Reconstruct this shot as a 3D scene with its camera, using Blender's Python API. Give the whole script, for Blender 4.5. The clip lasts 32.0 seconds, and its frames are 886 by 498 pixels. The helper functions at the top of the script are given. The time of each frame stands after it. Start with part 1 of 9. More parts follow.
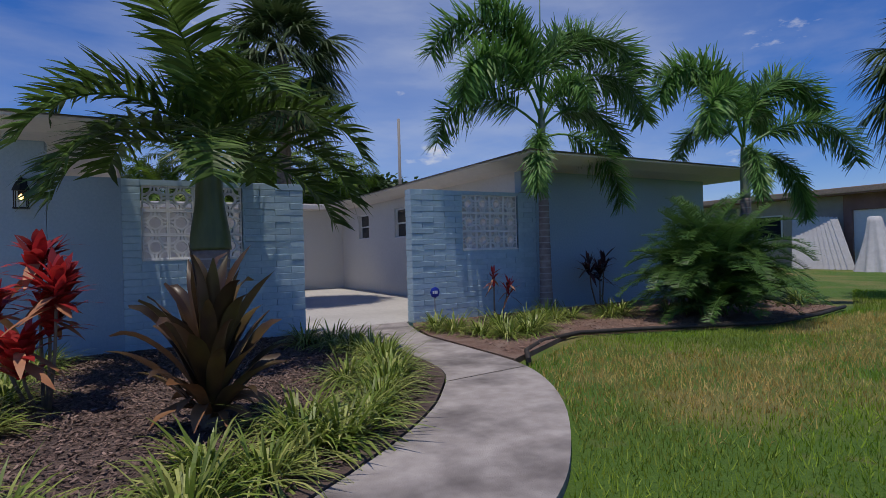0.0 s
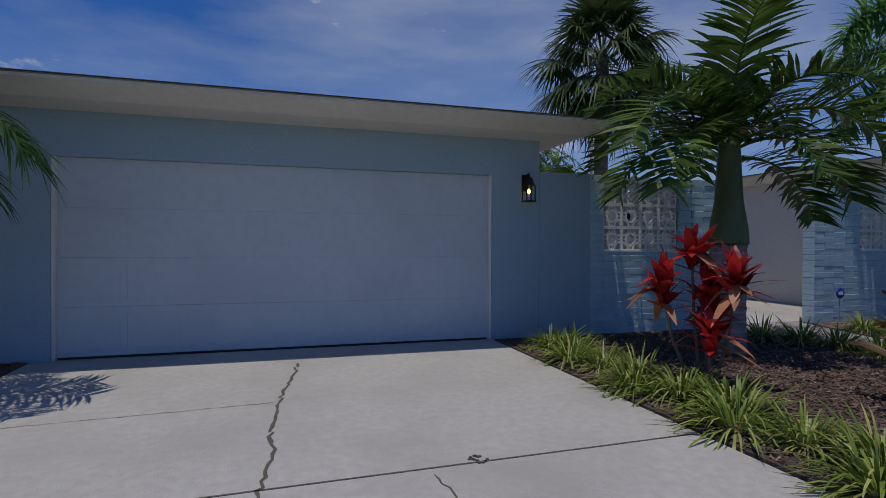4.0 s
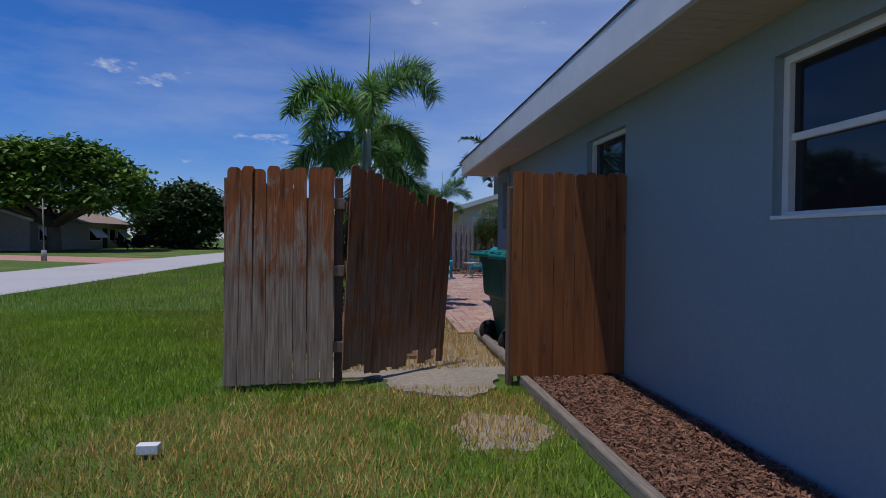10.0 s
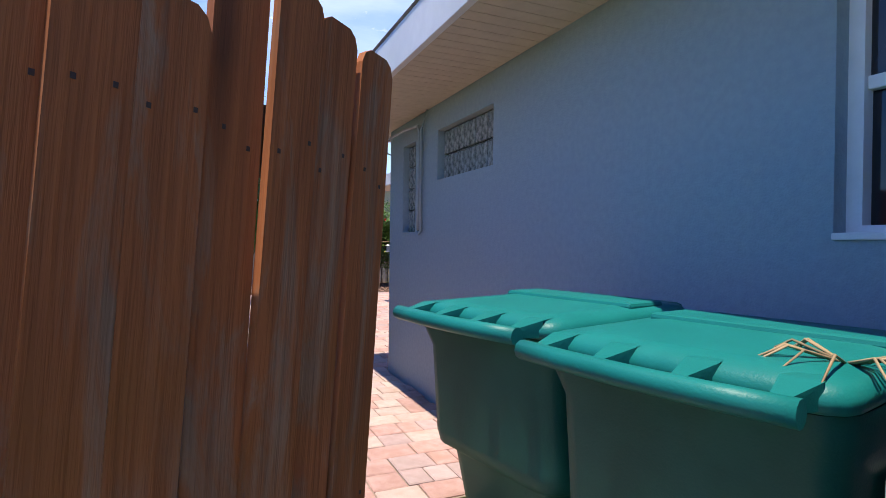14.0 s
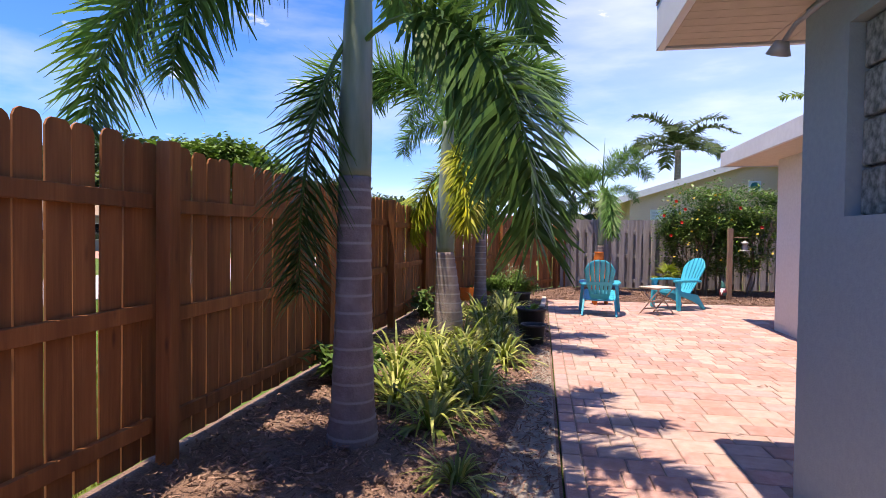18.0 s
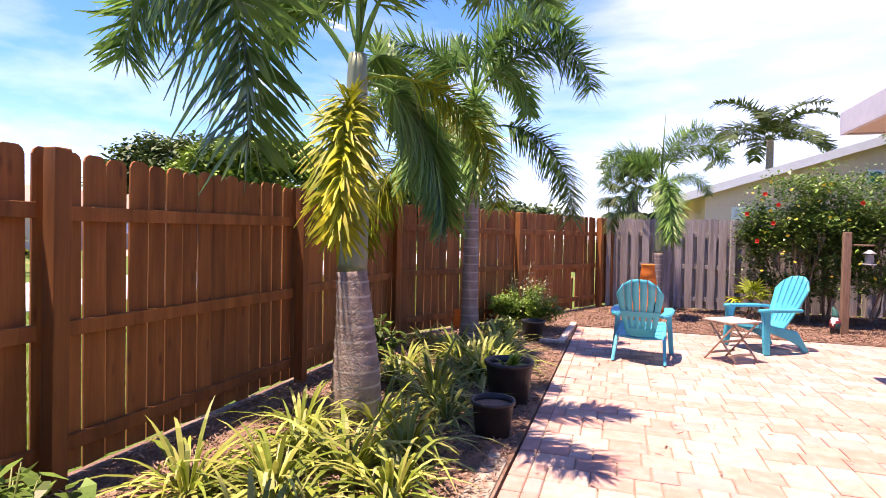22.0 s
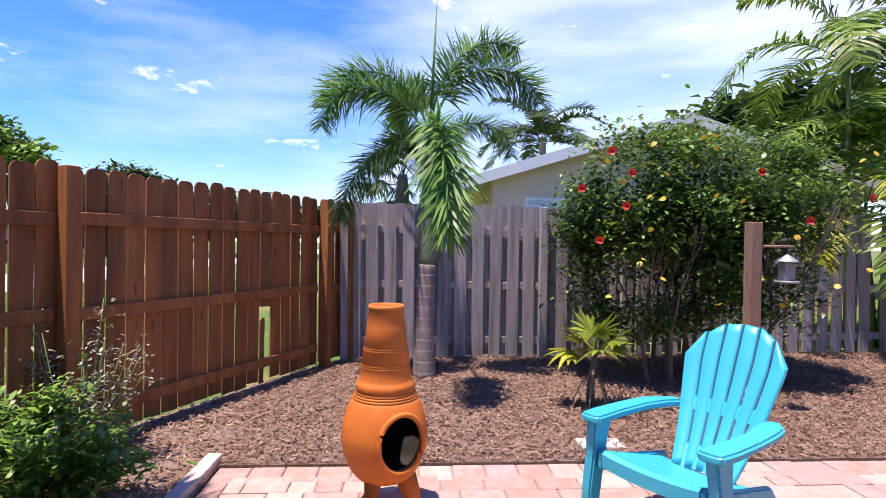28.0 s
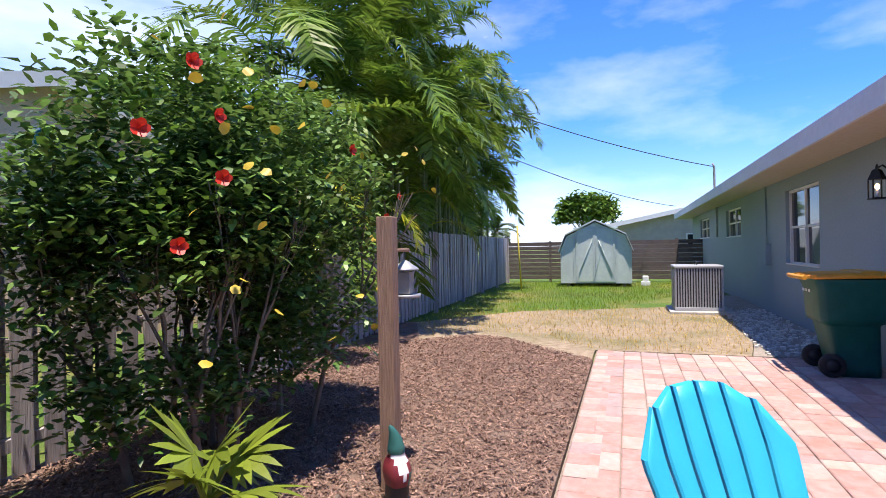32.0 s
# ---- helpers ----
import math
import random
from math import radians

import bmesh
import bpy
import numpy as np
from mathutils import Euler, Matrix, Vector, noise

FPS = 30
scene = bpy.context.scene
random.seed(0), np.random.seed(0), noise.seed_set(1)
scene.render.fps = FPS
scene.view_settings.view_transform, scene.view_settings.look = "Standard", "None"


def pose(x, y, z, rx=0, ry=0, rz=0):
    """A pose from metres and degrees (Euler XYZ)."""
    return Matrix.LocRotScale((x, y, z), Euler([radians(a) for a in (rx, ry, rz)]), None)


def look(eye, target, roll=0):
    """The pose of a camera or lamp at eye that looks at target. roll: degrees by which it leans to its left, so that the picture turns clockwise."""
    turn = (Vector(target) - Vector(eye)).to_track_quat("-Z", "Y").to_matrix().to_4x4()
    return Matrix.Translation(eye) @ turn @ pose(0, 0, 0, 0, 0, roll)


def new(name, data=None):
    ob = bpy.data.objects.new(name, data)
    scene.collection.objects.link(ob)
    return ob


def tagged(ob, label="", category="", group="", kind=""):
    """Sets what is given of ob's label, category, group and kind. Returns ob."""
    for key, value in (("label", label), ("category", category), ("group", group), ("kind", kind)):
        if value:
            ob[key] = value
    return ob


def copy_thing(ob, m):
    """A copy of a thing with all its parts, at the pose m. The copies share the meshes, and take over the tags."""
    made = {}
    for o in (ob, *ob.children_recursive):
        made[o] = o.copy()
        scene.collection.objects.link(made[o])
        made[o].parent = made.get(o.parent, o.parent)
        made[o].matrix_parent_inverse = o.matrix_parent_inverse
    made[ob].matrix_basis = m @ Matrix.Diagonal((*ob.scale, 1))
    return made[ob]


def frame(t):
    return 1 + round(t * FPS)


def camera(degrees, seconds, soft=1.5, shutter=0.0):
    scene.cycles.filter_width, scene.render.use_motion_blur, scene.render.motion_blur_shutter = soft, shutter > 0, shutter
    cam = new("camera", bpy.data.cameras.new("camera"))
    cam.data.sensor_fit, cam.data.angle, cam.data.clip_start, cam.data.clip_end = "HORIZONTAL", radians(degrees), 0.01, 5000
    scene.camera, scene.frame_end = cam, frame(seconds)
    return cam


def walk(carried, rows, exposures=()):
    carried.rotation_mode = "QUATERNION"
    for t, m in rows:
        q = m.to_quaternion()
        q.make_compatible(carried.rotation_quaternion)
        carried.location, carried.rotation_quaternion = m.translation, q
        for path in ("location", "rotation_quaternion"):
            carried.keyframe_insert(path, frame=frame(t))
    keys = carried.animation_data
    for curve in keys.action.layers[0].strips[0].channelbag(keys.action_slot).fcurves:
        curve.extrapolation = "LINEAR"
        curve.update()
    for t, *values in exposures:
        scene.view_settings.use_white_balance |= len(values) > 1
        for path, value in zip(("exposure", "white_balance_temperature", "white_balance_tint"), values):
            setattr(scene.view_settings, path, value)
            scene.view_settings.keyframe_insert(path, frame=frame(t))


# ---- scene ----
cam = camera(78.4, 32.0, 0.8)
PATH = [
    (0.0, 7.071, -7.919, 1.177, 90.14, 1.58, -29.80),
    (0.5, 6.561, -8.064, 1.180, 90.08, 1.43, -33.55),
    (1.0, 5.933, -8.124, 1.199, 89.93, 1.29, -35.03),
    (1.5, 5.396, -7.997, 1.200, 89.92, 1.28, -35.21),
    (2.0, 4.944, -7.722, 1.177, 89.96, 1.24, -34.81),
    (2.5, 4.449, -7.381, 1.236, 89.57, 0.61, -33.18),
    (3.0, 3.922, -7.106, 1.240, 89.53, 0.50, -28.73),
    (3.5, 3.414, -6.711, 1.214, 89.78, 0.03, -22.39),
    (4.0, 2.884, -6.517, 1.240, 89.45, -0.31, -16.95),
    (4.5, 2.313, -6.270, 1.193, 89.81, -0.26, -10.73),
    (6.5, -0.245, -4.522, 1.232, 88.66, -0.70, 3.99),
    (7.0, -0.654, -3.964, 1.236, 88.61, -0.62, 4.85),
    (7.5, -1.013, -3.373, 1.230, 88.66, -0.55, 4.73),
    (8.0, -1.362, -2.796, 1.211, 88.74, -0.66, 4.10),
    (8.5, -1.642, -2.189, 1.207, 88.86, -0.68, 1.48),
    (9.0, -1.908, -1.529, 1.236, 88.58, -0.78, -1.71),
    (9.5, -2.058, -0.892, 1.229, 88.85, -0.60, -5.25),
    (10.0, -2.188, -0.251, 1.227, 88.96, -0.49, -6.67),
    (10.5, -2.242, 0.376, 1.223, 89.11, -0.65, -9.63),
    (11.0, -2.257, 1.031, 1.244, 89.26, -0.79, -11.80),
    (11.5, -2.173, 1.689, 1.255, 89.47, -0.82, -12.92),
    (12.0, -2.150, 2.299, 1.272, 89.59, -0.82, -13.92),
    (12.5, -2.099, 2.865, 1.283, 89.41, -0.62, -14.05),
    (13.0, -2.022, 3.394, 1.289, 89.05, -0.51, -15.16),
    (13.5, -1.922, 3.891, 1.296, 89.33, -0.71, -19.07),
    (15.5, -1.042, 5.177, 1.313, 89.57, -0.24, -30.08),
    (16.0, -0.981, 5.493, 1.339, 89.33, -0.11, -21.06),
    (16.5, -1.046, 5.800, 1.359, 89.18, -0.31, -9.43),
    (17.0, -1.148, 6.080, 1.356, 88.97, -0.68, 3.13),
    (17.5, -1.228, 6.380, 1.328, 88.74, -0.79, 8.33),
    (18.0, -1.281, 6.686, 1.308, 88.75, -0.77, 10.28),
    (18.5, -1.249, 6.970, 1.287, 88.84, -0.76, 10.25),
    (19.0, -1.060, 7.288, 1.345, 88.87, -0.82, 10.50),
    (19.5, -1.022, 7.648, 1.338, 88.97, -0.92, 10.08),
    (20.0, -0.886, 8.046, 1.353, 88.93, -0.91, 10.62),
    (20.5, -0.773, 8.515, 1.370, 88.89, -0.86, 12.29),
    (21.0, -0.694, 8.984, 1.359, 88.87, -0.92, 13.66),
    (21.5, -0.594, 9.333, 1.382, 88.81, -0.98, 15.24),
    (22.0, -0.548, 9.687, 1.406, 88.56, -1.18, 17.92),
    (22.5, -0.430, 10.078, 1.413, 88.40, -1.43, 18.51),
    (23.0, -0.199, 10.450, 1.443, 88.39, -1.62, 18.46),
    (23.5, 0.087, 10.853, 1.452, 88.44, -1.53, 17.86),
    (24.0, 0.382, 11.257, 1.472, 88.56, -1.32, 15.64),
    (24.5, 0.609, 11.733, 1.445, 88.91, -0.73, 15.27),
    (25.0, 0.711, 12.243, 1.416, 89.28, -0.73, 13.81),
    (25.5, 0.736, 12.812, 1.444, 89.04, -0.64, 13.41),
    (27.5, 0.158, 14.805, 1.385, 89.17, -0.88, 2.19),
    (28.0, -0.032, 15.255, 1.371, 89.38, -0.88, -3.79),
    (28.5, -0.255, 15.686, 1.370, 89.27, -1.19, -10.28),
    (29.0, -0.359, 16.115, 1.351, 89.28, -1.25, -17.28),
    (29.5, -0.368, 16.522, 1.332, 89.64, -1.02, -24.94),
    (30.0, -0.307, 16.886, 1.331, 90.11, -0.69, -33.41),
    (30.5, -0.203, 17.187, 1.366, 89.80, 0.04, -42.83),
    (31.0, -0.141, 17.545, 1.389, 89.80, 0.38, -52.60),
    (31.5, -0.108, 17.909, 1.395, 89.96, 0.54, -61.70),
    (32.0, -0.089, 18.185, 1.390, 89.96, 1.06, -71.24),
]

# exposure of the film's camera along the walk
EXPOSURES = [(0.0, -0.95, 6650, 13), (1.0, -0.9, 6650, 13), (2.0, -0.5, 6750, 14), (3.0, -0.85, 6650, 12), (4.0, -1.4, 6550, 10), (7.0, -1.02, 6500, 9), (8.0, -1.15, 6450, 8), (9.0, -1.05, 6450, 10), (10.5, -0.85, 6450, 12), (12.0, -0.05, 7000, 15), (12.6, 0.40, 7350, 17), (13.1, 0.58, 7400, 17), (13.6, 0.68, 7150, 11), (14.2, 0.5, 7100, 11), (16.0, -0.5, 6950, 17), (17.0, -0.03, 7200, 17), (18.0, 0.63, 8000, 19), (19.0, 1.07, 8950, 26), (20.5, 1.27, 8850, 34), (23.0, 1.15, 8850, 30), (25.5, 1.18, 8200, 30), (28.0, 0.72, 7150, 23), (29.0, 0.70, 6950, 22), (30.2, 0.3, 7150, 21), (31.2, 0.36, 6800, 17), (32.0, 0.7, 7000, 16)]
walk(cam, [(t, pose(*p)) for t, *p in PATH], EXPOSURES)

# ---- sky and sun ----
SUN_TRAVEL = Vector((0.19, 0.125, -1.0)).normalized()
to_sun = -SUN_TRAVEL
world = bpy.data.worlds.new("world")
scene.world = world
world.use_nodes = True
wn, wl = world.node_tree.nodes, world.node_tree.links
background = wn["Background"]
sky = wn.new("ShaderNodeTexSky")
sky.sky_type = "NISHITA"
sky.sun_disc = False
sky.sun_elevation = math.asin(to_sun.z)
sky.sun_rotation = math.atan2(to_sun.x, to_sun.y)
sky.air_density, sky.dust_density, sky.ozone_density = 1.0, 0.05, 3.0
wcoord = wn.new("ShaderNodeTexCoord")
wmap = wn.new("ShaderNodeMapping")
wmap.inputs["Scale"].default_value = (1.0, 1.6, 4.5)
wisp = wn.new("ShaderNodeTexNoise")
wisp.inputs["Scale"].default_value, wisp.inputs["Detail"].default_value, wisp.inputs["Roughness"].default_value = 2.2, 7.0, 0.55
wramp = wn.new("ShaderNodeValToRGB")
wramp.color_ramp.elements[0].position, wramp.color_ramp.elements[1].position = 0.46, 0.86
wramp.color_ramp.elements[1].color = (0.34, 0.34, 0.34, 1)
wmix = wn.new("ShaderNodeMix")
wmix.data_type = "RGBA"
wmix.inputs[7].default_value = (9.0, 9.4, 10.0, 1)
wl.new(wcoord.outputs["Generated"], wmap.inputs["Vector"])
wl.new(wmap.outputs["Vector"], wisp.inputs["Vector"])
wl.new(wisp.outputs["Fac"], wramp.inputs["Fac"])
wl.new(wramp.outputs["Color"], wmix.inputs[0])
deep = wn.new("ShaderNodeHueSaturation")
deep.inputs["Hue"].default_value, deep.inputs["Saturation"].default_value, deep.inputs["Value"].default_value = 0.520, 1.6, 1.12
wl.new(sky.outputs["Color"], deep.inputs["Color"])
# thin summer haze that pales the sky towards the horizon
hz_xyz, hz_rev, hz_pow, hz_mul, hz_mix = wn.new("ShaderNodeSeparateXYZ"), wn.new("ShaderNodeMath"), wn.new("ShaderNodeMath"), wn.new("ShaderNodeMath"), wn.new("ShaderNodeMix")
hz_rev.operation, hz_pow.operation, hz_mul.operation = "SUBTRACT", "POWER", "MULTIPLY"
hz_rev.use_clamp = True
hz_rev.inputs[0].default_value, hz_pow.inputs[1].default_value, hz_mul.inputs[1].default_value = 1.0, 2.0, 0.42
hz_mix.data_type = "RGBA"
hz_mix.inputs[7].default_value = (2.5, 5.3, 14.0, 1)
wl.new(wcoord.outputs["Generated"], hz_xyz.inputs["Vector"])
wl.new(hz_xyz.outputs["Z"], hz_rev.inputs[1])
wl.new(hz_rev.outputs[0], hz_pow.inputs[0])
wl.new(hz_pow.outputs[0], hz_mul.inputs[0])
wl.new(hz_mul.outputs[0], hz_mix.inputs[0])
wl.new(deep.outputs["Color"], hz_mix.inputs[6])
wl.new(hz_mix.outputs[2], wmix.inputs[6])
# small fair-weather puffs low over the horizon
pmap, puff, pramp, pmix = wn.new("ShaderNodeMapping"), wn.new("ShaderNodeTexNoise"), wn.new("ShaderNodeValToRGB"), wn.new("ShaderNodeMix")
pmap.inputs["Scale"].default_value = (1.0, 1.0, 2.4)
puff.inputs["Scale"].default_value, puff.inputs["Detail"].default_value, puff.inputs["Roughness"].default_value = 7.5, 6.0, 0.6
pramp.color_ramp.elements[0].position, pramp.color_ramp.elements[1].position = 0.64, 0.76
pramp.color_ramp.elements[1].color = (0.75, 0.75, 0.75, 1)
pmix.data_type = "RGBA"
pmix.inputs[7].default_value = (10.5, 10.8, 11.2, 1)
wl.new(wcoord.outputs["Generated"], pmap.inputs["Vector"])
wl.new(pmap.outputs["Vector"], puff.inputs["Vector"])
wl.new(puff.outputs["Fac"], pramp.inputs["Fac"])
wl.new(pramp.outputs["Color"], pmix.inputs[0])
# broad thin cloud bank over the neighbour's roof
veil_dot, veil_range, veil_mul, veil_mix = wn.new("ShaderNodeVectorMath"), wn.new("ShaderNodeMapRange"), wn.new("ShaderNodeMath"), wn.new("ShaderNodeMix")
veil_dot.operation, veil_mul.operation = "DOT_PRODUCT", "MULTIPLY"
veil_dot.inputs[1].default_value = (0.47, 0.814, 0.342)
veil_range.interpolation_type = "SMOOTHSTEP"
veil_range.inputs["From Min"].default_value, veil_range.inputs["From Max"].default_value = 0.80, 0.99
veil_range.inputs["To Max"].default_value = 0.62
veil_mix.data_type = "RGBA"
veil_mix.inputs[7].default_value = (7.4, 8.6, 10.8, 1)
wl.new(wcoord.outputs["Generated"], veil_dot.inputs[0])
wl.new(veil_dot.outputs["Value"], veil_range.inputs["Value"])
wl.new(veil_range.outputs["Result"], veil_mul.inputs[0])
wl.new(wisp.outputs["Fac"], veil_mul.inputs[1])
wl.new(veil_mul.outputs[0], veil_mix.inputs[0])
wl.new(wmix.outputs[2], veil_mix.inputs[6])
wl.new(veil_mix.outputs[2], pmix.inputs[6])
wl.new(pmix.outputs[2], background.inputs["Color"])
background.inputs["Strength"].default_value = 0.13
sun = new("sun", bpy.data.lights.new("sun", "SUN"))
sun.data.energy, sun.data.angle, sun.data.color = 5.0, radians(0.55), (1.0, 0.95, 0.87)
sun.matrix_world = look((0, 0, 40), Vector((0, 0, 40)) + SUN_TRAVEL)

# ---- materials ----
def mix_color(nt, fac, a, b):
    m = nt.nodes.new("ShaderNodeMix")
    m.data_type = "RGBA"
    for key, v in ((0, fac), (6, a), (7, b)):
        if isinstance(v, bpy.types.NodeSocket):
            nt.links.new(v, m.inputs[key])
        else:
            m.inputs[key].default_value = v if key == 0 else (*v, 1)
    return m.outputs[2]


def noise_fac(nt, vec, scale, detail=4.0, rough=0.55, lo=0.35, hi=0.65, distort=0.0):
    n = nt.nodes.new("ShaderNodeTexNoise")
    n.inputs["Scale"].default_value, n.inputs["Detail"].default_value = scale, detail
    n.inputs["Roughness"].default_value, n.inputs["Distortion"].default_value = rough, distort
    if vec is not None:
        nt.links.new(vec, n.inputs["Vector"])
    r = nt.nodes.new("ShaderNodeMapRange")
    r.inputs["From Min"].default_value, r.inputs["From Max"].default_value = lo, hi
    nt.links.new(n.outputs["Fac"], r.inputs["Value"])
    return r.outputs["Result"]


def material(name, c1, c2, scale=8.0, rough=0.8, metal=0.0, c3=None, scale3=0.7, amount3=0.6, bump=0.0, bump_scale=60.0,
             stretch=(1, 1, 1), vary=0.0, island=0.0, coords="Object", translucent=0.0, specular=0.5):
    """Two colours mixed by fine noise, a third by large noise; bump; variation from object to object or piece to piece."""
    m = bpy.data.materials.new(name)
    m.use_nodes = True
    nt = m.node_tree
    bsdf = nt.nodes["Principled BSDF"]
    tc = nt.nodes.new("ShaderNodeTexCoord")
    mp = nt.nodes.new("ShaderNodeMapping")
    mp.inputs["Scale"].default_value = stretch
    nt.links.new(tc.outputs[coords], mp.inputs["Vector"])
    vec = mp.outputs["Vector"]
    if vary > 0:
        info = nt.nodes.new("ShaderNodeObjectInfo")
        add = nt.nodes.new("ShaderNodeVectorMath")
        add.operation = "MULTIPLY_ADD"
        add.inputs[1].default_value = (37.0, 53.0, 29.0)
        nt.links.new(info.outputs["Random"], add.inputs[0])
        nt.links.new(mp.outputs["Vector"], add.inputs[2])
        vec = add.outputs[0]
    col = mix_color(nt, noise_fac(nt, vec, scale), c1, c2)
    if c3:
        f = noise_fac(nt, vec, scale3, lo=0.45, hi=0.7)
        mul = nt.nodes.new("ShaderNodeMath")
        mul.operation = "MULTIPLY"
        mul.inputs[1].default_value = amount3
        nt.links.new(f, mul.inputs[0])
        col = mix_color(nt, mul.outputs[0], col, c3)
    if vary > 0 or island > 0:
        hsv = nt.nodes.new("ShaderNodeHueSaturation")
        rnd = nt.nodes.new("ShaderNodeMapRange")
        k = max(vary, island)
        rnd.inputs["To Min"].default_value, rnd.inputs["To Max"].default_value = 1 - k, 1 + k
        if island > 0:
            geo = nt.nodes.new("ShaderNodeNewGeometry")
            nt.links.new(geo.outputs["Random Per Island"], rnd.inputs["Value"])
        else:
            nt.links.new(info.outputs["Random"], rnd.inputs["Value"])
        nt.links.new(rnd.outputs["Result"], hsv.inputs["Value"])
        nt.links.new(col, hsv.inputs["Color"])
        col = hsv.outputs["Color"]
    nt.links.new(col, bsdf.inputs["Base Color"])
    bsdf.inputs["Roughness"].default_value, bsdf.inputs["Metallic"].default_value = rough, metal
    bsdf.inputs["Specular IOR Level"].default_value = specular
    if bump > 0:
        b = nt.nodes.new("ShaderNodeBump")
        b.inputs["Strength"].default_value, b.inputs["Distance"].default_value = bump, 0.01
        nt.links.new(noise_fac(nt, vec, bump_scale, detail=5, lo=0.2, hi=0.8), b.inputs["Height"])
        nt.links.new(b.outputs["Normal"], bsdf.inputs["Normal"])
    if translucent > 0:
        tr = nt.nodes.new("ShaderNodeBsdfTranslucent")
        ms = nt.nodes.new("ShaderNodeMixShader")
        ms.inputs[0].default_value = translucent
        nt.links.new(col, tr.inputs["Color"])
        nt.links.new(bsdf.outputs[0], ms.inputs[1])
        nt.links.new(tr.outputs[0], ms.inputs[2])
        nt.links.new(ms.outputs[0], nt.nodes["Material Output"].inputs["Surface"])
    return m


def board_wood(name, c1, c2, knot, vary):
    """Stained softwood board: fine upright grain, a few knots with their rings, stain uneven from board to board."""
    m = bpy.data.materials.new(name)
    m.use_nodes = True
    nt = m.node_tree
    tc, info = nt.nodes.new("ShaderNodeTexCoord"), nt.nodes.new("ShaderNodeObjectInfo")

    def shifted(scale, k):
        mp, add = nt.nodes.new("ShaderNodeMapping"), nt.nodes.new("ShaderNodeVectorMath")
        mp.inputs["Scale"].default_value = scale
        add.operation = "MULTIPLY_ADD"
        add.inputs[1].default_value = k
        nt.links.new(tc.outputs["Object"], mp.inputs["Vector"])
        nt.links.new(info.outputs["Random"], add.inputs[0])
        nt.links.new(mp.outputs["Vector"], add.inputs[2])
        return add.outputs[0]
    fine = noise_fac(nt, shifted((70, 70, 2.2), (31, 17, 53)), 1.0, 5, 0.6, 0.3, 0.7, 0.4)
    broad = noise_fac(nt, shifted((9, 9, 1.1), (11, 47, 29)), 1.0, 4, 0.55, 0.35, 0.7)
    v = nt.nodes.new("ShaderNodeTexVoronoi")
    v.inputs["Scale"].default_value = 1.0
    nt.links.new(shifted((9.0, 9.0, 2.4), (43, 7, 19)), v.inputs["Vector"])
    spot = nt.nodes.new("ShaderNodeMapRange")
    spot.inputs["From Min"].default_value, spot.inputs["From Max"].default_value = 0.16, 0.05
    nt.links.new(v.outputs["Distance"], spot.inputs["Value"])
    col = mix_color(nt, fine, c1, c2)
    col = mix_color(nt, broad, col, tuple(0.62 * c for c in c1))
    col = mix_color(nt, spot.outputs["Result"], col, knot)
    hsv, rnd = nt.nodes.new("ShaderNodeHueSaturation"), nt.nodes.new("ShaderNodeMapRange")
    rnd.inputs["To Min"].default_value, rnd.inputs["To Max"].default_value = 1 - vary, 1 + vary
    nt.links.new(info.outputs["Random"], rnd.inputs["Value"])
    nt.links.new(rnd.outputs["Result"], hsv.inputs["Value"])
    nt.links.new(col, hsv.inputs["Color"])
    b = nt.nodes["Principled BSDF"]
    nt.links.new(hsv.outputs["Color"], b.inputs["Base Color"])
    b.inputs["Roughness"].default_value = 0.8
    bp = nt.nodes.new("ShaderNodeBump")
    bp.inputs["Strength"].default_value, bp.inputs["Distance"].default_value = 0.25, 0.004
    nt.links.new(fine, bp.inputs["Height"])
    nt.links.new(bp.outputs["Normal"], b.inputs["Normal"])
    return m


M = {}
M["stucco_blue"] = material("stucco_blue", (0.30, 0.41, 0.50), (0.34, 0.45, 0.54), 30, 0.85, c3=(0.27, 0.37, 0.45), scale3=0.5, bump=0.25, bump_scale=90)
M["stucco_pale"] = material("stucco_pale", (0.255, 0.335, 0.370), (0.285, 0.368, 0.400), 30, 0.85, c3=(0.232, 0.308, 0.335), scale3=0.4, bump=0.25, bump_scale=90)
M["stucco_cream"] = material("stucco_cream", (0.60, 0.59, 0.555), (0.65, 0.64, 0.605), 25, 0.85, c3=(0.56, 0.54, 0.50), scale3=0.4, bump=0.2, bump_scale=80)
M["stucco_tan"] = material("stucco_tan", (0.72, 0.50, 0.36), (0.77, 0.55, 0.41), 25, 0.85, bump=0.2, bump_scale=80)
M["brick_paint"] = material("brick_paint", (0.38, 0.53, 0.62), (0.44, 0.59, 0.67), 18, 0.75, c3=(0.32, 0.46, 0.55), scale3=2.0, bump=0.2, bump_scale=35, vary=0.03)
M["mortar_paint"] = material("mortar_paint", (0.36, 0.50, 0.59), (0.41, 0.55, 0.63), 20, 0.85, bump=0.2)
M["white_paint"] = material("white_paint", (0.72, 0.72, 0.70), (0.78, 0.78, 0.76), 12, 0.55, c3=(0.66, 0.66, 0.63), scale3=1.5, bump=0.1)
M["trim_gray"] = material("trim_gray", (0.58, 0.60, 0.62), (0.63, 0.65, 0.67), 12, 0.6, c3=(0.52, 0.54, 0.56), scale3=1.2, bump=0.1)
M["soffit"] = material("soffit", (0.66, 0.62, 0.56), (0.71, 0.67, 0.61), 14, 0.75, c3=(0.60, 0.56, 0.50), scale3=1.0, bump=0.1)
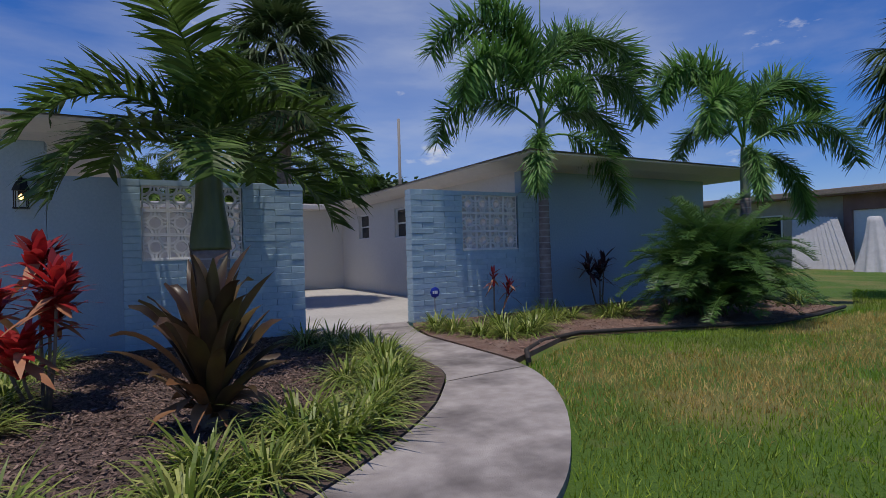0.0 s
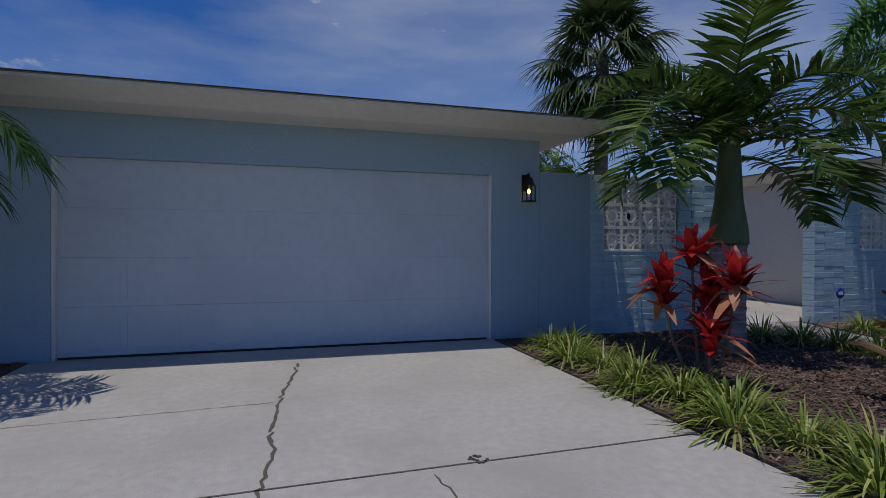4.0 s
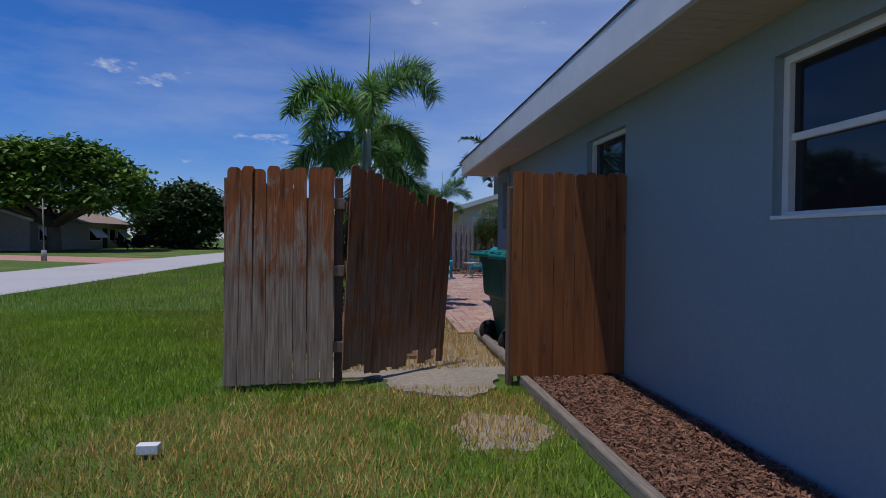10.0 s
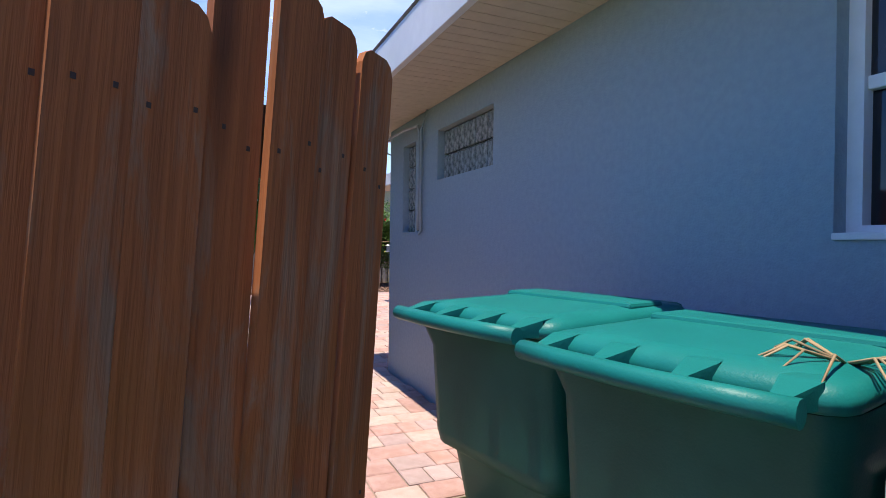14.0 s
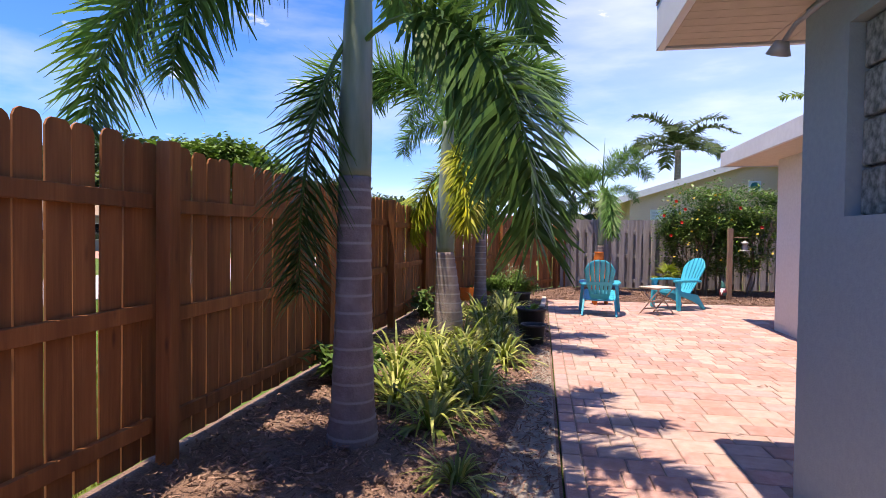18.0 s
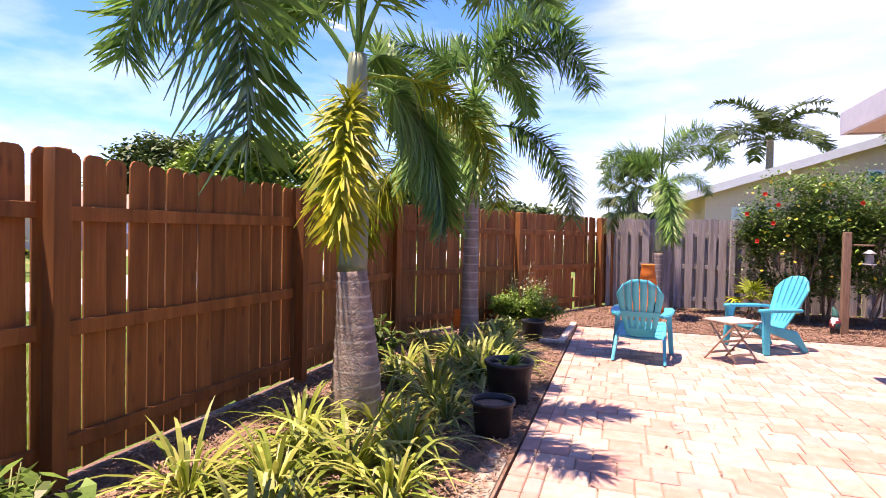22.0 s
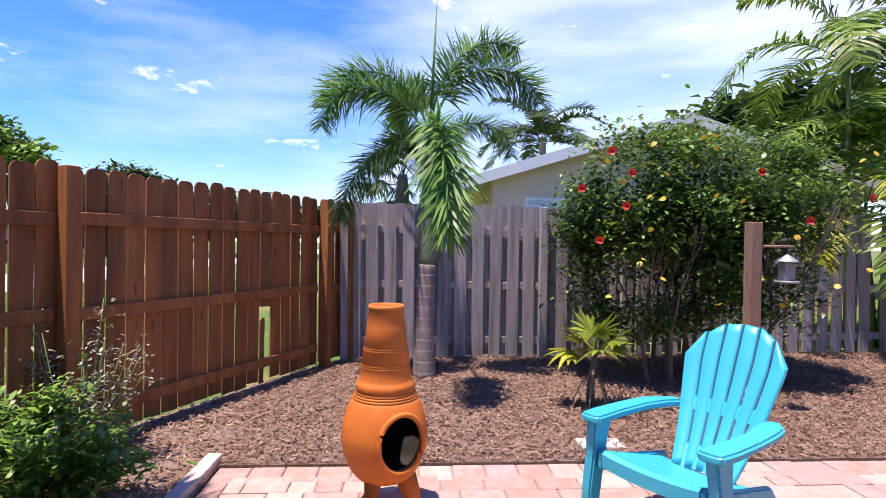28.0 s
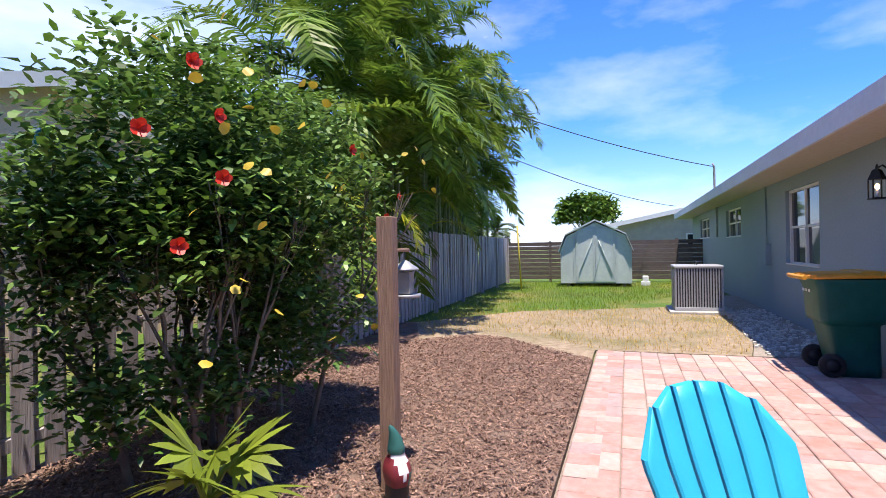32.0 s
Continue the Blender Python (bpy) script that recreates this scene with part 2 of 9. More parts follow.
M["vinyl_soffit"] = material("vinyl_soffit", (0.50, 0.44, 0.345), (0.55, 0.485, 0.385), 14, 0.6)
M["door_paint"] = material("door_paint", (0.54, 0.595, 0.635), (0.58, 0.635, 0.675), 10, 0.5, c3=(0.46, 0.51, 0.55), scale3=0.8, bump=0.08)
M["roof"] = material("roof", (0.30, 0.29, 0.28), (0.42, 0.40, 0.38), 25, 0.9, c3=(0.24, 0.23, 0.22), scale3=0.6, bump=0.6, bump_scale=40)
M["roof_tan"] = material("roof_tan", (0.27, 0.20, 0.155), (0.36, 0.28, 0.22), 15, 0.9, bump=0.5, bump_scale=20)
M["concrete"] = material("concrete", (0.47, 0.45, 0.42), (0.54, 0.52, 0.48), 14, 0.85, c3=(0.40, 0.38, 0.35), scale3=0.9, amount3=0.7, bump=0.3, bump_scale=120)
M["concrete_path"] = material("concrete_path", (0.32, 0.285, 0.262), (0.44, 0.40, 0.37), 5, 0.9, c3=(0.12, 0.104, 0.098), scale3=1.5, amount3=1.0, bump=0.35, bump_scale=110)
M["concrete_stain"] = material("concrete_stain", (0.29, 0.255, 0.20), (0.38, 0.335, 0.265), 5, 0.9, c3=(0.25, 0.165, 0.065), scale3=0.55, amount3=0.9, bump=0.35, bump_scale=110)
M["crack"] = material("crack", (0.10, 0.085, 0.07), (0.15, 0.13, 0.10), 40, 0.95)
M["road"] = material("road", (0.44, 0.43, 0.44), (0.50, 0.49, 0.50), 20, 0.9, c3=(0.40, 0.39, 0.40), scale3=0.3, bump=0.3)
M["mulch_soil"] = material("mulch_soil", (0.095, 0.055, 0.040), (0.24, 0.145, 0.105), 110, 0.95, c3=(0.33, 0.26, 0.21), scale3=3.0, amount3=0.5, bump=0.45, bump_scale=130)
M["mulch_red"] = material("mulch_red", (0.085, 0.040, 0.026), (0.19, 0.10, 0.066), 110, 0.95, c3=(0.30, 0.19, 0.13), scale3=3.0, amount3=0.4, bump=0.45, bump_scale=130)
M["chip"] = material("chip", (0.16, 0.092, 0.070), (0.32, 0.205, 0.155), 20, 0.9, island=0.45)
M["mulch_dark"] = material("mulch_dark", (0.055, 0.036, 0.030), (0.13, 0.088, 0.072), 110, 0.95, c3=(0.19, 0.14, 0.12), scale3=3.0, amount3=0.5, bump=0.45, bump_scale=130)
M["chip_dark"] = material("chip_dark", (0.10, 0.062, 0.050), (0.23, 0.155, 0.125), 20, 0.9, island=0.6)
M["chip_red"] = material("chip_red", (0.13, 0.060, 0.038), (0.27, 0.14, 0.09), 20, 0.9, island=0.5)
M["sand"] = material("sand", (0.26, 0.225, 0.19), (0.36, 0.32, 0.275), 30, 0.95, c3=(0.19, 0.15, 0.11), scale3=2, bump=0.6)
M["dry_soil"] = material("dry_soil", (0.24, 0.18, 0.115), (0.37, 0.295, 0.21), 9, 0.95, c3=(0.135, 0.135, 0.05), scale3=0.9, amount3=0.9, bump=0.7)
M["lime_rock"] = material("lime_rock", (0.50, 0.47, 0.42), (0.62, 0.59, 0.54), 30, 0.9, island=0.25)
M["grass_blade"] = material("grass_blade", (0.20, 0.335, 0.018), (0.33, 0.46, 0.038), 0.8, 0.6, c3=(0.30, 0.24, 0.075), scale3=0.35, amount3=0.75, island=0.35, translucent=0.3)
M["grass_dry"] = material("grass_dry", (0.58, 0.38, 0.10), (0.74, 0.53, 0.19), 2, 0.7, c3=(0.20, 0.26, 0.04), scale3=0.8, amount3=0.4, island=0.3, translucent=0.25)
M["timber_gray"] = material("timber_gray", (0.15, 0.125, 0.105), (0.25, 0.22, 0.19), 6, 0.9, stretch=(14, 1, 14), vary=0.15, bump=0.5, bump_scale=20)
M["wood_brown"] = board_wood("wood_brown", (0.32, 0.108, 0.030), (0.42, 0.160, 0.048), (0.16, 0.055, 0.020), 0.20)
M["wood_front"] = board_wood("wood_front", (0.27, 0.086, 0.022), (0.385, 0.140, 0.040), (0.115, 0.040, 0.016), 0.18)
M["wood_far"] = material("wood_far", (0.095, 0.072, 0.066), (0.16, 0.125, 0.115), 4, 0.9, stretch=(1, 1, 9), vary=0.2, bump=0.4, bump_scale=14)
M["wood_gray"] = material("wood_gray", (0.36, 0.325, 0.325), (0.49, 0.455, 0.45), 6, 0.9, stretch=(11, 11, 0.6), c3=(0.24, 0.20, 0.19), scale3=1.3, amount3=0.8, vary=0.16, bump=0.45, bump_scale=14)
M["wood_post"] = material("wood_post", (0.22, 0.13, 0.085), (0.33, 0.21, 0.14), 6, 0.9, stretch=(14, 14, 0.8), bump=0.5, bump_scale=16)
M["post_dark"] = material("post_dark", (0.13, 0.072, 0.045), (0.24, 0.145, 0.095), 6, 0.92, stretch=(14, 14, 0.8), c3=(0.075, 0.05, 0.04), scale3=6, bump=0.7, bump_scale=22)
M["paver_a"] = material("paver_a", (0.40, 0.23, 0.20), (0.48, 0.305, 0.272), 14, 0.85, c3=(0.34, 0.20, 0.155), scale3=4, vary=0.12, bump=0.35, bump_scale=80)
M["paver_b"] = material("paver_b", (0.42, 0.305, 0.268), (0.49, 0.368, 0.328), 14, 0.85, c3=(0.38, 0.262, 0.20), scale3=4, vary=0.10, bump=0.35, bump_scale=80)
M["paver_c"] = material("paver_c", (0.40, 0.275, 0.26), (0.47, 0.342, 0.325), 14, 0.85, c3=(0.33, 0.26, 0.235), scale3=4, vary=0.12, bump=0.35, bump_scale=80)
M["paver_sand"] = material("paver_sand", (0.22, 0.165, 0.125), (0.30, 0.24, 0.19), 30, 0.95, bump=0.4)
M["shaft_green"] = material("shaft_green", (0.13, 0.185, 0.11), (0.20, 0.255, 0.17), 5, 0.45, c3=(0.33, 0.36, 0.29), scale3=2, stretch=(3, 3, 0.5))
M["shaft_olive"] = material("shaft_olive", (0.070, 0.095, 0.030), (0.11, 0.135, 0.045), 5, 0.45, stretch=(3, 3, 0.5))
M["trunk_brown"] = material("trunk_brown", (0.13, 0.100, 0.082), (0.20, 0.160, 0.132), 9, 0.9, c3=(0.10, 0.078, 0.065), scale3=4, stretch=(1, 1, 3), bump=0.4, bump_scale=40)
M["trunk_bark"] = material("trunk_bark", (0.13, 0.10, 0.075), (0.22, 0.18, 0.14), 12, 0.95, bump=0.8, bump_scale=25)
M["frond_fox"] = material("frond_fox", (0.095, 0.22, 0.050), (0.185, 0.345, 0.088), 2.5, 0.42, island=0.4, translucent=0.34, specular=0.28)
M["frond_yellow"] = material("frond_yellow", (0.25, 0.31, 0.016), (0.46, 0.42, 0.028), 2.5, 0.5, c3=(0.08, 0.17, 0.03), scale3=2.2, amount3=0.9, island=0.35, translucent=0.25, specular=0.28)
M["frond_lime"] = material("frond_lime", (0.16, 0.27, 0.028), (0.32, 0.41, 0.048), 2.5, 0.42, c3=(0.52, 0.46, 0.03), scale3=1.6, amount3=0.7, island=0.4, translucent=0.38, specular=0.28)
M["frond_dark"] = material("frond_dark", (0.055, 0.130, 0.030), (0.115, 0.220, 0.052), 2.5, 0.4, island=0.4, translucent=0.28, specular=0.28)
M["frond_olive"] = material("frond_olive", (0.055, 0.112, 0.020), (0.125, 0.205, 0.042), 2.5, 0.42, island=0.4, translucent=0.3, specular=0.3)
M["frond_christmas"] = material("frond_christmas", (0.026, 0.072, 0.014), (0.070, 0.150, 0.028), 2.5, 0.5, island=0.35, translucent=0.25, specular=0.28)
M["frond_fan"] = material("frond_fan", (0.050, 0.090, 0.028), (0.085, 0.13, 0.045), 2.5, 0.5, island=0.3, translucent=0.2, specular=0.28)
M["frond_areca"] = material("frond_areca", (0.070, 0.165, 0.022), (0.165, 0.285, 0.036), 2.0, 0.42, c3=(0.32, 0.28, 0.05), scale3=0.7, amount3=0.35, island=0.4, translucent=0.34, specular=0.28)
M["frond_dry"] = material("frond_dry", (0.22, 0.15, 0.08), (0.32, 0.24, 0.14), 4, 0.9, island=0.3)
M["stem_green"] = material("stem_green", (0.13, 0.17, 0.05), (0.20, 0.24, 0.09), 6, 0.5)
M["liriope"] = material("liriope", (0.13, 0.20, 0.022), (0.23, 0.30, 0.05), 3, 0.45, c3=(0.34, 0.34, 0.13), scale3=1.8, amount3=0.6, island=0.4, translucent=0.22)
M["liriope_pale"] = material("liriope_pale", (0.30, 0.35, 0.07), (0.46, 0.47, 0.15), 3, 0.45, island=0.35, translucent=0.25)
M["bromeliad"] = material("bromeliad", (0.045, 0.027, 0.020), (0.105, 0.060, 0.032), 4, 0.38, c3=(0.125, 0.095, 0.028), scale3=2.4, amount3=0.9, vary=0.45, translucent=0.06)
M["brom_tip"] = material("brom_tip", (0.15, 0.062, 0.022), (0.25, 0.115, 0.042), 5, 0.6, island=0.3)
M["red_leaf"] = material("red_leaf", (0.36, 0.018, 0.022), (0.58, 0.045, 0.04), 4, 0.4, c3=(0.12, 0.022, 0.026), scale3=2.5, amount3=0.7, island=0.45, translucent=0.25)
M["red_old"] = material("red_old", (0.34, 0.14, 0.07), (0.46, 0.22, 0.11), 4, 0.5, island=0.3, translucent=0.2)
M["purple_leaf"] = material("purple_leaf", (0.045, 0.018, 0.022), (0.10, 0.035, 0.036), 4, 0.4, island=0.4, translucent=0.15)
M["leaf_hibiscus"] = material("leaf_hibiscus", (0.078, 0.160, 0.036), (0.165, 0.275, 0.065), 2.5, 0.38, island=0.5, translucent=0.3)
M["leaf_bright"] = material("leaf_bright", (0.095, 0.21, 0.028), (0.165, 0.30, 0.045), 3, 0.45, island=0.4, translucent=0.25)
M["leaf_lime"] = material("leaf_lime", (0.15, 0.22, 0.02), (0.24, 0.30, 0.035), 3, 0.45, island=0.3, translucent=0.25)
M["leaf_silver"] = material("leaf_silver", (0.22, 0.25, 0.17), (0.34, 0.36, 0.27), 4, 0.6, island=0.3, translucent=0.2)
M["leaf_oak"] = material("leaf_oak", (0.080, 0.165, 0.020), (0.155, 0.275, 0.034), 0.5, 0.6, island=0.4, translucent=0.15)
M["leaf_wood"] = material("leaf_wood", (0.045, 0.088, 0.026), (0.085, 0.145, 0.042), 0.5, 0.6, island=0.45, translucent=0.15)
M["leaf_yellow"] = material("leaf_yellow", (0.50, 0.36, 0.03), (0.58, 0.44, 0.06), 4, 0.5, translucent=0.2)
M["petal_red"] = material("petal_red", (0.62, 0.022, 0.012), (0.74, 0.05, 0.02), 6, 0.5, translucent=0.2)
M["twig"] = material("twig", (0.17, 0.13, 0.10), (0.26, 0.21, 0.16), 8, 0.9)
M["turquoise"] = material("turquoise", (0.012, 0.40, 0.56), (0.016, 0.44, 0.60), 5, 0.42, bump=0.05, bump_scale=200)
M["table_wood"] = material("table_wood", (0.56, 0.47, 0.40), (0.66, 0.57, 0.49), 6, 0.8, stretch=(2, 12, 2), bump=0.3)
M["table_leg"] = material("table_leg", (0.36, 0.27, 0.21), (0.46, 0.36, 0.29), 6, 0.8, bump=0.3)
M["terracotta"] = material("terracotta", (0.56, 0.140, 0.016), (0.63, 0.172, 0.024), 9, 0.72, c3=(0.50, 0.135, 0.024), scale3=2.5, bump=0.05)
M["soot"] = material("soot", (0.012, 0.010, 0.009), (0.03, 0.026, 0.022), 12, 0.95)
M["black_plastic"] = material("black_plastic", (0.018, 0.019, 0.022), (0.035, 0.036, 0.040), 8, 0.5)
M["bin_green"] = material("bin_green", (0.001, 0.138, 0.128), (0.003, 0.162, 0.150), 6, 0.42, specular=0.25, c3=(0.01, 0.18, 0.16), scale3=2.5, amount3=0.4, bump=0.1, bump_scale=160)
M["bin_dark"] = material("bin_dark", (0.002, 0.078, 0.062), (0.005, 0.098, 0.078), 6, 0.45, specular=0.3, bump=0.1, bump_scale=160)
M["bin_orange"] = material("bin_orange", (0.62, 0.27, 0.02), (0.70, 0.32, 0.03), 6, 0.45)
M["nail_rust"] = material("nail_rust", (0.035, 0.022, 0.018), (0.07, 0.04, 0.03), 40, 0.8)
M["rubber"] = material("rubber", (0.016, 0.016, 0.017), (0.028, 0.028, 0.028), 20, 0.85)
M["metal_gray"] = material("metal_gray", (0.34, 0.35, 0.36), (0.42, 0.43, 0.44), 10, 0.5, metal=0.3)
M["ac_metal"] = material("ac_metal", (0.36, 0.37, 0.39), (0.42, 0.43, 0.45), 10, 0.5, metal=0.2)
M["dark_gap"] = material("dark_gap", (0.02, 0.02, 0.024), (0.035, 0.035, 0.04), 10, 0.9)
M["lamp_black"] = material("lamp_black", (0.014, 0.014, 0.015), (0.022, 0.022, 0.022), 20, 0.5, metal=0.4)
M["shed_paint"] = material("shed_paint", (0.50, 0.58, 0.58), (0.56, 0.64, 0.63), 8, 0.7, c3=(0.44, 0.51, 0.51), scale3=0.8, bump=0.15)
M["shed_trim"] = material("shed_trim", (0.46, 0.535, 0.535), (0.51, 0.585, 0.58), 8, 0.7)
M["gutter_white"] = material("gutter_white", (0.66, 0.69, 0.73), (0.71, 0.74, 0.78), 9, 0.4, c3=(0.58, 0.61, 0.64), scale3=1.4)
M["hose_black"] = material("hose_black", (0.022, 0.018, 0.016), (0.042, 0.035, 0.030), 10, 0.75)
M["blue_sign"] = material("blue_sign", (0.012, 0.03, 0.30), (0.016, 0.04, 0.36), 10, 0.4)
M["sign_white"] = material("sign_white", (0.75, 0.76, 0.78), (0.80, 0.81, 0.83), 10, 0.5)
M["sign_yellow"] = material("sign_yellow", (0.72, 0.50, 0.03), (0.76, 0.54, 0.05), 10, 0.5)
M["gnome_red"] = material("gnome_red", (0.17, 0.022, 0.030), (0.24, 0.035, 0.042), 14, 0.45)
M["gnome_green"] = material("gnome_green", (0.02, 0.11, 0.10), (0.03, 0.15, 0.13), 14, 0.5)
M["awning"] = material("awning", (0.72, 0.74, 0.78), (0.78, 0.80, 0.84), 5, 0.5)
M["far_wall"] = material("far_wall", (0.38, 0.34, 0.29), (0.43, 0.39, 0.33), 3, 0.9, bump=0.1)
M["far_brown"] = material("far_brown", (0.24, 0.135, 0.115), (0.29, 0.165, 0.14), 3, 0.9, c3=(0.19, 0.11, 0.095), scale3=1.0, bump=0.1)
M["far_pink"] = material("far_pink", (0.46, 0.25, 0.20), (0.52, 0.29, 0.23), 3, 0.9)
M["tarp"] = material("tarp", (0.62, 0.60, 0.60), (0.70, 0.68, 0.68), 6, 0.8, bump=0.2)
M["cable"] = material("cable", (0.02, 0.02, 0.022), (0.03, 0.03, 0.03), 10, 0.7)
M["pole_wood"] = material("pole_wood", (0.26, 0.24, 0.22), (0.34, 0.32, 0.29), 5, 0.9, stretch=(6, 6, 0.4))
M["yellow_pole"] = material("yellow_pole", (0.62, 0.48, 0.05), (0.68, 0.54, 0.08), 5, 0.5)


def glass_dark(name, tint=(0.012, 0.014, 0.018), rough=0.04):
    m = bpy.data.materials.new(name)
    m.use_nodes = True
    b = m.node_tree.nodes["Principled BSDF"]
    b.inputs["Base Color"].default_value = (*tint, 1)
    b.inputs["Roughness"].default_value = rough
    b.inputs["IOR"].default_value = 1.5
    return m


M["window_glass"] = glass_dark("window_glass")
M["glass_block"] = material("glass_block", (0.10, 0.12, 0.11), (0.34, 0.36, 0.33), 26, 0.12, bump=0.9, bump_scale=30)
M["lamp_glass"] = material("lamp_glass", (0.30, 0.30, 0.28), (0.4, 0.4, 0.38), 10, 0.15)
bulb = bpy.data.materials.new("bulb")
bulb.use_nodes = True
bulb.node_tree.nodes["Principled BSDF"].inputs["Emission Color"].default_value = (1.0, 0.62, 0.22, 1)
bulb.node_tree.nodes["Principled BSDF"].inputs["Emission Strength"].default_value = 6.0
M["bulb"] = bulb


def peeling_stain(name, bare_a, bare_b, stain, low, high, rust=()):
    """Grey weathered boards on which rust-red stain survives in patches, most of it near the top."""
    m = bpy.data.materials.new(name)
    m.use_nodes = True
    nt = m.node_tree
    tc, mp = nt.nodes.new("ShaderNodeTexCoord"), nt.nodes.new("ShaderNodeMapping")
    info, add = nt.nodes.new("ShaderNodeObjectInfo"), nt.nodes.new("ShaderNodeVectorMath")
    add.operation = "MULTIPLY_ADD"
    add.inputs[1].default_value = (17.0, 23.0, 11.0)
    nt.links.new(tc.outputs["Object"], mp.inputs["Vector"])
    nt.links.new(info.outputs["Random"], add.inputs[0])
    nt.links.new(mp.outputs["Vector"], add.inputs[2])
    mp.inputs["Scale"].default_value = (11.0, 11.0, 0.45)
    grain = noise_fac(nt, add.outputs[0], 6)
    blot_map, blot_add = nt.nodes.new("ShaderNodeMapping"), nt.nodes.new("ShaderNodeVectorMath")
    blot_map.inputs["Scale"].default_value = (11.0, 11.0, 2.1)
    blot_add.operation = "MULTIPLY_ADD"
    blot_add.inputs[1].default_value = (31.0, 13.0, 47.0)
    nt.links.new(tc.outputs["Object"], blot_map.inputs["Vector"])
    nt.links.new(info.outputs["Random"], blot_add.inputs[0])
    nt.links.new(blot_map.outputs["Vector"], blot_add.inputs[2])
    blot = noise_fac(nt, blot_add.outputs[0], 1.0, 6, 0.66, 0.28, 0.72, 1.2)
    xyz, grad, tot = nt.nodes.new("ShaderNodeSeparateXYZ"), nt.nodes.new("ShaderNodeMapRange"), nt.nodes.new("ShaderNodeMath")
    nt.links.new(tc.outputs["Object"], xyz.inputs["Vector"])
    nt.links.new(xyz.outputs["Z"], grad.inputs["Value"])
    grad.inputs["From Min"].default_value, grad.inputs["From Max"].default_value = 0.0, 1.8
    grad.inputs["To Min"].default_value, grad.inputs["To Max"].default_value = low, high
    nt.links.new(blot, tot.inputs[0])
    nt.links.new(grad.outputs["Result"], tot.inputs[1])
    edge = nt.nodes.new("ShaderNodeMapRange")
    edge.inputs["From Min"].default_value, edge.inputs["From Max"].default_value = 0.62, 0.92
    nt.links.new(tot.outputs[0], edge.inputs["Value"])
    bare = mix_color(nt, grain, bare_a, bare_b)
    col = mix_color(nt, edge.outputs["Result"], bare, mix_color(nt, grain, stain, tuple(c * 1.5 for c in stain)))
    for z0 in rust:
        # iron stain round the nails of a rail
        off, dist, near, strength = nt.nodes.new("ShaderNodeMath"), nt.nodes.new("ShaderNodeMath"), nt.nodes.new("ShaderNodeMapRange"), nt.nodes.new("ShaderNodeMath")
        off.operation, dist.operation, strength.operation = "SUBTRACT", "ABSOLUTE", "MULTIPLY"
        off.inputs[1].default_value = z0
        nt.links.new(xyz.outputs["Z"], off.inputs[0])
        nt.links.new(off.outputs[0], dist.inputs[0])
        near.inputs["From Min"].default_value, near.inputs["From Max"].default_value = 0.12, 0.02
        nt.links.new(dist.outputs[0], near.inputs["Value"])
        nt.links.new(near.outputs["Result"], strength.inputs[0])
        nt.links.new(blot, strength.inputs[1])
        col = mix_color(nt, strength.outputs[0], col, (0.27, 0.088, 0.018))
    knot, knot_map, spot = nt.nodes.new("ShaderNodeTexVoronoi"), nt.nodes.new("ShaderNodeMapping"), nt.nodes.new("ShaderNodeMapRange")
    knot_map.inputs["Scale"].default_value = (2.6, 2.6, 1.3)
    nt.links.new(blot_add.outputs[0], knot_map.inputs["Vector"])
    nt.links.new(knot_map.outputs["Vector"], knot.inputs["Vector"])
    knot.inputs["Scale"].default_value = 0.32
    spot.inputs["From Min"].default_value, spot.inputs["From Max"].default_value = 0.22, 0.06
    nt.links.new(knot.outputs["Distance"], spot.inputs["Value"])
    col = mix_color(nt, spot.outputs["Result"], col, tuple(0.55 * c for c in stain))
    b = nt.nodes["Principled BSDF"]
    nt.links.new(col, b.inputs["Base Color"])
    b.inputs["Roughness"].default_value = 0.85
    bp = nt.nodes.new("ShaderNodeBump")
    bp.inputs["Strength"].default_value, bp.inputs["Distance"].default_value = 0.3, 0.006
    nt.links.new(grain, bp.inputs["Height"])
    nt.links.new(bp.outputs["Normal"], b.inputs["Normal"])
    return m


M["wood_weather"] = peeling_stain("wood_weather", (0.25, 0.165, 0.11), (0.47, 0.350, 0.255), (0.30, 0.088, 0.022), -0.48, 0.66, (0.93, 1.58))
M["wood_leaf"] = peeling_stain("wood_leaf", (0.175, 0.092, 0.052), (0.31, 0.185, 0.112), (0.24, 0.072, 0.020), 0.0, 0.60, (0.38, 0.97))


def ringed_trunk(name, base_a, base_b, ring, pitch):
    """Palm bark: mottled grey-brown crossed by narrow paler leaf scars."""
    m = material(name, base_a, base_b, 7, 0.9, c3=tuple(c * 0.7 for c in base_a), scale3=3, bump=0.5, bump_scale=50)
    nt = m.node_tree
    b = nt.nodes["Principled BSDF"]
    col = b.inputs["Base Color"].links[0].from_socket
    tc, w, r = nt.nodes.new("ShaderNodeTexCoord"), nt.nodes.new("ShaderNodeTexWave"), nt.nodes.new("ShaderNodeMapRange")
    w.bands_direction = "Z"
    w.inputs["Scale"].default_value, w.inputs["Distortion"].default_value, w.inputs["Detail Scale"].default_value = 2 * math.pi / (20 * pitch), 0.7, 0.6
    r.inputs["From Min"].default_value, r.inputs["From Max"].default_value = 0.90, 0.99
    nt.links.new(tc.outputs["Object"], w.inputs["Vector"])
    nt.links.new(w.outputs["Fac"], r.inputs["Value"])
    nt.links.new(mix_color(nt, r.outputs["Result"], col, ring), b.inputs["Base Color"])
    return m


M["trunk_gray"] = ringed_trunk("trunk_gray", (0.22, 0.175, 0.165), (0.34, 0.29, 0.275), (0.38, 0.355, 0.335), 0.11)


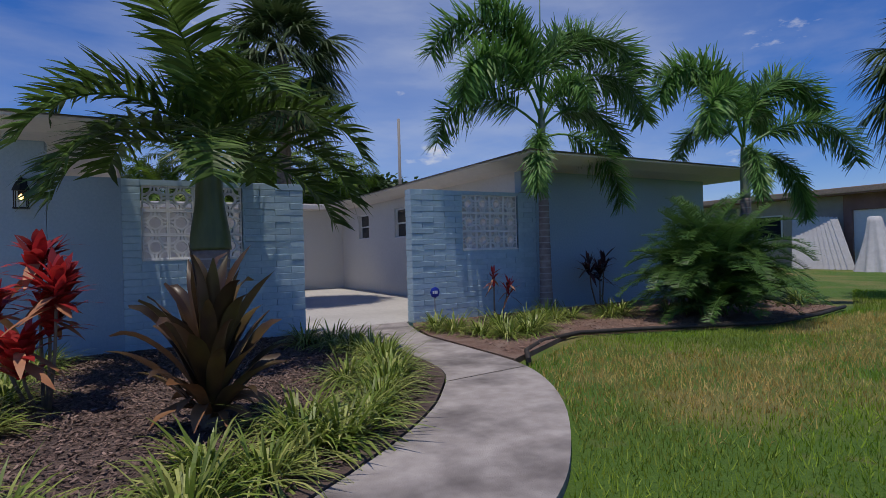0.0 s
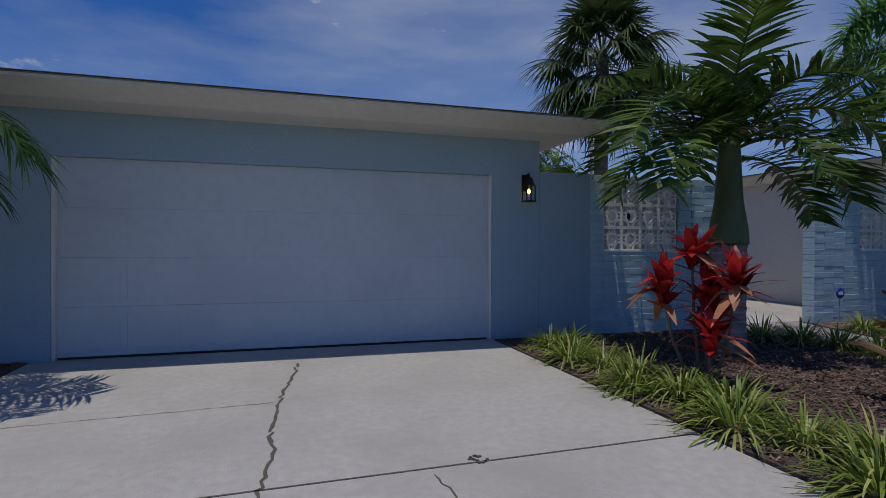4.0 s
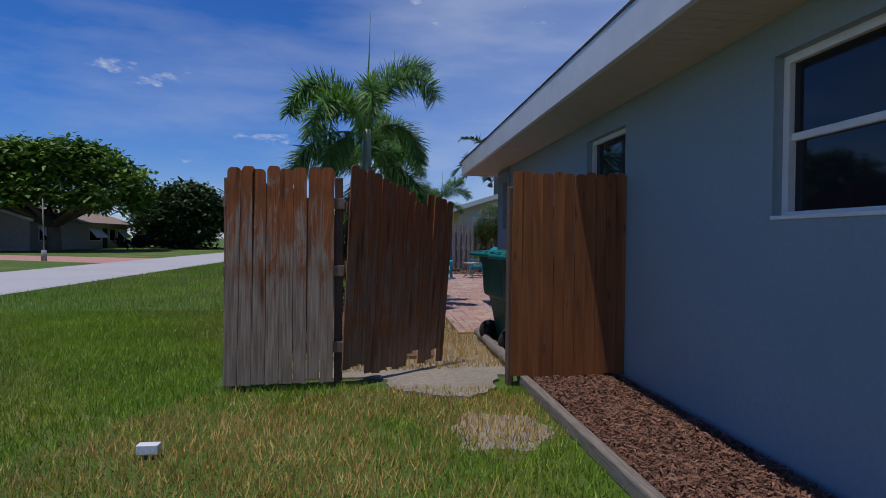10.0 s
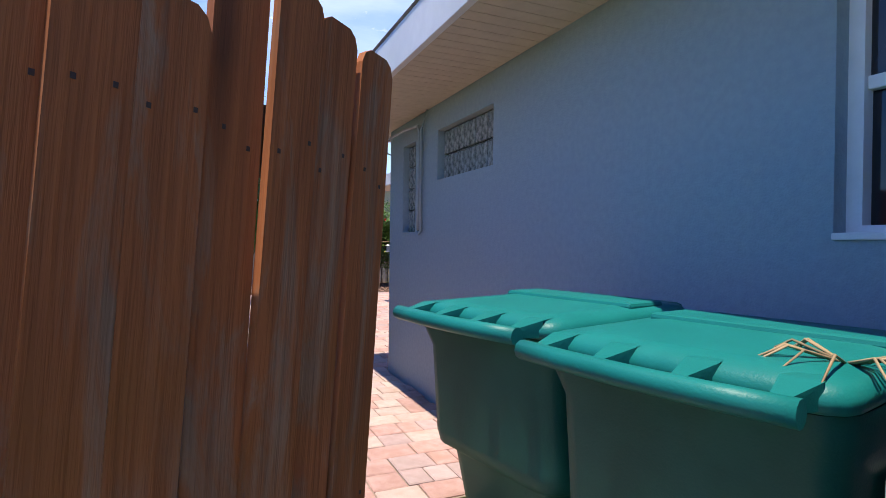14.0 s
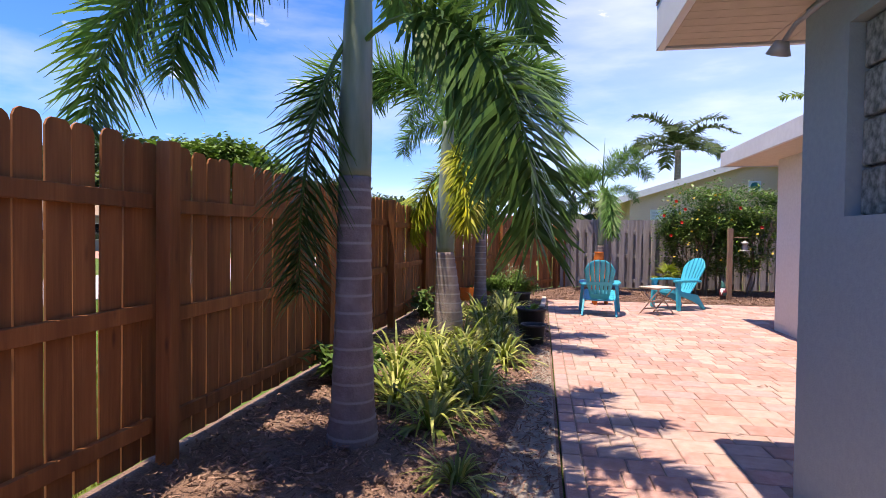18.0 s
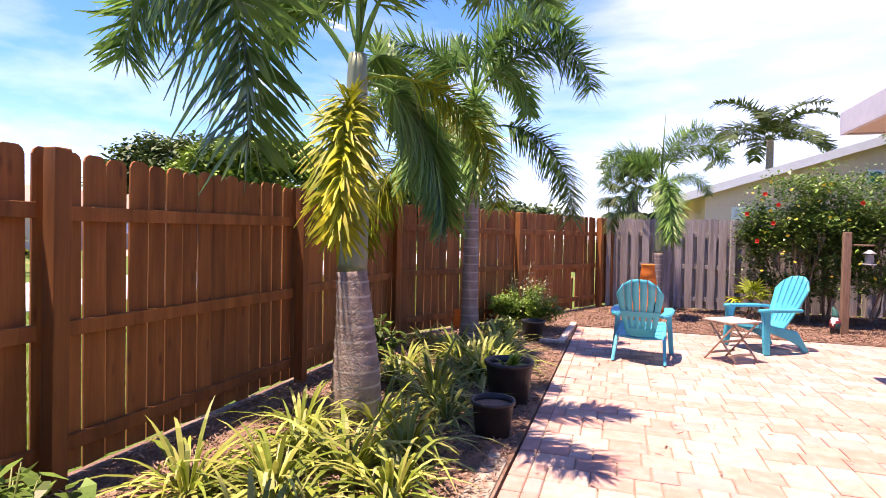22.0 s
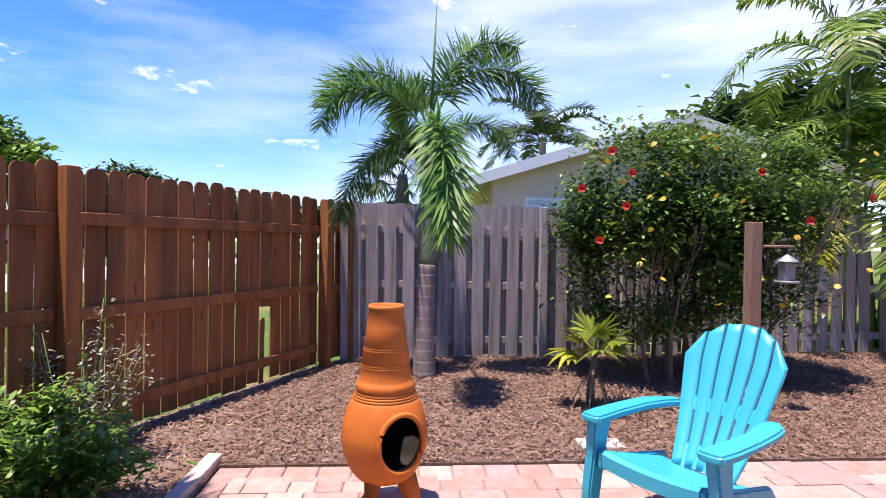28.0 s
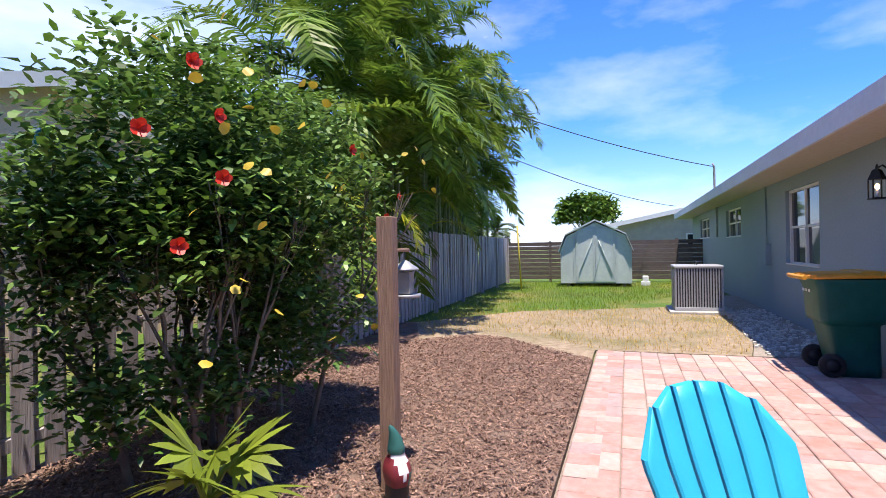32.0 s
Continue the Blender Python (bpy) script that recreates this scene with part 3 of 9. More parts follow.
def lawn_material():
    """Turf sheet: green with sun-browned patches at two sizes and sandy soil showing."""
    m = bpy.data.materials.new("lawn")
    m.use_nodes = True
    nt = m.node_tree
    tc = nt.nodes.new("ShaderNodeTexCoord")
    v = tc.outputs["Object"]
    col = mix_color(nt, noise_fac(nt, v, 45, lo=0.3, hi=0.7), (0.055, 0.125, 0.008), (0.100, 0.185, 0.016))
    col = mix_color(nt, noise_fac(nt, v, 0.45, lo=0.5, hi=0.72, detail=6), col, (0.27, 0.21, 0.075))
    col = mix_color(nt, noise_fac(nt, v, 3.0, lo=0.60, hi=0.8), col, (0.20, 0.17, 0.07))
    b = nt.nodes["Principled BSDF"]
    nt.links.new(col, b.inputs["Base Color"])
    b.inputs["Roughness"].default_value = 0.85
    bp = nt.nodes.new("ShaderNodeBump")
    bp.inputs["Strength"].default_value, bp.inputs["Distance"].default_value = 0.8, 0.02
    nt.links.new(noise_fac(nt, v, 70, detail=6, lo=0.2, hi=0.8), bp.inputs["Height"])
    nt.links.new(bp.outputs["Normal"], b.inputs["Normal"])
    return m


M["lawn"] = lawn_material()

# ---- building helpers ----
rng = random.Random(7)


def add_box(bm, x0, y0, z0, x1, y1, z1, bevel=0.0):
    vs = [bm.verts.new((x, y, z)) for z in (z0, z1) for x, y in ((x0, y0), (x1, y0), (x1, y1), (x0, y1))]
    fs = [bm.faces.new([vs[i] for i in q]) for q in ((3, 2, 1, 0), (4, 5, 6, 7), (0, 1, 5, 4), (1, 2, 6, 5), (2, 3, 7, 6), (3, 0, 4, 7))]
    if bevel > 0:
        es = list({e for f in fs for e in f.edges})
        bmesh.ops.bevel(bm, geom=es, offset=bevel, segments=2, affect="EDGES", profile=0.5)
    return vs


def box_mesh(x0, y0, z0, x1, y1, z1, bevel=0.0):
    bm = bmesh.new()
    add_box(bm, x0, y0, z0, x1, y1, z1, bevel)
    return bm


def add_tube(bm, pts, radii, sides=8, cap=True, squash=1.0):
    """A tube through the points, a radius for each."""
    pts = [Vector(p) for p in pts]
    rings = []
    up = Vector((0, 0, 1))
    for i, p in enumerate(pts):
        d = (pts[min(i + 1, len(pts) - 1)] - pts[max(i - 1, 0)]).normalized()
        ref = up if abs(d.dot(up)) < 0.95 else Vector((1, 0, 0))
        a = d.cross(ref).normalized()
        b = a.cross(d).normalized()
        r = radii[i] if hasattr(radii, "__len__") else radii
        rings.append([bm.verts.new(p + a * (r * math.cos(2 * math.pi * k / sides)) + b * (r * squash * math.sin(2 * math.pi * k / sides))) for k in range(sides)])
    for r0, r1 in zip(rings, rings[1:]):
        for k in range(sides):
            bm.faces.new((r0[k], r0[(k + 1) % sides], r1[(k + 1) % sides], r1[k])).smooth = True
    if cap:
        bm.faces.new(rings[0])
        bm.faces.new(rings[-1][::-1])
    return rings


def add_lathe(bm, profile, sides=24, centre=(0, 0), smooth=True):
    """Profile of (radius, z) turned round a vertical axis."""
    rings = [[bm.verts.new((centre[0] + r * math.cos(2 * math.pi * k / sides), centre[1] + r * math.sin(2 * math.pi * k / sides), z)) for k in range(sides)] for r, z in profile]
    for r0, r1 in zip(rings, rings[1:]):
        for k in range(sides):
            bm.faces.new((r0[k], r0[(k + 1) % sides], r1[(k + 1) % sides], r1[k])).smooth = smooth
    return rings


def mesh_of(bm, name, mat, recalc=True):
    if recalc:
        bmesh.ops.recalc_face_normals(bm, faces=bm.faces)
    me = bpy.data.meshes.new(name)
    bm.to_mesh(me)
    bm.free()
    for m in (mat if isinstance(mat, (list, tuple)) else [mat]):
        me.materials.append(m)
    return me


def part(name, bm, mat, parent=None, label=""):
    """Links a bmesh as one mesh object under a thing or part."""
    ob = new(name, mesh_of(bm, name, mat))
    if parent:
        ob.parent = parent
    return tagged(ob, label)


def piece(name, me, parent, m):
    """A small alike piece that shares its mesh."""
    ob = new(name, me)
    ob.parent = parent
    ob.matrix_basis = m
    return ob


def thing(name, label, category, at=(0, 0, 0), turn=0.0, group="", kind=""):
    ob = new(name)
    ob.empty_display_size = 0.1
    ob.matrix_basis = pose(*at, 0, 0, turn)
    return tagged(ob, label, category, group, kind)


def single(name, bm, mat, label, category, group="", kind=""):
    return tagged(part(name, bm, mat), label, category, group, kind)


def structure(name, bm, mat, label, category):
    return tagged(part(name, bm, mat), label, category, kind="structure")


def numpy_mesh(name, verts, faces, mat):
    me = bpy.data.meshes.new(name)
    me.from_pydata(verts, [], faces)
    for m in (mat if isinstance(mat, (list, tuple)) else [mat]):
        me.materials.append(m)
    return me


def polygon_slab(pts, z0, z1):
    bm = bmesh.new()
    top = [bm.verts.new((x, y, z1)) for x, y in pts]
    low = [bm.verts.new((x, y, z0)) for x, y in pts]
    bm.faces.new(top)
    n = len(pts)
    for i in range(n):
        bm.faces.new((low[i], low[(i + 1) % n], top[(i + 1) % n], top[i]))
    bm.normal_update()
    bmesh.ops.triangulate(bm, faces=[f for f in bm.faces if len(f.verts) > 4], ngon_method="EAR_CLIP")
    return bm


def wall_along(axis, at, thick, a0, a1, z0, z1, holes=()):
    """A wall along x or y, as boxes round its openings (a0, a1, z0, z1)."""
    bm = bmesh.new()

    def put(u0, u1, w0, w1):
        if u1 - u0 > 1e-4 and w1 - w0 > 1e-4:
            if axis == "x":
                add_box(bm, u0, min(at, at + thick), w0, u1, max(at, at + thick), w1)
            else:
                add_box(bm, min(at, at + thick), u0, w0, max(at, at + thick), u1, w1)
    u = a0
    for h0, h1, hz0, hz1 in sorted(holes):
        put(u, h0, z0, z1)
        put(h0, h1, z0, hz0)
        put(h0, h1, hz1, z1)
        u = h1
    put(u, a1, z0, z1)
    return bm

# ---- ground, street, paving sheets ----
bm = bmesh.new()
bmesh.ops.create_grid(bm, x_segments=8, y_segments=8, size=600)
bmesh.ops.translate(bm, verts=bm.verts, vec=(0, 0, -0.05))
structure("ground", bm, M["lawn"], "patchy green lawn with sun-browned turf", "ground")

structure("road", polygon_slab([(-15.0, -150), (-10.1, -150), (-10.1, 300), (-15.0, 300)], -0.06, -0.03), M["road"], "pale grey worn asphalt street", "road")
structure("driveway", polygon_slab([(0.47, -14), (5.5, -14), (5.56, -0.02), (0.47, -0.02)], -0.09, 0.0), M["concrete"], "pale concrete driveway slab with cracks", "driveway")
structure("garage_floor", polygon_slab([(0.6, -0.02), (5.6, -0.02), (5.6, 0.30), (0.6, 0.30)], -0.09, -0.004), M["concrete"], "concrete garage sill", "floor")
# the curved apron that swings towards the street
arc = [(-8.5, 1.2), (-5.2, 0.73), (-3.91, 0.47), (-2.9, -0.1), (-2.21, -0.63), (-1.72, -1.06), (-1.37, -1.47), (-0.81, -2.03), (-0.35, -2.7), (0.1, -3.6), (0.47, -4.8), (0.47, -14), (-10.1, -14), (-10.1, 1.2)]
structure("drive_apron", polygon_slab(arc, -0.09, -0.006), M["concrete_stain"], "curved concrete apron with rusty tan stains", "driveway")
# garden path
def smooth_line(pts, n=5):
    """Points along a smooth curve through pts."""
    out = []
    for i in range(len(pts) - 1):
        a, b, c, d = pts[max(i - 1, 0)], pts[i], pts[i + 1], pts[min(i + 2, len(pts) - 1)]
        for k in range(n):
            t = k / n
            out.append(tuple(0.5 * (2 * b[j] + (c[j] - a[j]) * t + (2 * a[j] - 5 * b[j] + 4 * c[j] - d[j]) * t * t + (3 * b[j] - a[j] - 3 * c[j] + d[j]) * t ** 3) for j in (0, 1)))
    return out + [tuple(pts[-1])]


PATH_LEFT = smooth_line([(5.5, -6.2), (6.4, -6.0), (7.3, -5.62), (8.2, -5.05), (8.85, -4.5), (9.27, -4.0), (9.68, -3.3), (9.8, -2.3), (9.75, -1.4), (9.42, -0.5), (9.26, 0.3)])
PATH_RIGHT = smooth_line([(5.5, -7.35), (6.6, -6.95), (7.6, -6.52), (8.15, -6.28), (8.78, -5.95), (9.25, -5.54), (9.83, -4.86), (10.27, -4.12), (10.5, -3.4), (10.55, -2.4), (10.58, -1.3), (10.8, -0.4), (11.02, 0.3)])
structure("garden_path", polygon_slab(PATH_LEFT + PATH_RIGHT[::-1], -0.08, 0.004), M["concrete_path"], "curving concrete garden path with dark weathering", "path")
structure("courtyard_floor", polygon_slab([(6.4, 0.302), (13.3, 0.302), (13.3, 9.8), (6.4, 9.8)], -0.08, 0.0), M["concrete"], "bright concrete courtyard floor", "floor")
# planting beds
structure("front_bed", polygon_slab([(5.57, -0.01), (5.57, -6.28)] + [(x - 0.012, y + 0.012) for x, y in PATH_LEFT[2:-4]] + [(9.3, -0.01)], -0.06, 0.012), M["mulch_dark"], "shredded bark mulch bed", "mulch bed")
structure("wall_bed", polygon_slab([(11.0, -0.01), (10.83, -0.4), (10.61, -1.3), (10.58, -2.4), (10.56, -3.3), (12.3, -2.3), (13.8, -2.9), (15.1, -3.4), (17.7, -3.1), (18.4, -1.8), (18.4, -0.01)], -0.06, 0.012), M["mulch_soil"], "mulched planting bed at the house wall", "mulch bed")
structure("corner_bed", polygon_slab([(-0.75, -0.32), (-0.72, -1.5), (-0.55, -2.35), (-0.3, -2.8), (0.12, -3.6), (0.44, -4.6), (0.46, -0.01), (0.0, -0.01), (0.0, -0.32)], -0.06, 0.008), M["mulch_red"], "dark red mulch round the drive palm", "mulch bed")
structure("side_bed", polygon_slab([(-0.86, -0.31), (-0.02, -0.31), (-0.02, 6.6), (-0.86, 6.6)], -0.06, 0.010), M["mulch_red"], "red-brown mulch strip along the wall", "mulch bed")
structure("fence_bed", polygon_slab([(-3.5, 5.4), (-1.62, 5.4), (-1.32, 8.6), (-1.15, 9.0), (-1.15, 17.0), (-1.15, 18.61), (-1.0, 18.61), (6.75, 18.61), (7.35, 19.25), (8.1, 19.95), (8.2, 20.6), (7.6, 21.2), (9.5, 22.0), (9.5, 22.4), (-0.7, 21.7), (-1.02, 21.3), (-3.46, 16.6), (-3.5, 16.3)], -0.06, 0.006), M["mulch_soil"], "chipped bark mulch bed along the fences", "mulch bed")
structure("dry_grass", polygon_slab([(-3.38, 4.7), (-0.9, 4.7), (-0.9, 7.0), (-1.15, 7.2), (-1.15, 8.6), (-1.35, 8.6), (-1.62, 5.4), (-3.38, 5.4)], -0.06, -0.03), M["sand"], "bare sandy soil with dry grass", "ground")
def blob(cx, cy, rx, ry, seed, n=70):
    """Uneven closed outline."""
    return [(cx + rx * math.cos(t) * (1 + 0.4 * noise.noise((math.cos(t) * 1.7 + seed, math.sin(t) * 1.7, seed)) + 0.12 * noise.noise((math.cos(t) * 6 + seed, math.sin(t) * 6, seed))), cy + ry * math.sin(t) * (1 + 0.4 * noise.noise((math.cos(t) * 1.7 + seed, math.sin(t) * 1.7, seed)) + 0.12 * noise.noise((math.cos(t) * 6 + seed, math.sin(t) * 6, seed)))) for t in (2 * math.pi * k / n for k in range(n))]


for cx, cy, rx, ry, k in ((-1.62, 4.50, 0.55, 0.42, 3.1), (-1.38, 3.25, 0.34, 0.36, 7.7)):
    structure("sandy_spot", polygon_slab(blob(cx, cy, rx, ry, k), -0.06, -0.045 if cy < 4 else -0.024), M["sand"], "grey trampled sand showing through the grass", "ground")
structure("edge_strip", polygon_slab([(-1.62, 8.8), (-1.26, 8.6), (-1.17, 9.0), (-1.17, 13.0), (-1.3, 13.2), (-1.38, 11)], -0.06, 0.014), M["sand"], "pale grey gravel strip beside the pavers", "gravel")
structure("paver_base", polygon_slab([(-1.14, 6.84), (-0.02, 6.84), (-0.02, 9.72), (2.13, 9.72), (2.13, 15.48), (7.4, 15.48), (7.4, 18.6), (-1.08, 18.6)], -0.08, -0.012), M["paver_sand"], "sand bed between the pavers", "patio")
structure("house_gravel", polygon_slab([(7.42, 15.48), (16, 15.48), (16, 16.2), (11.5, 16.3), (8.4, 16.55), (7.42, 16.75)], -0.06, 0.004), M["sand"], "shell gravel strip at the back wall", "gravel")
structure("dry_yard", polygon_slab([(7.42, 18.6), (7.42, 16.76), (8.4, 16.56), (11.5, 16.31), (13.5, 16.22), (12.3, 18.6), (11.6, 20.4), (9.5, 22.0), (7.6, 21.2), (8.2, 20.6), (8.1, 19.95), (7.35, 19.25), (6.76, 18.62), (7.42, 18.62)], -0.06, 0.002), M["dry_soil"], "bare worn yard with dead grass", "ground")

# ---- the house ----
EAVE, WALL_TOP = 2.60, 2.615
LEFT_HOLES = [(1.75, 2.57, 1.35, 2.26), (4.42, 5.33, 1.33, 2.27), (7.48, 8.44, 1.84, 2.25), (8.95, 9.30, 1.42, 2.25)]
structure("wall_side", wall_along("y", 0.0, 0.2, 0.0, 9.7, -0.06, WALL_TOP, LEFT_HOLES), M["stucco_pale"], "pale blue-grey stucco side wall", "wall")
structure("wall_front", wall_along("x", 0.0, 0.2, 0.2, 6.2, -0.06, WALL_TOP, [(0.65, 5.53, -0.06, 2.13)]), M["stucco_blue"], "blue-grey stucco garage front wall", "wall")
structure("wall_garage_court", wall_along("y", 6.2, -0.2, 0.2, 9.7, -0.06, WALL_TOP), M["stucco_cream"], "cream stucco wall of the garage in the courtyard", "wall")
structure("wall_step", wall_along("x", 9.7, -0.2, 0.2, 6.0, -0.06, WALL_TOP), M["stucco_pale"], "pale stucco wall at the patio step", "wall")
structure("wall_patio", wall_along("y", 2.15, 0.2, 9.7, 15.5, -0.06, WALL_TOP, [(13.40, 14.26, 0.99, 2.24)]), M["stucco_cream"], "cream stucco wall beside the patio", "wall")
BACK_HOLES = [(9.28, 11.07, 1.0, 2.30), (15.1, 17.2, 1.55, 2.32), (20.6, 23.0, 1.58, 2.30)]
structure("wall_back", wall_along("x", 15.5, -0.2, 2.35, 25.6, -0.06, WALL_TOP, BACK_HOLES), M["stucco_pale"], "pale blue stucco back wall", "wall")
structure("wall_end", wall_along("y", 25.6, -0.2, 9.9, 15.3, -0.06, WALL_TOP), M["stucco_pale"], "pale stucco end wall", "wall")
structure("wall_court_back", wall_along("x", 9.8, 0.2, 6.2, 13.5, -0.06, WALL_TOP), M["stucco_cream"], "cream stucco courtyard wall", "wall")
COURT_HOLES = [(4.73, 5.58, 1.54, 2.34), (7.42, 8.26, 1.58, 2.34)]
structure("wall_court_right", wall_along("y", 13.3, 0.2, 0.2, 9.8, -0.06, WALL_TOP, COURT_HOLES), M["stucco_cream"], "cream stucco courtyard wall with two windows", "wall")
structure("wall_wing_front", wall_along("x", 0.0, 0.2, 13.62, 18.6, -0.06, WALL_TOP), M["stucco_blue"], "blue-grey stucco front wall of the bedroom wing", "wall")
structure("wall_wing_corner", box_mesh(13.3, 0.012, 2.206, 13.618, 0.198, WALL_TOP), M["stucco_blue"], "blue-grey stucco corner above the brick wall", "wall")
structure("wall_wing_end", wall_along("y", 18.6, -0.2, 0.2, 9.9, -0.06, WALL_TOP), M["stucco_blue"], "blue-grey stucco end wall of the wing", "wall")


def eave_slab(name, x0, y0, x1, y1, bevel_front=0.0, bevel_right=0.0, bevel_left=0.0):
    """Boxed eave with its soffit; a bevelled side slopes back from the thin roof edge to the soffit."""
    bm = bmesh.new()
    low = [(x0 + bevel_left, y0 + bevel_front), (x1 - bevel_right, y0 + bevel_front), (x1 - bevel_right, y1), (x0 + bevel_left, y1)]
    mid = [(x0, y0), (x1, y0), (x1, y1), (x0, y1)]
    rings = [[bm.verts.new((x, y, EAVE + (0.0 if k == 0 else 0.10 if k == 1 else 0.13))) for x, y in r] for k, r in enumerate((low, mid, mid))]
    for a, b in zip(rings, rings[1:]):
        for i in range(4):
            bm.faces.new((a[i], a[(i + 1) % 4], b[(i + 1) % 4], b[i]))
    bm.faces.new(rings[0][::-1])
    bm.faces.new(rings[2])
    return structure(name, bm, M["soffit"], "boxed eave with a painted soffit", "eave")


def roof_cap(name, x0, y0, x1, y1, ridge="x", rise=0.75):
    bm = bmesh.new()
    z0 = EAVE + 0.134
    if ridge == "x":
        ym = (y0 + y1) / 2
        pts = [(x0, y0, z0), (x1, y0, z0), (x1, y1, z0), (x0, y1, z0), (x0 + 2.2, ym, z0 + rise), (x1 - 2.2, ym, z0 + rise)]
        faces = [(0, 1, 5, 4), (1, 2, 5), (2, 3, 4, 5), (3, 0, 4), (3, 2, 1, 0)]
    else:
        xm = (x0 + x1) / 2
        pts = [(x0, y0, z0), (x1, y0, z0), (x1, y1, z0), (x0, y1, z0), (xm, y0 + 2.2, z0 + rise), (xm, y1 - 2.2, z0 + rise)]
        faces = [(0, 1, 4), (1, 2, 5, 4), (2, 3, 5), (3, 0, 4, 5), (3, 2, 1, 0)]
    vs = [bm.verts.new((x, y, z + 0.0)) for x, y, z in pts]
    for f in faces:
        bm.faces.new([vs[i] for i in f])
    e = bmesh.ops.extrude_face_region(bm, geom=list(bm.faces))
    bmesh.ops.translate(bm, verts=[v for v in e["geom"] if isinstance(v, bmesh.types.BMVert)], vec=(0, 0, 0.014))
    return structure(name, bm, M["roof"], "low weathered grey shingle roof", "roof")


eave_slab("eave_garage", -0.57, -0.85, 6.87, 9.6, bevel_front=0.32, bevel_right=0.32)
eave_slab("eave_step", -0.57, 9.602, 6.87, 10.15)
eave_slab("eave_rear", 1.60, 10.156, 26.2, 16.15)
eave_slab("eave_wing", 12.6, -1.15, 19.3, 10.448, bevel_front=0.35, bevel_left=0.30)
eave_slab("eave_court", 6.872, 9.15, 12.598, 10.448)
roof_cap("roof_garage", -0.622, -0.88, 6.92, 10.2, "y", 0.45)
roof_cap("roof_rear", 1.60, 9.4, 26.19, 16.15, "x", 0.36)
roof_cap("roof_wing", 12.55, -1.2, 19.35, 10.5, "y", 0.40)
# fascia boards along the side and rear eaves
structure("fascia_side", box_mesh(-0.615, -0.84, EAVE - 0.145, -0.572, 10.19, EAVE + 0.128, 0.004), M["gutter_white"], "white painted fascia board", "fascia")
structure("fascia_step", box_mesh(-0.57, 10.152, EAVE - 0.145, 1.54, 10.190, EAVE + 0.128, 0.004), M["gutter_white"], "white painted fascia board", "fascia")
structure("fascia_patio", box_mesh(1.555, 10.192, EAVE - 0.10, 1.598, 16.15, EAVE + 0.128, 0.004), M["trim_gray"], "pale fascia board over the patio", "fascia")
structure("fascia_rear", box_mesh(1.555, 16.152, EAVE - 0.10, 26.23, 16.192, EAVE + 0.128, 0.004), M["trim_gray"], "pale fascia board of the back eave", "fascia")
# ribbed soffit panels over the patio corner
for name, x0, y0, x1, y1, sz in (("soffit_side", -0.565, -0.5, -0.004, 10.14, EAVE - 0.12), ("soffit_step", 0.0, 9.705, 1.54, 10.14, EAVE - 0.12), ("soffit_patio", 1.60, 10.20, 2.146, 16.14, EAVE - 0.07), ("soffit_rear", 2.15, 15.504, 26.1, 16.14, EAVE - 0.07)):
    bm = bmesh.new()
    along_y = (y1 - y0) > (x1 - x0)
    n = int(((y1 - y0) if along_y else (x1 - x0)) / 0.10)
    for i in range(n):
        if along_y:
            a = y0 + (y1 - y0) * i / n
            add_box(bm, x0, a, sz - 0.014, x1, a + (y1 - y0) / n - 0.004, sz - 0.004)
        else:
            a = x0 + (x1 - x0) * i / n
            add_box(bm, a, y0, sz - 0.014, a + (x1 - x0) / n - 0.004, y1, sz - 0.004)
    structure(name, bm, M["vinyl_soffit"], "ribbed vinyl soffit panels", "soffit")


# ---- windows and garage door ----
def sash_window(name, axis, at, out, a0, a1, z0, z1, panes=1, label="white single-hung window with dark glass"):
    """A window set in a wall: frame, two sashes and glass in each bay."""
    w = thing(name, label, "window", kind="structure")

    def bx(u0, u1, d0, d1, w0, w1, bevel=0.004):
        lo, hi = sorted((at + out * d0, at + out * d1))
        return box_mesh(u0, lo, w0, u1, hi, w1, bevel) if axis == "x" else box_mesh(lo, u0, w0, hi, u1, w1, bevel)
    f = 0.045
    frame_bm = bmesh.new()
    for u0, u1, w0, w1 in ((a0, a0 + f, z0, z1), (a1 - f, a1, z0, z1), (a0 + f, a1 - f, z0, z0 + f), (a0 + f, a1 - f, z1 - f, z1)):
        lo, hi = sorted((at - out * 0.13, at - out * 0.06))
        if axis == "x":
            add_box(frame_bm, u0, lo, w0, u1, hi, w1)
        else:
            add_box(frame_bm, lo, u0, w0, hi, u1, w1)
    part("window_frame", frame_bm, M["white_paint"], w)
    part("window_sill", bx(a0 - 0.0, a1 + 0.0, -0.06, 0.012, z0 - 0.0, z0 + 0.022), M["white_paint"], w)
    zm = (z0 + z1) / 2
    bay = (a1 - a0 - 2 * f) / panes
    for i in range(panes):
        b0, b1 = a0 + f + bay * i, a0 + f + bay * (i + 1)
        if i:
            part("mullion", bx(b0 - 0.025, b0 + 0.025, -0.125, -0.06, z0 + f, z1 - f), M["white_paint"], w)
        part("meeting_rail", bx(b0 + 0.026 * (i > 0), b1 - 0.026 * (i < panes - 1), -0.12, -0.075, zm - 0.02, zm + 0.022), M["white_paint"], w)
        part("pane", bx(b0, b1, -0.112, -0.104, z0 + f, zm - 0.02, 0), M["window_glass"], w)
        part("pane", bx(b0, b1, -0.100, -0.092, zm + 0.022, z1 - f, 0), M["window_glass"], w)
    part("backing", bx(a0 + 0.005, a1 - 0.005, -0.19, -0.16, z0 + 0.005, z1 - 0.005, 0), M["dark_gap"], w)
    return w


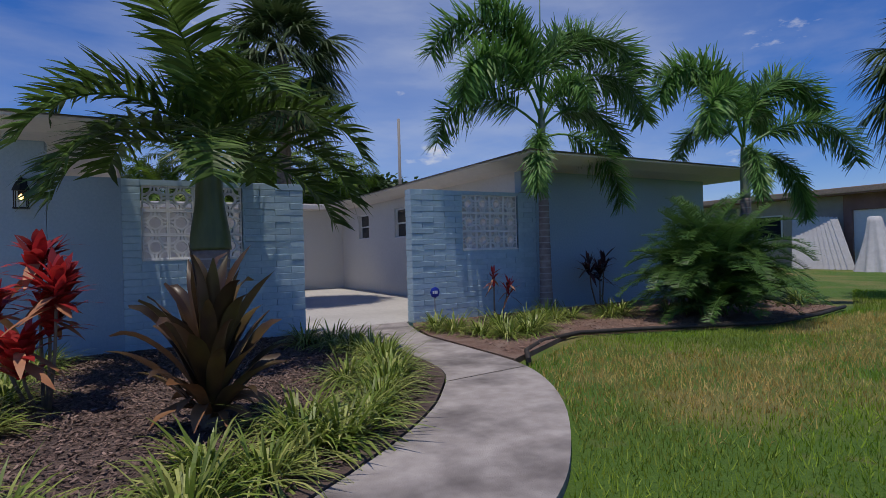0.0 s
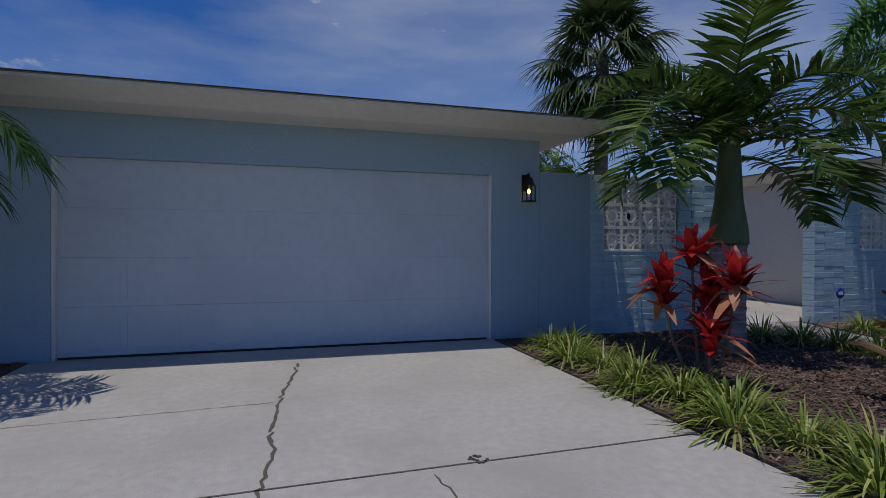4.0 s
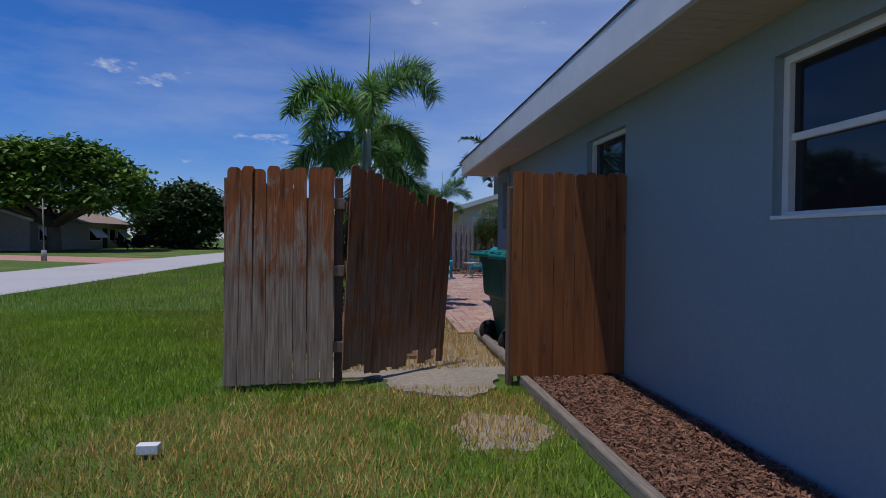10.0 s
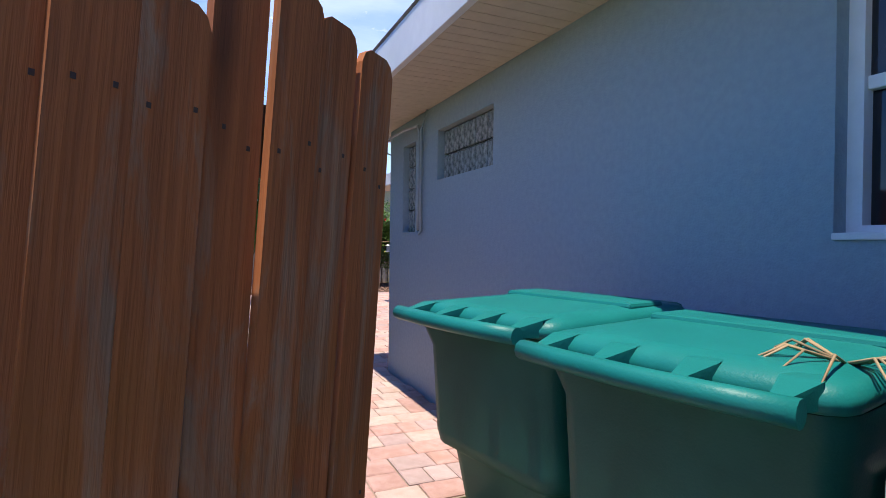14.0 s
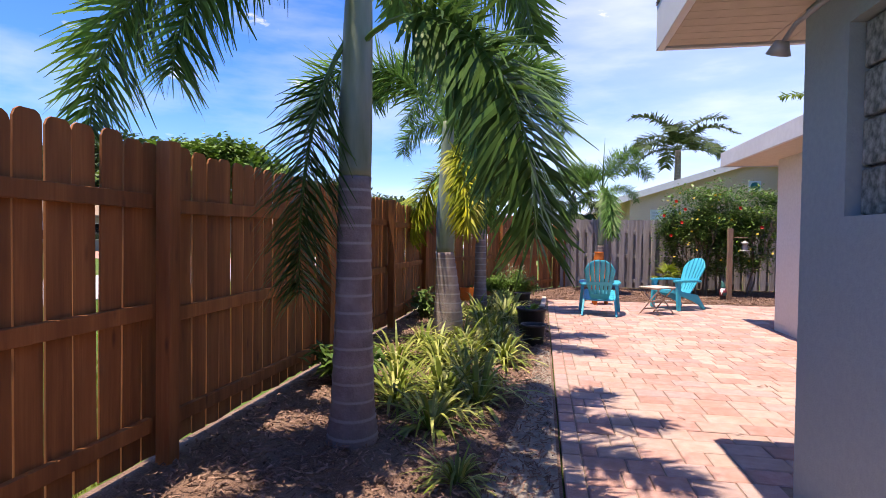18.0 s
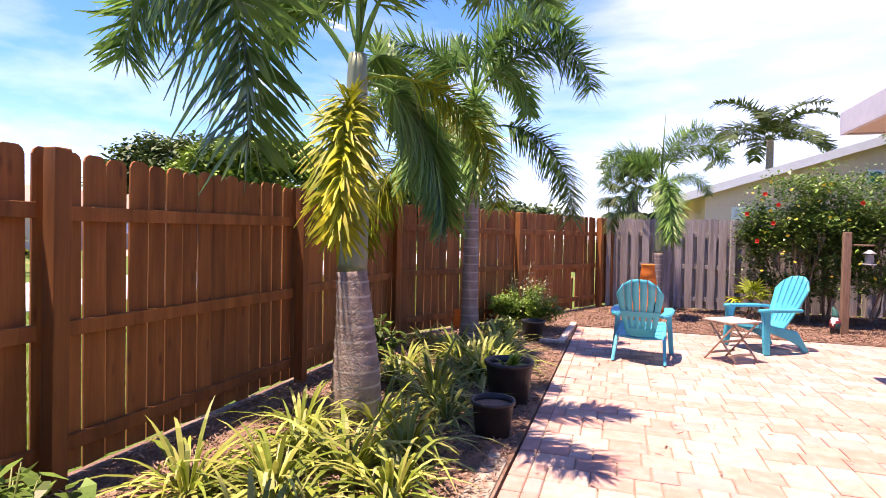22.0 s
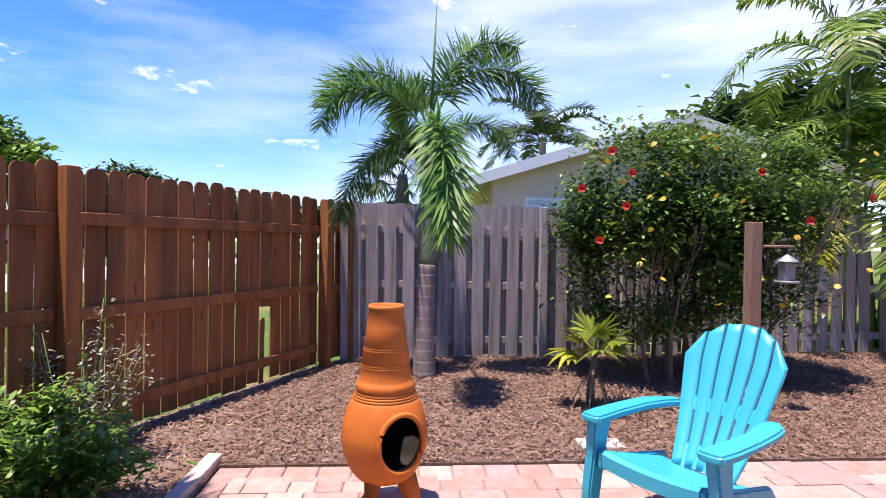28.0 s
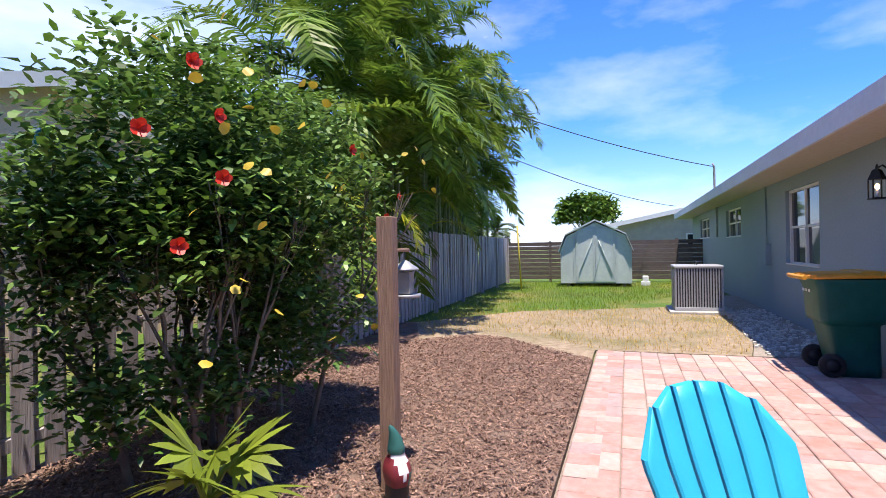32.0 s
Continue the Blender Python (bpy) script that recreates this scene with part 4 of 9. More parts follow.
sash_window("window_1", "y", 0.0, -1, 1.75, 2.57, 1.35, 2.26)
sash_window("window_2", "y", 0.0, -1, 4.42, 5.33, 1.33, 2.27)
sash_window("window_3", "y", 2.15, -1, 13.40, 14.26, 0.99, 2.24)
sash_window("window_4", "x", 15.5, 1, 9.28, 11.07, 1.0, 2.30, 2, "white twin window with dark glass")
sash_window("window_5", "x", 15.5, 1, 15.1, 17.2, 1.55, 2.32, 2, "small white twin window with dark glass")
sash_window("window_6", "x", 15.5, 1, 20.6, 23.0, 1.58, 2.30, 2, "small white twin window with dark glass")
sash_window("window_7", "y", 13.3, -1, 4.73, 5.58, 1.54, 2.34)
sash_window("window_8", "y", 13.3, -1, 7.42, 8.26, 1.58, 2.34)


def glass_block_window(name, a0, a1, z0, z1, cols, rows):
    w = thing(name, "window of rippled glass blocks in mortar", "window", kind="structure")
    part("mortar_bed", box_mesh(0.10, a0, z0, 0.16, a1, z1), M["trim_gray"], w)
    cw, ch = (a1 - a0) / cols, (z1 - z0) / rows
    me = mesh_of(box_mesh(-0.045, -cw / 2 + 0.006, -ch / 2 + 0.006, 0.0, cw / 2 - 0.006, ch / 2 - 0.006, 0.012), "glass_block", M["glass_block"])
    for i in range(cols):
        for j in range(rows):
            piece("glass_block", me, w, pose(0.10, a0 + cw * (i + 0.5), z0 + ch * (j + 0.5)))


glass_block_window("window_9", 7.48, 8.44, 1.84, 2.25, 5, 2)
glass_block_window("window_10", 8.95, 9.30, 1.42, 2.25, 2, 4)

# garage door of four wide sections with pressed panels
gd = thing("door_1", "closed white sectional garage door with shallow panels", "garage door", kind="structure")
for r in range(4):
    z0 = 0.02 + r * 0.5275
    bm = box_mesh(0.65, 0.10, z0, 5.53, 0.14, z0 + 0.5262, 0.002)
    part("door_section", bm, M["door_paint"], gd)
    for c in range(8):
        x0 = 0.72 + c * 0.600
        bm = bmesh.new()
        for u0, u1, w0, w1 in ((0.0, 0.54, 0.0, 0.012), (0.0, 0.54, 0.378, 0.39), (0.0, 0.012, 0.012, 0.378), (0.528, 0.54, 0.012, 0.378)):
            add_box(bm, x0 + u0, 0.0965, z0 + 0.067 + w0, x0 + u1, 0.10, z0 + 0.067 + w1)
        part("panel_mould", bm, M["door_paint"], gd)
part("bottom_seal", box_mesh(0.65, 0.09, -0.004, 5.53, 0.15, 0.02), M["rubber"], gd)
structure("door_jamb_left", box_mesh(0.652, 0.02, 0.0, 0.68, 0.095, 2.128), M["white_paint"], "white door jamb trim", "trim")
structure("door_jamb_right", box_mesh(5.50, 0.02, 0.0, 5.528, 0.095, 2.128), M["white_paint"], "white door jamb trim", "trim")

# ---- painted brick wing walls with breeze-block screens ----
def brick_wall(name, x0, x1, top, hole):
    """Long slump bricks, raggedly struck, laid on a recessed core round the opening."""
    core = structure(name, wall_along("x", 0.006, 0.184, x0 + 0.012, x1 - 0.012, -0.06, top - 0.01, [hole]), M["mortar_paint"], "painted blue brick garden wall", "wall")
    course, length = 0.0915, 0.42
    meshes = {}
    for j in range(int(top / course) + 1):
        z0 = j * course + 0.002
        z1 = min(z0 + course - 0.006, top)
        if z1 - z0 < 0.03:
            continue
        u = x0 - (j % 2) * length / 2
        while u < x1 - 0.01:
            a, b = max(u, x0), min(u + length - 0.006, x1)
            u += length
            spans = [(a, b)]
            if z1 > hole[2] and z0 < hole[3]:
                spans = [(a, min(b, hole[0])), (max(a, hole[1]), b)]
            for s0, s1 in spans:
                if s1 - s0 < 0.04:
                    continue
                key = (round(s1 - s0, 2), round(z1 - z0, 2), rng.randrange(3))
                if key not in meshes:
                    w, h = s1 - s0, z1 - z0
                    bm = bmesh.new()
                    add_box(bm, 0, -0.006, 0, w, 0.20, h)
                    for v in bm.verts:
                        v.co.y += rng.uniform(-0.004, 0.002) * (v.co.y < 0.1)
                        v.co.z += rng.uniform(-0.003, 0.003)
                    bmesh.ops.bevel(bm, geom=list(bm.edges), offset=0.0035, segments=1, affect="EDGES")
                    meshes[key] = mesh_of(bm, "brick", M["brick_paint"])
                piece("brick", meshes[key], core, Matrix.Translation((s0, rng.uniform(-0.004, 0.004), z0)))
    return core


def breeze_screen(name, x0, x1, z0, z1, cols, rows):
    """Pierced concrete blocks: a square rim with a ring and four quarter arcs."""
    s = thing(name, "white pierced breeze-block screen in the wall", "screen wall", kind="structure")
    cw, ch = (x1 - x0) / cols, (z1 - z0) / rows
    bm = bmesh.new()
    t = 0.022
    for u0, u1, w0, w1 in ((-cw / 2, cw / 2, -ch / 2, -ch / 2 + t), (-cw / 2, cw / 2, ch / 2 - t, ch / 2), (-cw / 2, -cw / 2 + t, -ch / 2 + t, ch / 2 - t), (cw / 2 - t, cw / 2, -ch / 2 + t, ch / 2 - t)):
        add_box(bm, u0 + 0.001, 0.03, w0 + 0.001, u1 - 0.001, 0.15, w1 - 0.001)

    def arc_band(cx, cz, r, a0, a1, n):
        prev = None
        for k in range(n + 1):
            a = a0 + (a1 - a0) * k / n
            ring = [bm.verts.new((cx + (r + dr) * math.cos(a), y, cz + (r + dr) * math.sin(a))) for dr, y in ((-0.013, 0.036), (0.013, 0.036), (0.013, 0.144), (-0.013, 0.144))]
            if prev:
                for i in range(4):
                    bm.faces.new((prev[i], prev[(i + 1) % 4], ring[(i + 1) % 4], ring[i]))
            prev = ring
    r = min(cw, ch)
    arc_band(0, 0, r * 0.27, 0, 2 * math.pi, 20)
    for sx, sz, a0 in ((-1, -1, 0), (1, -1, math.pi / 2), (1, 1, math.pi), (-1, 1, 1.5 * math.pi)):
        arc_band(sx * (cw / 2 - t), sz * (ch / 2 - t), r * 0.30, a0, a0 + math.pi / 2, 6)
    for a in range(4):
        c, d = math.cos(a * math.pi / 2), math.sin(a * math.pi / 2)
        p, q = r * 0.28, (cw if a % 2 == 0 else ch) / 2 - t
        add_box(bm, min(c * p, c * q) - 0.011 * abs(d), 0.04, min(d * p, d * q) - 0.011 * abs(c), max(c * p, c * q) + 0.011 * abs(d), 0.14, max(d * p, d * q) + 0.011 * abs(c))
    me = mesh_of(bm, "breeze_block", M["white_paint"])
    for i in range(cols):
        for j in range(rows):
            piece("breeze_block", me, s, pose(x0 + cw * (i + 0.5), 0, z0 + ch * (j + 0.5)))
    part("sill_cap", box_mesh(x0, -0.012, z0 - 0.02, x1, 0.19, z0 - 0.001), M["white_paint"], s)


# eave shade put in as a smooth, darker stretch; brick starts at the shadow edge
structure("wall_gate_return", box_mesh(6.205, 0.004, -0.06, 6.968, 0.19, 2.20), M["stucco_blue"], "smooth blue-grey garden wall beside the garage, darker finish for the eave shade", "wall")
brick_wall("wall_gate_left", 6.97, 9.26, 2.20, (7.18, 8.42, 1.14, 2.12))
breeze_screen("screen_left", 7.19, 8.41, 1.16, 2.12, 4, 3)
brick_wall("wall_gate_right", 11.02, 13.61, 2.20, (12.0, 13.2, 1.16, 2.13))
breeze_screen("screen_right", 12.01, 13.19, 1.18, 2.13, 4, 3)


# ---- fences ----
def picket_mesh(w, h, mat, style="dog", thick=0.013, ragged=0.0, nails=()):
    """One board with clipped corners; nails: heights at which a pair of nail heads shows."""
    bm = bmesh.new()
    for z in nails:
        for x in (-w * 0.27 + rng.uniform(-0.006, 0.006), w * 0.27 + rng.uniform(-0.006, 0.006)):
            n = len(bm.faces)
            zz = z + rng.uniform(-0.022, 0.022)
            add_box(bm, x - 0.0024, -thick / 2 - 0.0008, zz - 0.003, x + 0.0024, -thick / 2 + 0.001, zz + 0.003)
            bm.faces.ensure_lookup_table()
            for f in bm.faces[n:]:
                f.material_index = 1
    c = w * 0.24
    base = -ragged
    outline = [(-w / 2, base + rng.uniform(0, 0.02)), (w / 2, base + rng.uniform(0, 0.02)), (w / 2, h - c * 1.3), (w / 2 - c * 0.35, h - c * 0.45), (w / 2 - c, h), (-w / 2 + c, h), (-w / 2 + c * 0.35, h - c * 0.45), (-w / 2, h - c * 1.3)]
    if style == "flat":
        outline = [(-w / 2, base), (w / 2, base), (w / 2, h - 0.02), (w / 2 - 0.02, h), (-w / 2 + 0.02, h), (-w / 2, h - 0.02)]
    a = [bm.verts.new((x, -thick / 2, z)) for x, z in outline]
    b = [bm.verts.new((x, thick / 2, z)) for x, z in outline]
    bm.faces.new(a)
    bm.faces.new(b[::-1])
    n = len(a)
    for i in range(n):
        bm.faces.new((a[i], b[i], b[(i + 1) % n], a[(i + 1) % n]))
    return mesh_of(bm, "picket", [mat, M["nail_rust"]] if nails else mat)


def fence_run(name, label, p0, p1, picket_mats, post_mat, height=1.80, width=0.136, gap=0.0115, rails_side=1, post_gap=2.4,
              shadowbox=False, group="garden fences", style="dog", end_post=True, post_height=None, broken=0):
    """Upright pickets on three rails between posts, from p0 to p1; rails_side: +1 to the right of the way."""
    p0, p1 = Vector((*p0, 0)), Vector((*p1, 0))
    d = p1 - p0
    run = d.length
    yaw = math.degrees(math.atan2(d.y, d.x))
    f = thing(name, label, "fence", tuple(p0), yaw, group)
    side = -1 if rails_side > 0 else 1
    n_post = max(1, round(run / post_gap))
    post = mesh_of(box_mesh(-0.045, -0.045, -0.05, 0.045, 0.045, post_height or height + 0.02, 0.006), "post", post_mat)
    for i in range(n_post + (1 if end_post else 0)):
        piece("post", post, f, pose(run * i / n_post, side * (0.105 if not shadowbox else 0.07), 0, rng.uniform(-0.6, 0.6), rng.uniform(-0.6, 0.6)))
    for k, z in enumerate((0.22, 0.86, 1.50)):
        for i in range(n_post):
            a, b = run * i / n_post, run * (i + 1) / n_post
            bm = box_mesh(-(b - a) / 2 + 0.05, -0.019 - 0.011 * shadowbox, -0.042, (b - a) / 2 - 0.05, 0.019 + 0.011 * shadowbox, 0.042, 0.004)
            r = part("rail", bm, post_mat, f)
            r.matrix_basis = pose((a + b) / 2, side * (0.030 if not shadowbox else 0.0), z + rng.uniform(-0.02, 0.02), 0, rng.uniform(-0.7, 0.7), 0)
    pick = [picket_mesh(width + rng.uniform(-0.003, 0.003), height + rng.uniform(-0.012, 0.012), m, style) for m in picket_mats for _ in range(4)]
    if shadowbox:
        step = width + 0.072
        for row, y in ((0, side * 0.046), (1, -side * 0.052)):
            for i in range(int(run / step)):
                u = (i + 0.5 + 0.5 * row) * step
                piece("picket", rng.choice(pick), f, pose(u + rng.uniform(-0.006, 0.006), y, 0.02 + rng.uniform(-0.01, 0.012), rng.uniform(-0.6, 0.6), rng.uniform(-0.8, 0.8)))
    else:
        step = width + gap
        step = run / round(run / step)
        for i in range(round(run / step)):
            if broken and abs((i + 0.5) * step - broken) < step / 2:
                stub = picket_mesh(width, height - 0.70, picket_mats[0], style)
                piece("broken_picket", stub, f, pose((i + 0.5) * step, 0, 0.73, 0, 0.3))
                piece("broken_picket", picket_mesh(width * 0.42, 0.62, picket_mats[0], "flat"), f, pose((i + 0.24) * step, 0, 0.02, 0, 1.2))
                continue
            piece("picket", rng.choice(pick), f, pose((i + 0.5) * step + rng.uniform(-0.003, 0.003), 0, 0.03 + rng.uniform(-0.012, 0.012), rng.uniform(-0.5, 0.5), rng.uniform(-0.28, 0.28)))
    return f


fence_run("board_fence", "tall rust-brown stained board fence with posts and rails facing the yard", (-3.46, 4.75), (-3.46, 16.44), [M["wood_brown"]], M["wood_brown"])
fence_run("board_fence", "rust-brown stained board fence angling to the back corner", (-3.46, 16.46), (-1.0, 21.24), [M["wood_brown"]], M["wood_brown"], broken=4.48)
fence_run("board_fence", "short rust-brown board return at the back corner", (-0.99, 21.26), (-0.78, 21.62), [M["wood_brown"]], M["wood_brown"], post_gap=0.6)
fence_run("shadowbox_fence", "weathered silver-grey shadowbox fence with staggered boards", (-0.74, 21.62), (6.3, 22.1), [M["wood_gray"]], M["wood_gray"], height=1.80, shadowbox=True, style="flat")
fence_run("shadowbox_fence", "weathered silver-grey shadowbox fence under the palms", (6.3, 22.1), (21.6, 22.85), [M["wood_gray"]], M["wood_gray"], height=1.74, shadowbox=True, style="flat")
# far fence behind the shed: horizontal boards
ff = thing("rail_fence", "far grey weathered fence of horizontal boards", "fence", (22.5, 14.0, 0), 90, "garden fences")
for i in range(5):
    part("post", box_mesh(i * 2.4 - 0.05, -0.05, -0.05, i * 2.4 + 0.05, 0.05, 1.62), M["wood_far"], ff)
for j in range(9):
    for i in range(4):
        part("board", box_mesh(i * 2.4 + 0.05, 0.052, 0.06 + j * 0.17, i * 2.4 + 2.35, 0.072, 0.06 + j * 0.17 + 0.155), M["wood_far"], ff)

# ---- street-side gate: weathered panel, sagging leaf, house-side panel ----
gp = thing("gate_panel", "brown dog-eared fence panel fixed to the house wall", "fence panel", (-1.054, 4.38, 0), 2.0, "gate panels")
pick = [picket_mesh(0.0935, 1.795 + d, M["wood_front"], ragged=0.0, nails=(0.28, 0.95, 1.48)) for d in (0.0, 0.008, -0.006)]
for i in range(11):
    piece("picket", pick[i % 3], gp, pose(0.047 + i * 0.0955, -0.035, 0.02 + rng.uniform(-0.008, 0.008), 0, rng.uniform(-0.4, 0.4)))
for z in (0.28, 0.95, 1.48):
    part("rail", box_mesh(0.038, -0.024, z - 0.045, 1.06, 0.014, z + 0.045, 0.004), M["wood_post"], gp)
part("post", box_mesh(-0.022, -0.018, -0.05, 0.036, 0.07, 1.69, 0.012), M["post_dark"], gp)

fp = thing("gate_panel", "grey weathered fence panel with peeling red stain", "fence panel", (-3.46, 4.38, 0), 4.0, "gate panels")
pick = [picket_mesh(0.106, 1.78 + d, M["wood_weather"], ragged=0.02, nails=(0.30, 0.95, 1.60)) for d in (0.0, 0.012, -0.01, 0.02)]
for i in range(8):
    ob = piece("picket", pick[i % 4], fp, pose(0.055 + i * 0.111, -0.03, 0.02 + (0.03 if i == 6 else 0.0), 0, rng.uniform(-0.3, 0.3) + (1.2 if i < 2 else 0.3)))
for z in (0.30, 0.95, 1.52):
    part("rail", box_mesh(0.0, -0.018, z - 0.045, 0.98, 0.022, z + 0.045, 0.004), M["wood_post"], fp)
part("post", box_mesh(0.0, 0.024, -0.05, 0.09, 0.114, 1.72, 0.006), M["wood_post"], fp)
part("post", box_mesh(0.895, 0.024, -0.05, 0.965, 0.100, 1.745, 0.010), M["post_dark"], fp)

leaf = thing("garden_gate", "sagging open gate leaf of brown weathered boards with broken ends", "gate", (-2.37, 4.52, 0), 37.0, "gate panels")
tops = [1.85, 1.83, 1.83, 1.81, 1.77, 1.74, 1.73, 1.70, 1.67, 1.585, 1.565, 1.66, 1.645, 1.63, 1.61]
lows = [0.10, 0.12, 0.12, 0.03, 0.02, 0.03, 0.05, 0.02, 0.03, 0.14, 0.16, 0.02, 0.05, 0.14, 0.02]
for i, (h, lo) in enumerate(zip(tops, lows)):
    me = picket_mesh(0.0805, h - lo, M["wood_leaf"], ragged=0.0, nails=(0.39 - lo - 0.05 * (0.088 * i), 0.98 - lo - 0.05 * (0.088 * i), 1.48 - lo - 0.05 * (0.088 * i)))
    piece("picket", me, leaf, pose(-0.142 + i * 0.0776, -0.03 + 0.004 * (i % 2), lo, rng.uniform(-0.3, 0.3), 2.9 + rng.uniform(-0.18, 0.18) + 0.14 * i))
for z in (0.36, 0.95, 1.45):
    r = part("rail", box_mesh(-0.13, -0.02, -0.045, 1.03, 0.018, 0.045, 0.004), M["post_dark"], leaf)
    r.matrix_basis = pose(0, 0, z + 0.03, 0, 3.0, 0)
for z in (0.4, 1.42):
    part("hinge", box_mesh(-0.09, -0.012, z, 0.06, 0.006, z + 0.09, 0.003), M["lamp_black"], leaf)

# ---- leaf building ----
class Leaves:
    """Collects thin tapered blades into one mesh."""

    def __init__(self):
        self.v, self.f = [], []

    def blade(self, p, d, length, width, droop=0.0, up=(0, 0, 1), segs=3, fold=0.0, tip=0.0):
        """A blade from p along d that sinks by droop over its length; tip: share of the width kept at the end."""
        p, d = Vector(p), Vector(d).normalized()
        side = d.cross(Vector(up))
        side = side.normalized() if side.length > 1e-3 else Vector((1, 0, 0))
        n0 = len(self.v)
        for i in range(segs + 1):
            s = i / segs
            c = p + d * (length * s) + Vector((0, 0, -droop * length * s * s))
            w = width * (0.55 + 1.1 * s) * 0.5 if s < 0.4 else width * 0.5 * max(tip, 1.0 - ((s - 0.4) / 0.6) ** 1.7 * (1 - tip))
            lift = Vector((0, 0, fold * w))
            self.v += [c - side * w + lift, c + side * w + lift]
        for i in range(segs):
            a = n0 + 2 * i
            self.f.append((a, a + 1, a + 3, a + 2))

    def tube(self, pts, r0, r1, sides=5):
        n0 = len(self.v)
        pts = [Vector(p) for p in pts]
        for i, p in enumerate(pts):
            d = (pts[min(i + 1, len(pts) - 1)] - pts[max(i - 1, 0)]).normalized()
            ref = Vector((0, 0, 1)) if abs(d.z) < 0.95 else Vector((1, 0, 0))
            a = d.cross(ref).normalized()
            b = a.cross(d)
            r = r0 + (r1 - r0) * i / (len(pts) - 1)
            self.v += [p + a * r * math.cos(2 * math.pi * k / sides) + b * r * math.sin(2 * math.pi * k / sides) for k in range(sides)]
        for i in range(len(pts) - 1):
            for k in range(sides):
                self.f.append((n0 + i * sides + k, n0 + i * sides + (k + 1) % sides, n0 + (i + 1) * sides + (k + 1) % sides, n0 + (i + 1) * sides + k))

    def mesh(self, name, mat):
        return numpy_mesh(name, [tuple(v) for v in self.v], self.f, mat)


def arc_points(length, elev, bend, n=14, power=1.2):
    """Spine of a frond in the xz plane, leaving at elev degrees and bending down by bend degrees."""
    pts, p = [Vector((0, 0, 0))], Vector((0, 0, 0))
    for i in range(n):
        a = radians(elev - bend * ((i + 0.5) / n) ** power)
        p = p + Vector((math.cos(a), 0, math.sin(a))) * (length / n)
        pts.append(p.copy())
    return pts


def frond_mesh(kind, length, elev, bend, mat, seed, n_leaf=44, leaf_len=0.42, leaf_w=0.034, stalk=0.22, name="frond", power=1.2, hang_by=(0.1, 0.6)):
    """plume: leaflets all round the stem; feather: two ranks in a shallow V; droopy tips."""
    r = random.Random(seed)
    L = Leaves()
    pts = arc_points(length, elev, bend, 14, power)
    L.tube(pts, 0.020 if kind != "areca" else 0.012, 0.004, 5)
    n = len(pts) - 1
    for i in range(n_leaf):
        s = stalk + (1 - stalk) * (i + r.uniform(0, 0.6)) / n_leaf
        k = min(int(s * n), n - 1)
        p = pts[k].lerp(pts[k + 1], s * n - k)
        t = (pts[k + 1] - pts[k]).normalized()
        side = Vector((0, 1, 0))
        nrm = t.cross(side).normalized()
        if nrm.z < 0:
            nrm = -nrm
        size = leaf_len * (0.55 + 0.45 * math.sin(math.pi * min(1, (s - stalk) / (1 - stalk) * 0.85 + 0.18))) * r.uniform(0.82, 1.1)
        if kind == "plume":
            for a in (r.uniform(-35, 25), r.uniform(30, 85), r.uniform(95, 150), r.uniform(155, 215), r.uniform(225, 270), r.uniform(270, 320)):
                a = radians(a)
                d = side * math.cos(a) + nrm * math.sin(a) + t * r.uniform(0.4, 0.95)
                L.blade(p, d, size * r.uniform(0.75, 1.12), leaf_w * r.uniform(0.7, 1.25), droop=r.uniform(*hang_by), up=nrm, tip=0.22)
        else:
            v = 0.45 if kind == "feather" else 0.25
            for sg in (-1, 1):
                d = side * sg + nrm * (v + r.uniform(-0.22, 0.22)) + t * r.uniform(0.25, 0.85)
                L.blade(p, d, size * r.uniform(0.82, 1.1), leaf_w * r.uniform(0.75, 1.2), droop=r.uniform(*hang_by), up=nrm, segs=4, tip=0.05)
    return L.mesh(name, mat)


def fan_leaf_mesh(radius, stalk, elev, mat, seed, ribs=26, droop=0.5, w=0.055):
    r = random.Random(seed)
    L = Leaves()
    e = radians(elev)
    hub = Vector((math.cos(e), 0, math.sin(e))) * stalk
    L.tube([(0, 0, 0), hub * 0.5 + Vector((0, 0, 0.03)), hub], 0.016, 0.008, 4)
    fwd = Vector((math.cos(e * 0.6), 0, math.sin(e * 0.6)))
    nrm = Vector((-math.sin(e * 0.6), 0, math.cos(e * 0.6)))
    for i in range(ribs):
        a = radians(-125 + 250 * i / (ribs - 1))
        d = fwd * math.cos(a) + Vector((0, 1, 0)) * math.sin(a) + nrm * 0.18 * math.cos(2 * a)
        L.blade(hub, d, radius * r.uniform(0.85, 1.05) * (0.75 + 0.25 * math.cos(a)), radius * w, droop=droop * r.uniform(0.6, 1.4), up=nrm, segs=4, tip=0.04)
    return L.mesh("fan_leaf", mat)


def trunk_bm(path, radii, rings=True, sides=16, ring_gap=0.085):
    bm = bmesh.new()
    pts, rad = [], []
    path = [Vector(p) for p in path]
    total = sum((b - a).length for a, b in zip(path, path[1:]))
    n = max(6, int(total / ring_gap) * (2 if rings else 1))
    for i in range(n + 1):
        s = i / n * (len(path) - 1)
        k = min(int(s), len(path) - 2)
        pts.append(path[k].lerp(path[k + 1], s - k))
        r = radii[k] + (radii[k + 1] - radii[k]) * (s - k)
        rad.append(r * (1.0 + (0.05 if rings and i % 2 == 0 else 0.0)))
    add_tube(bm, pts, rad, sides)
    return bm


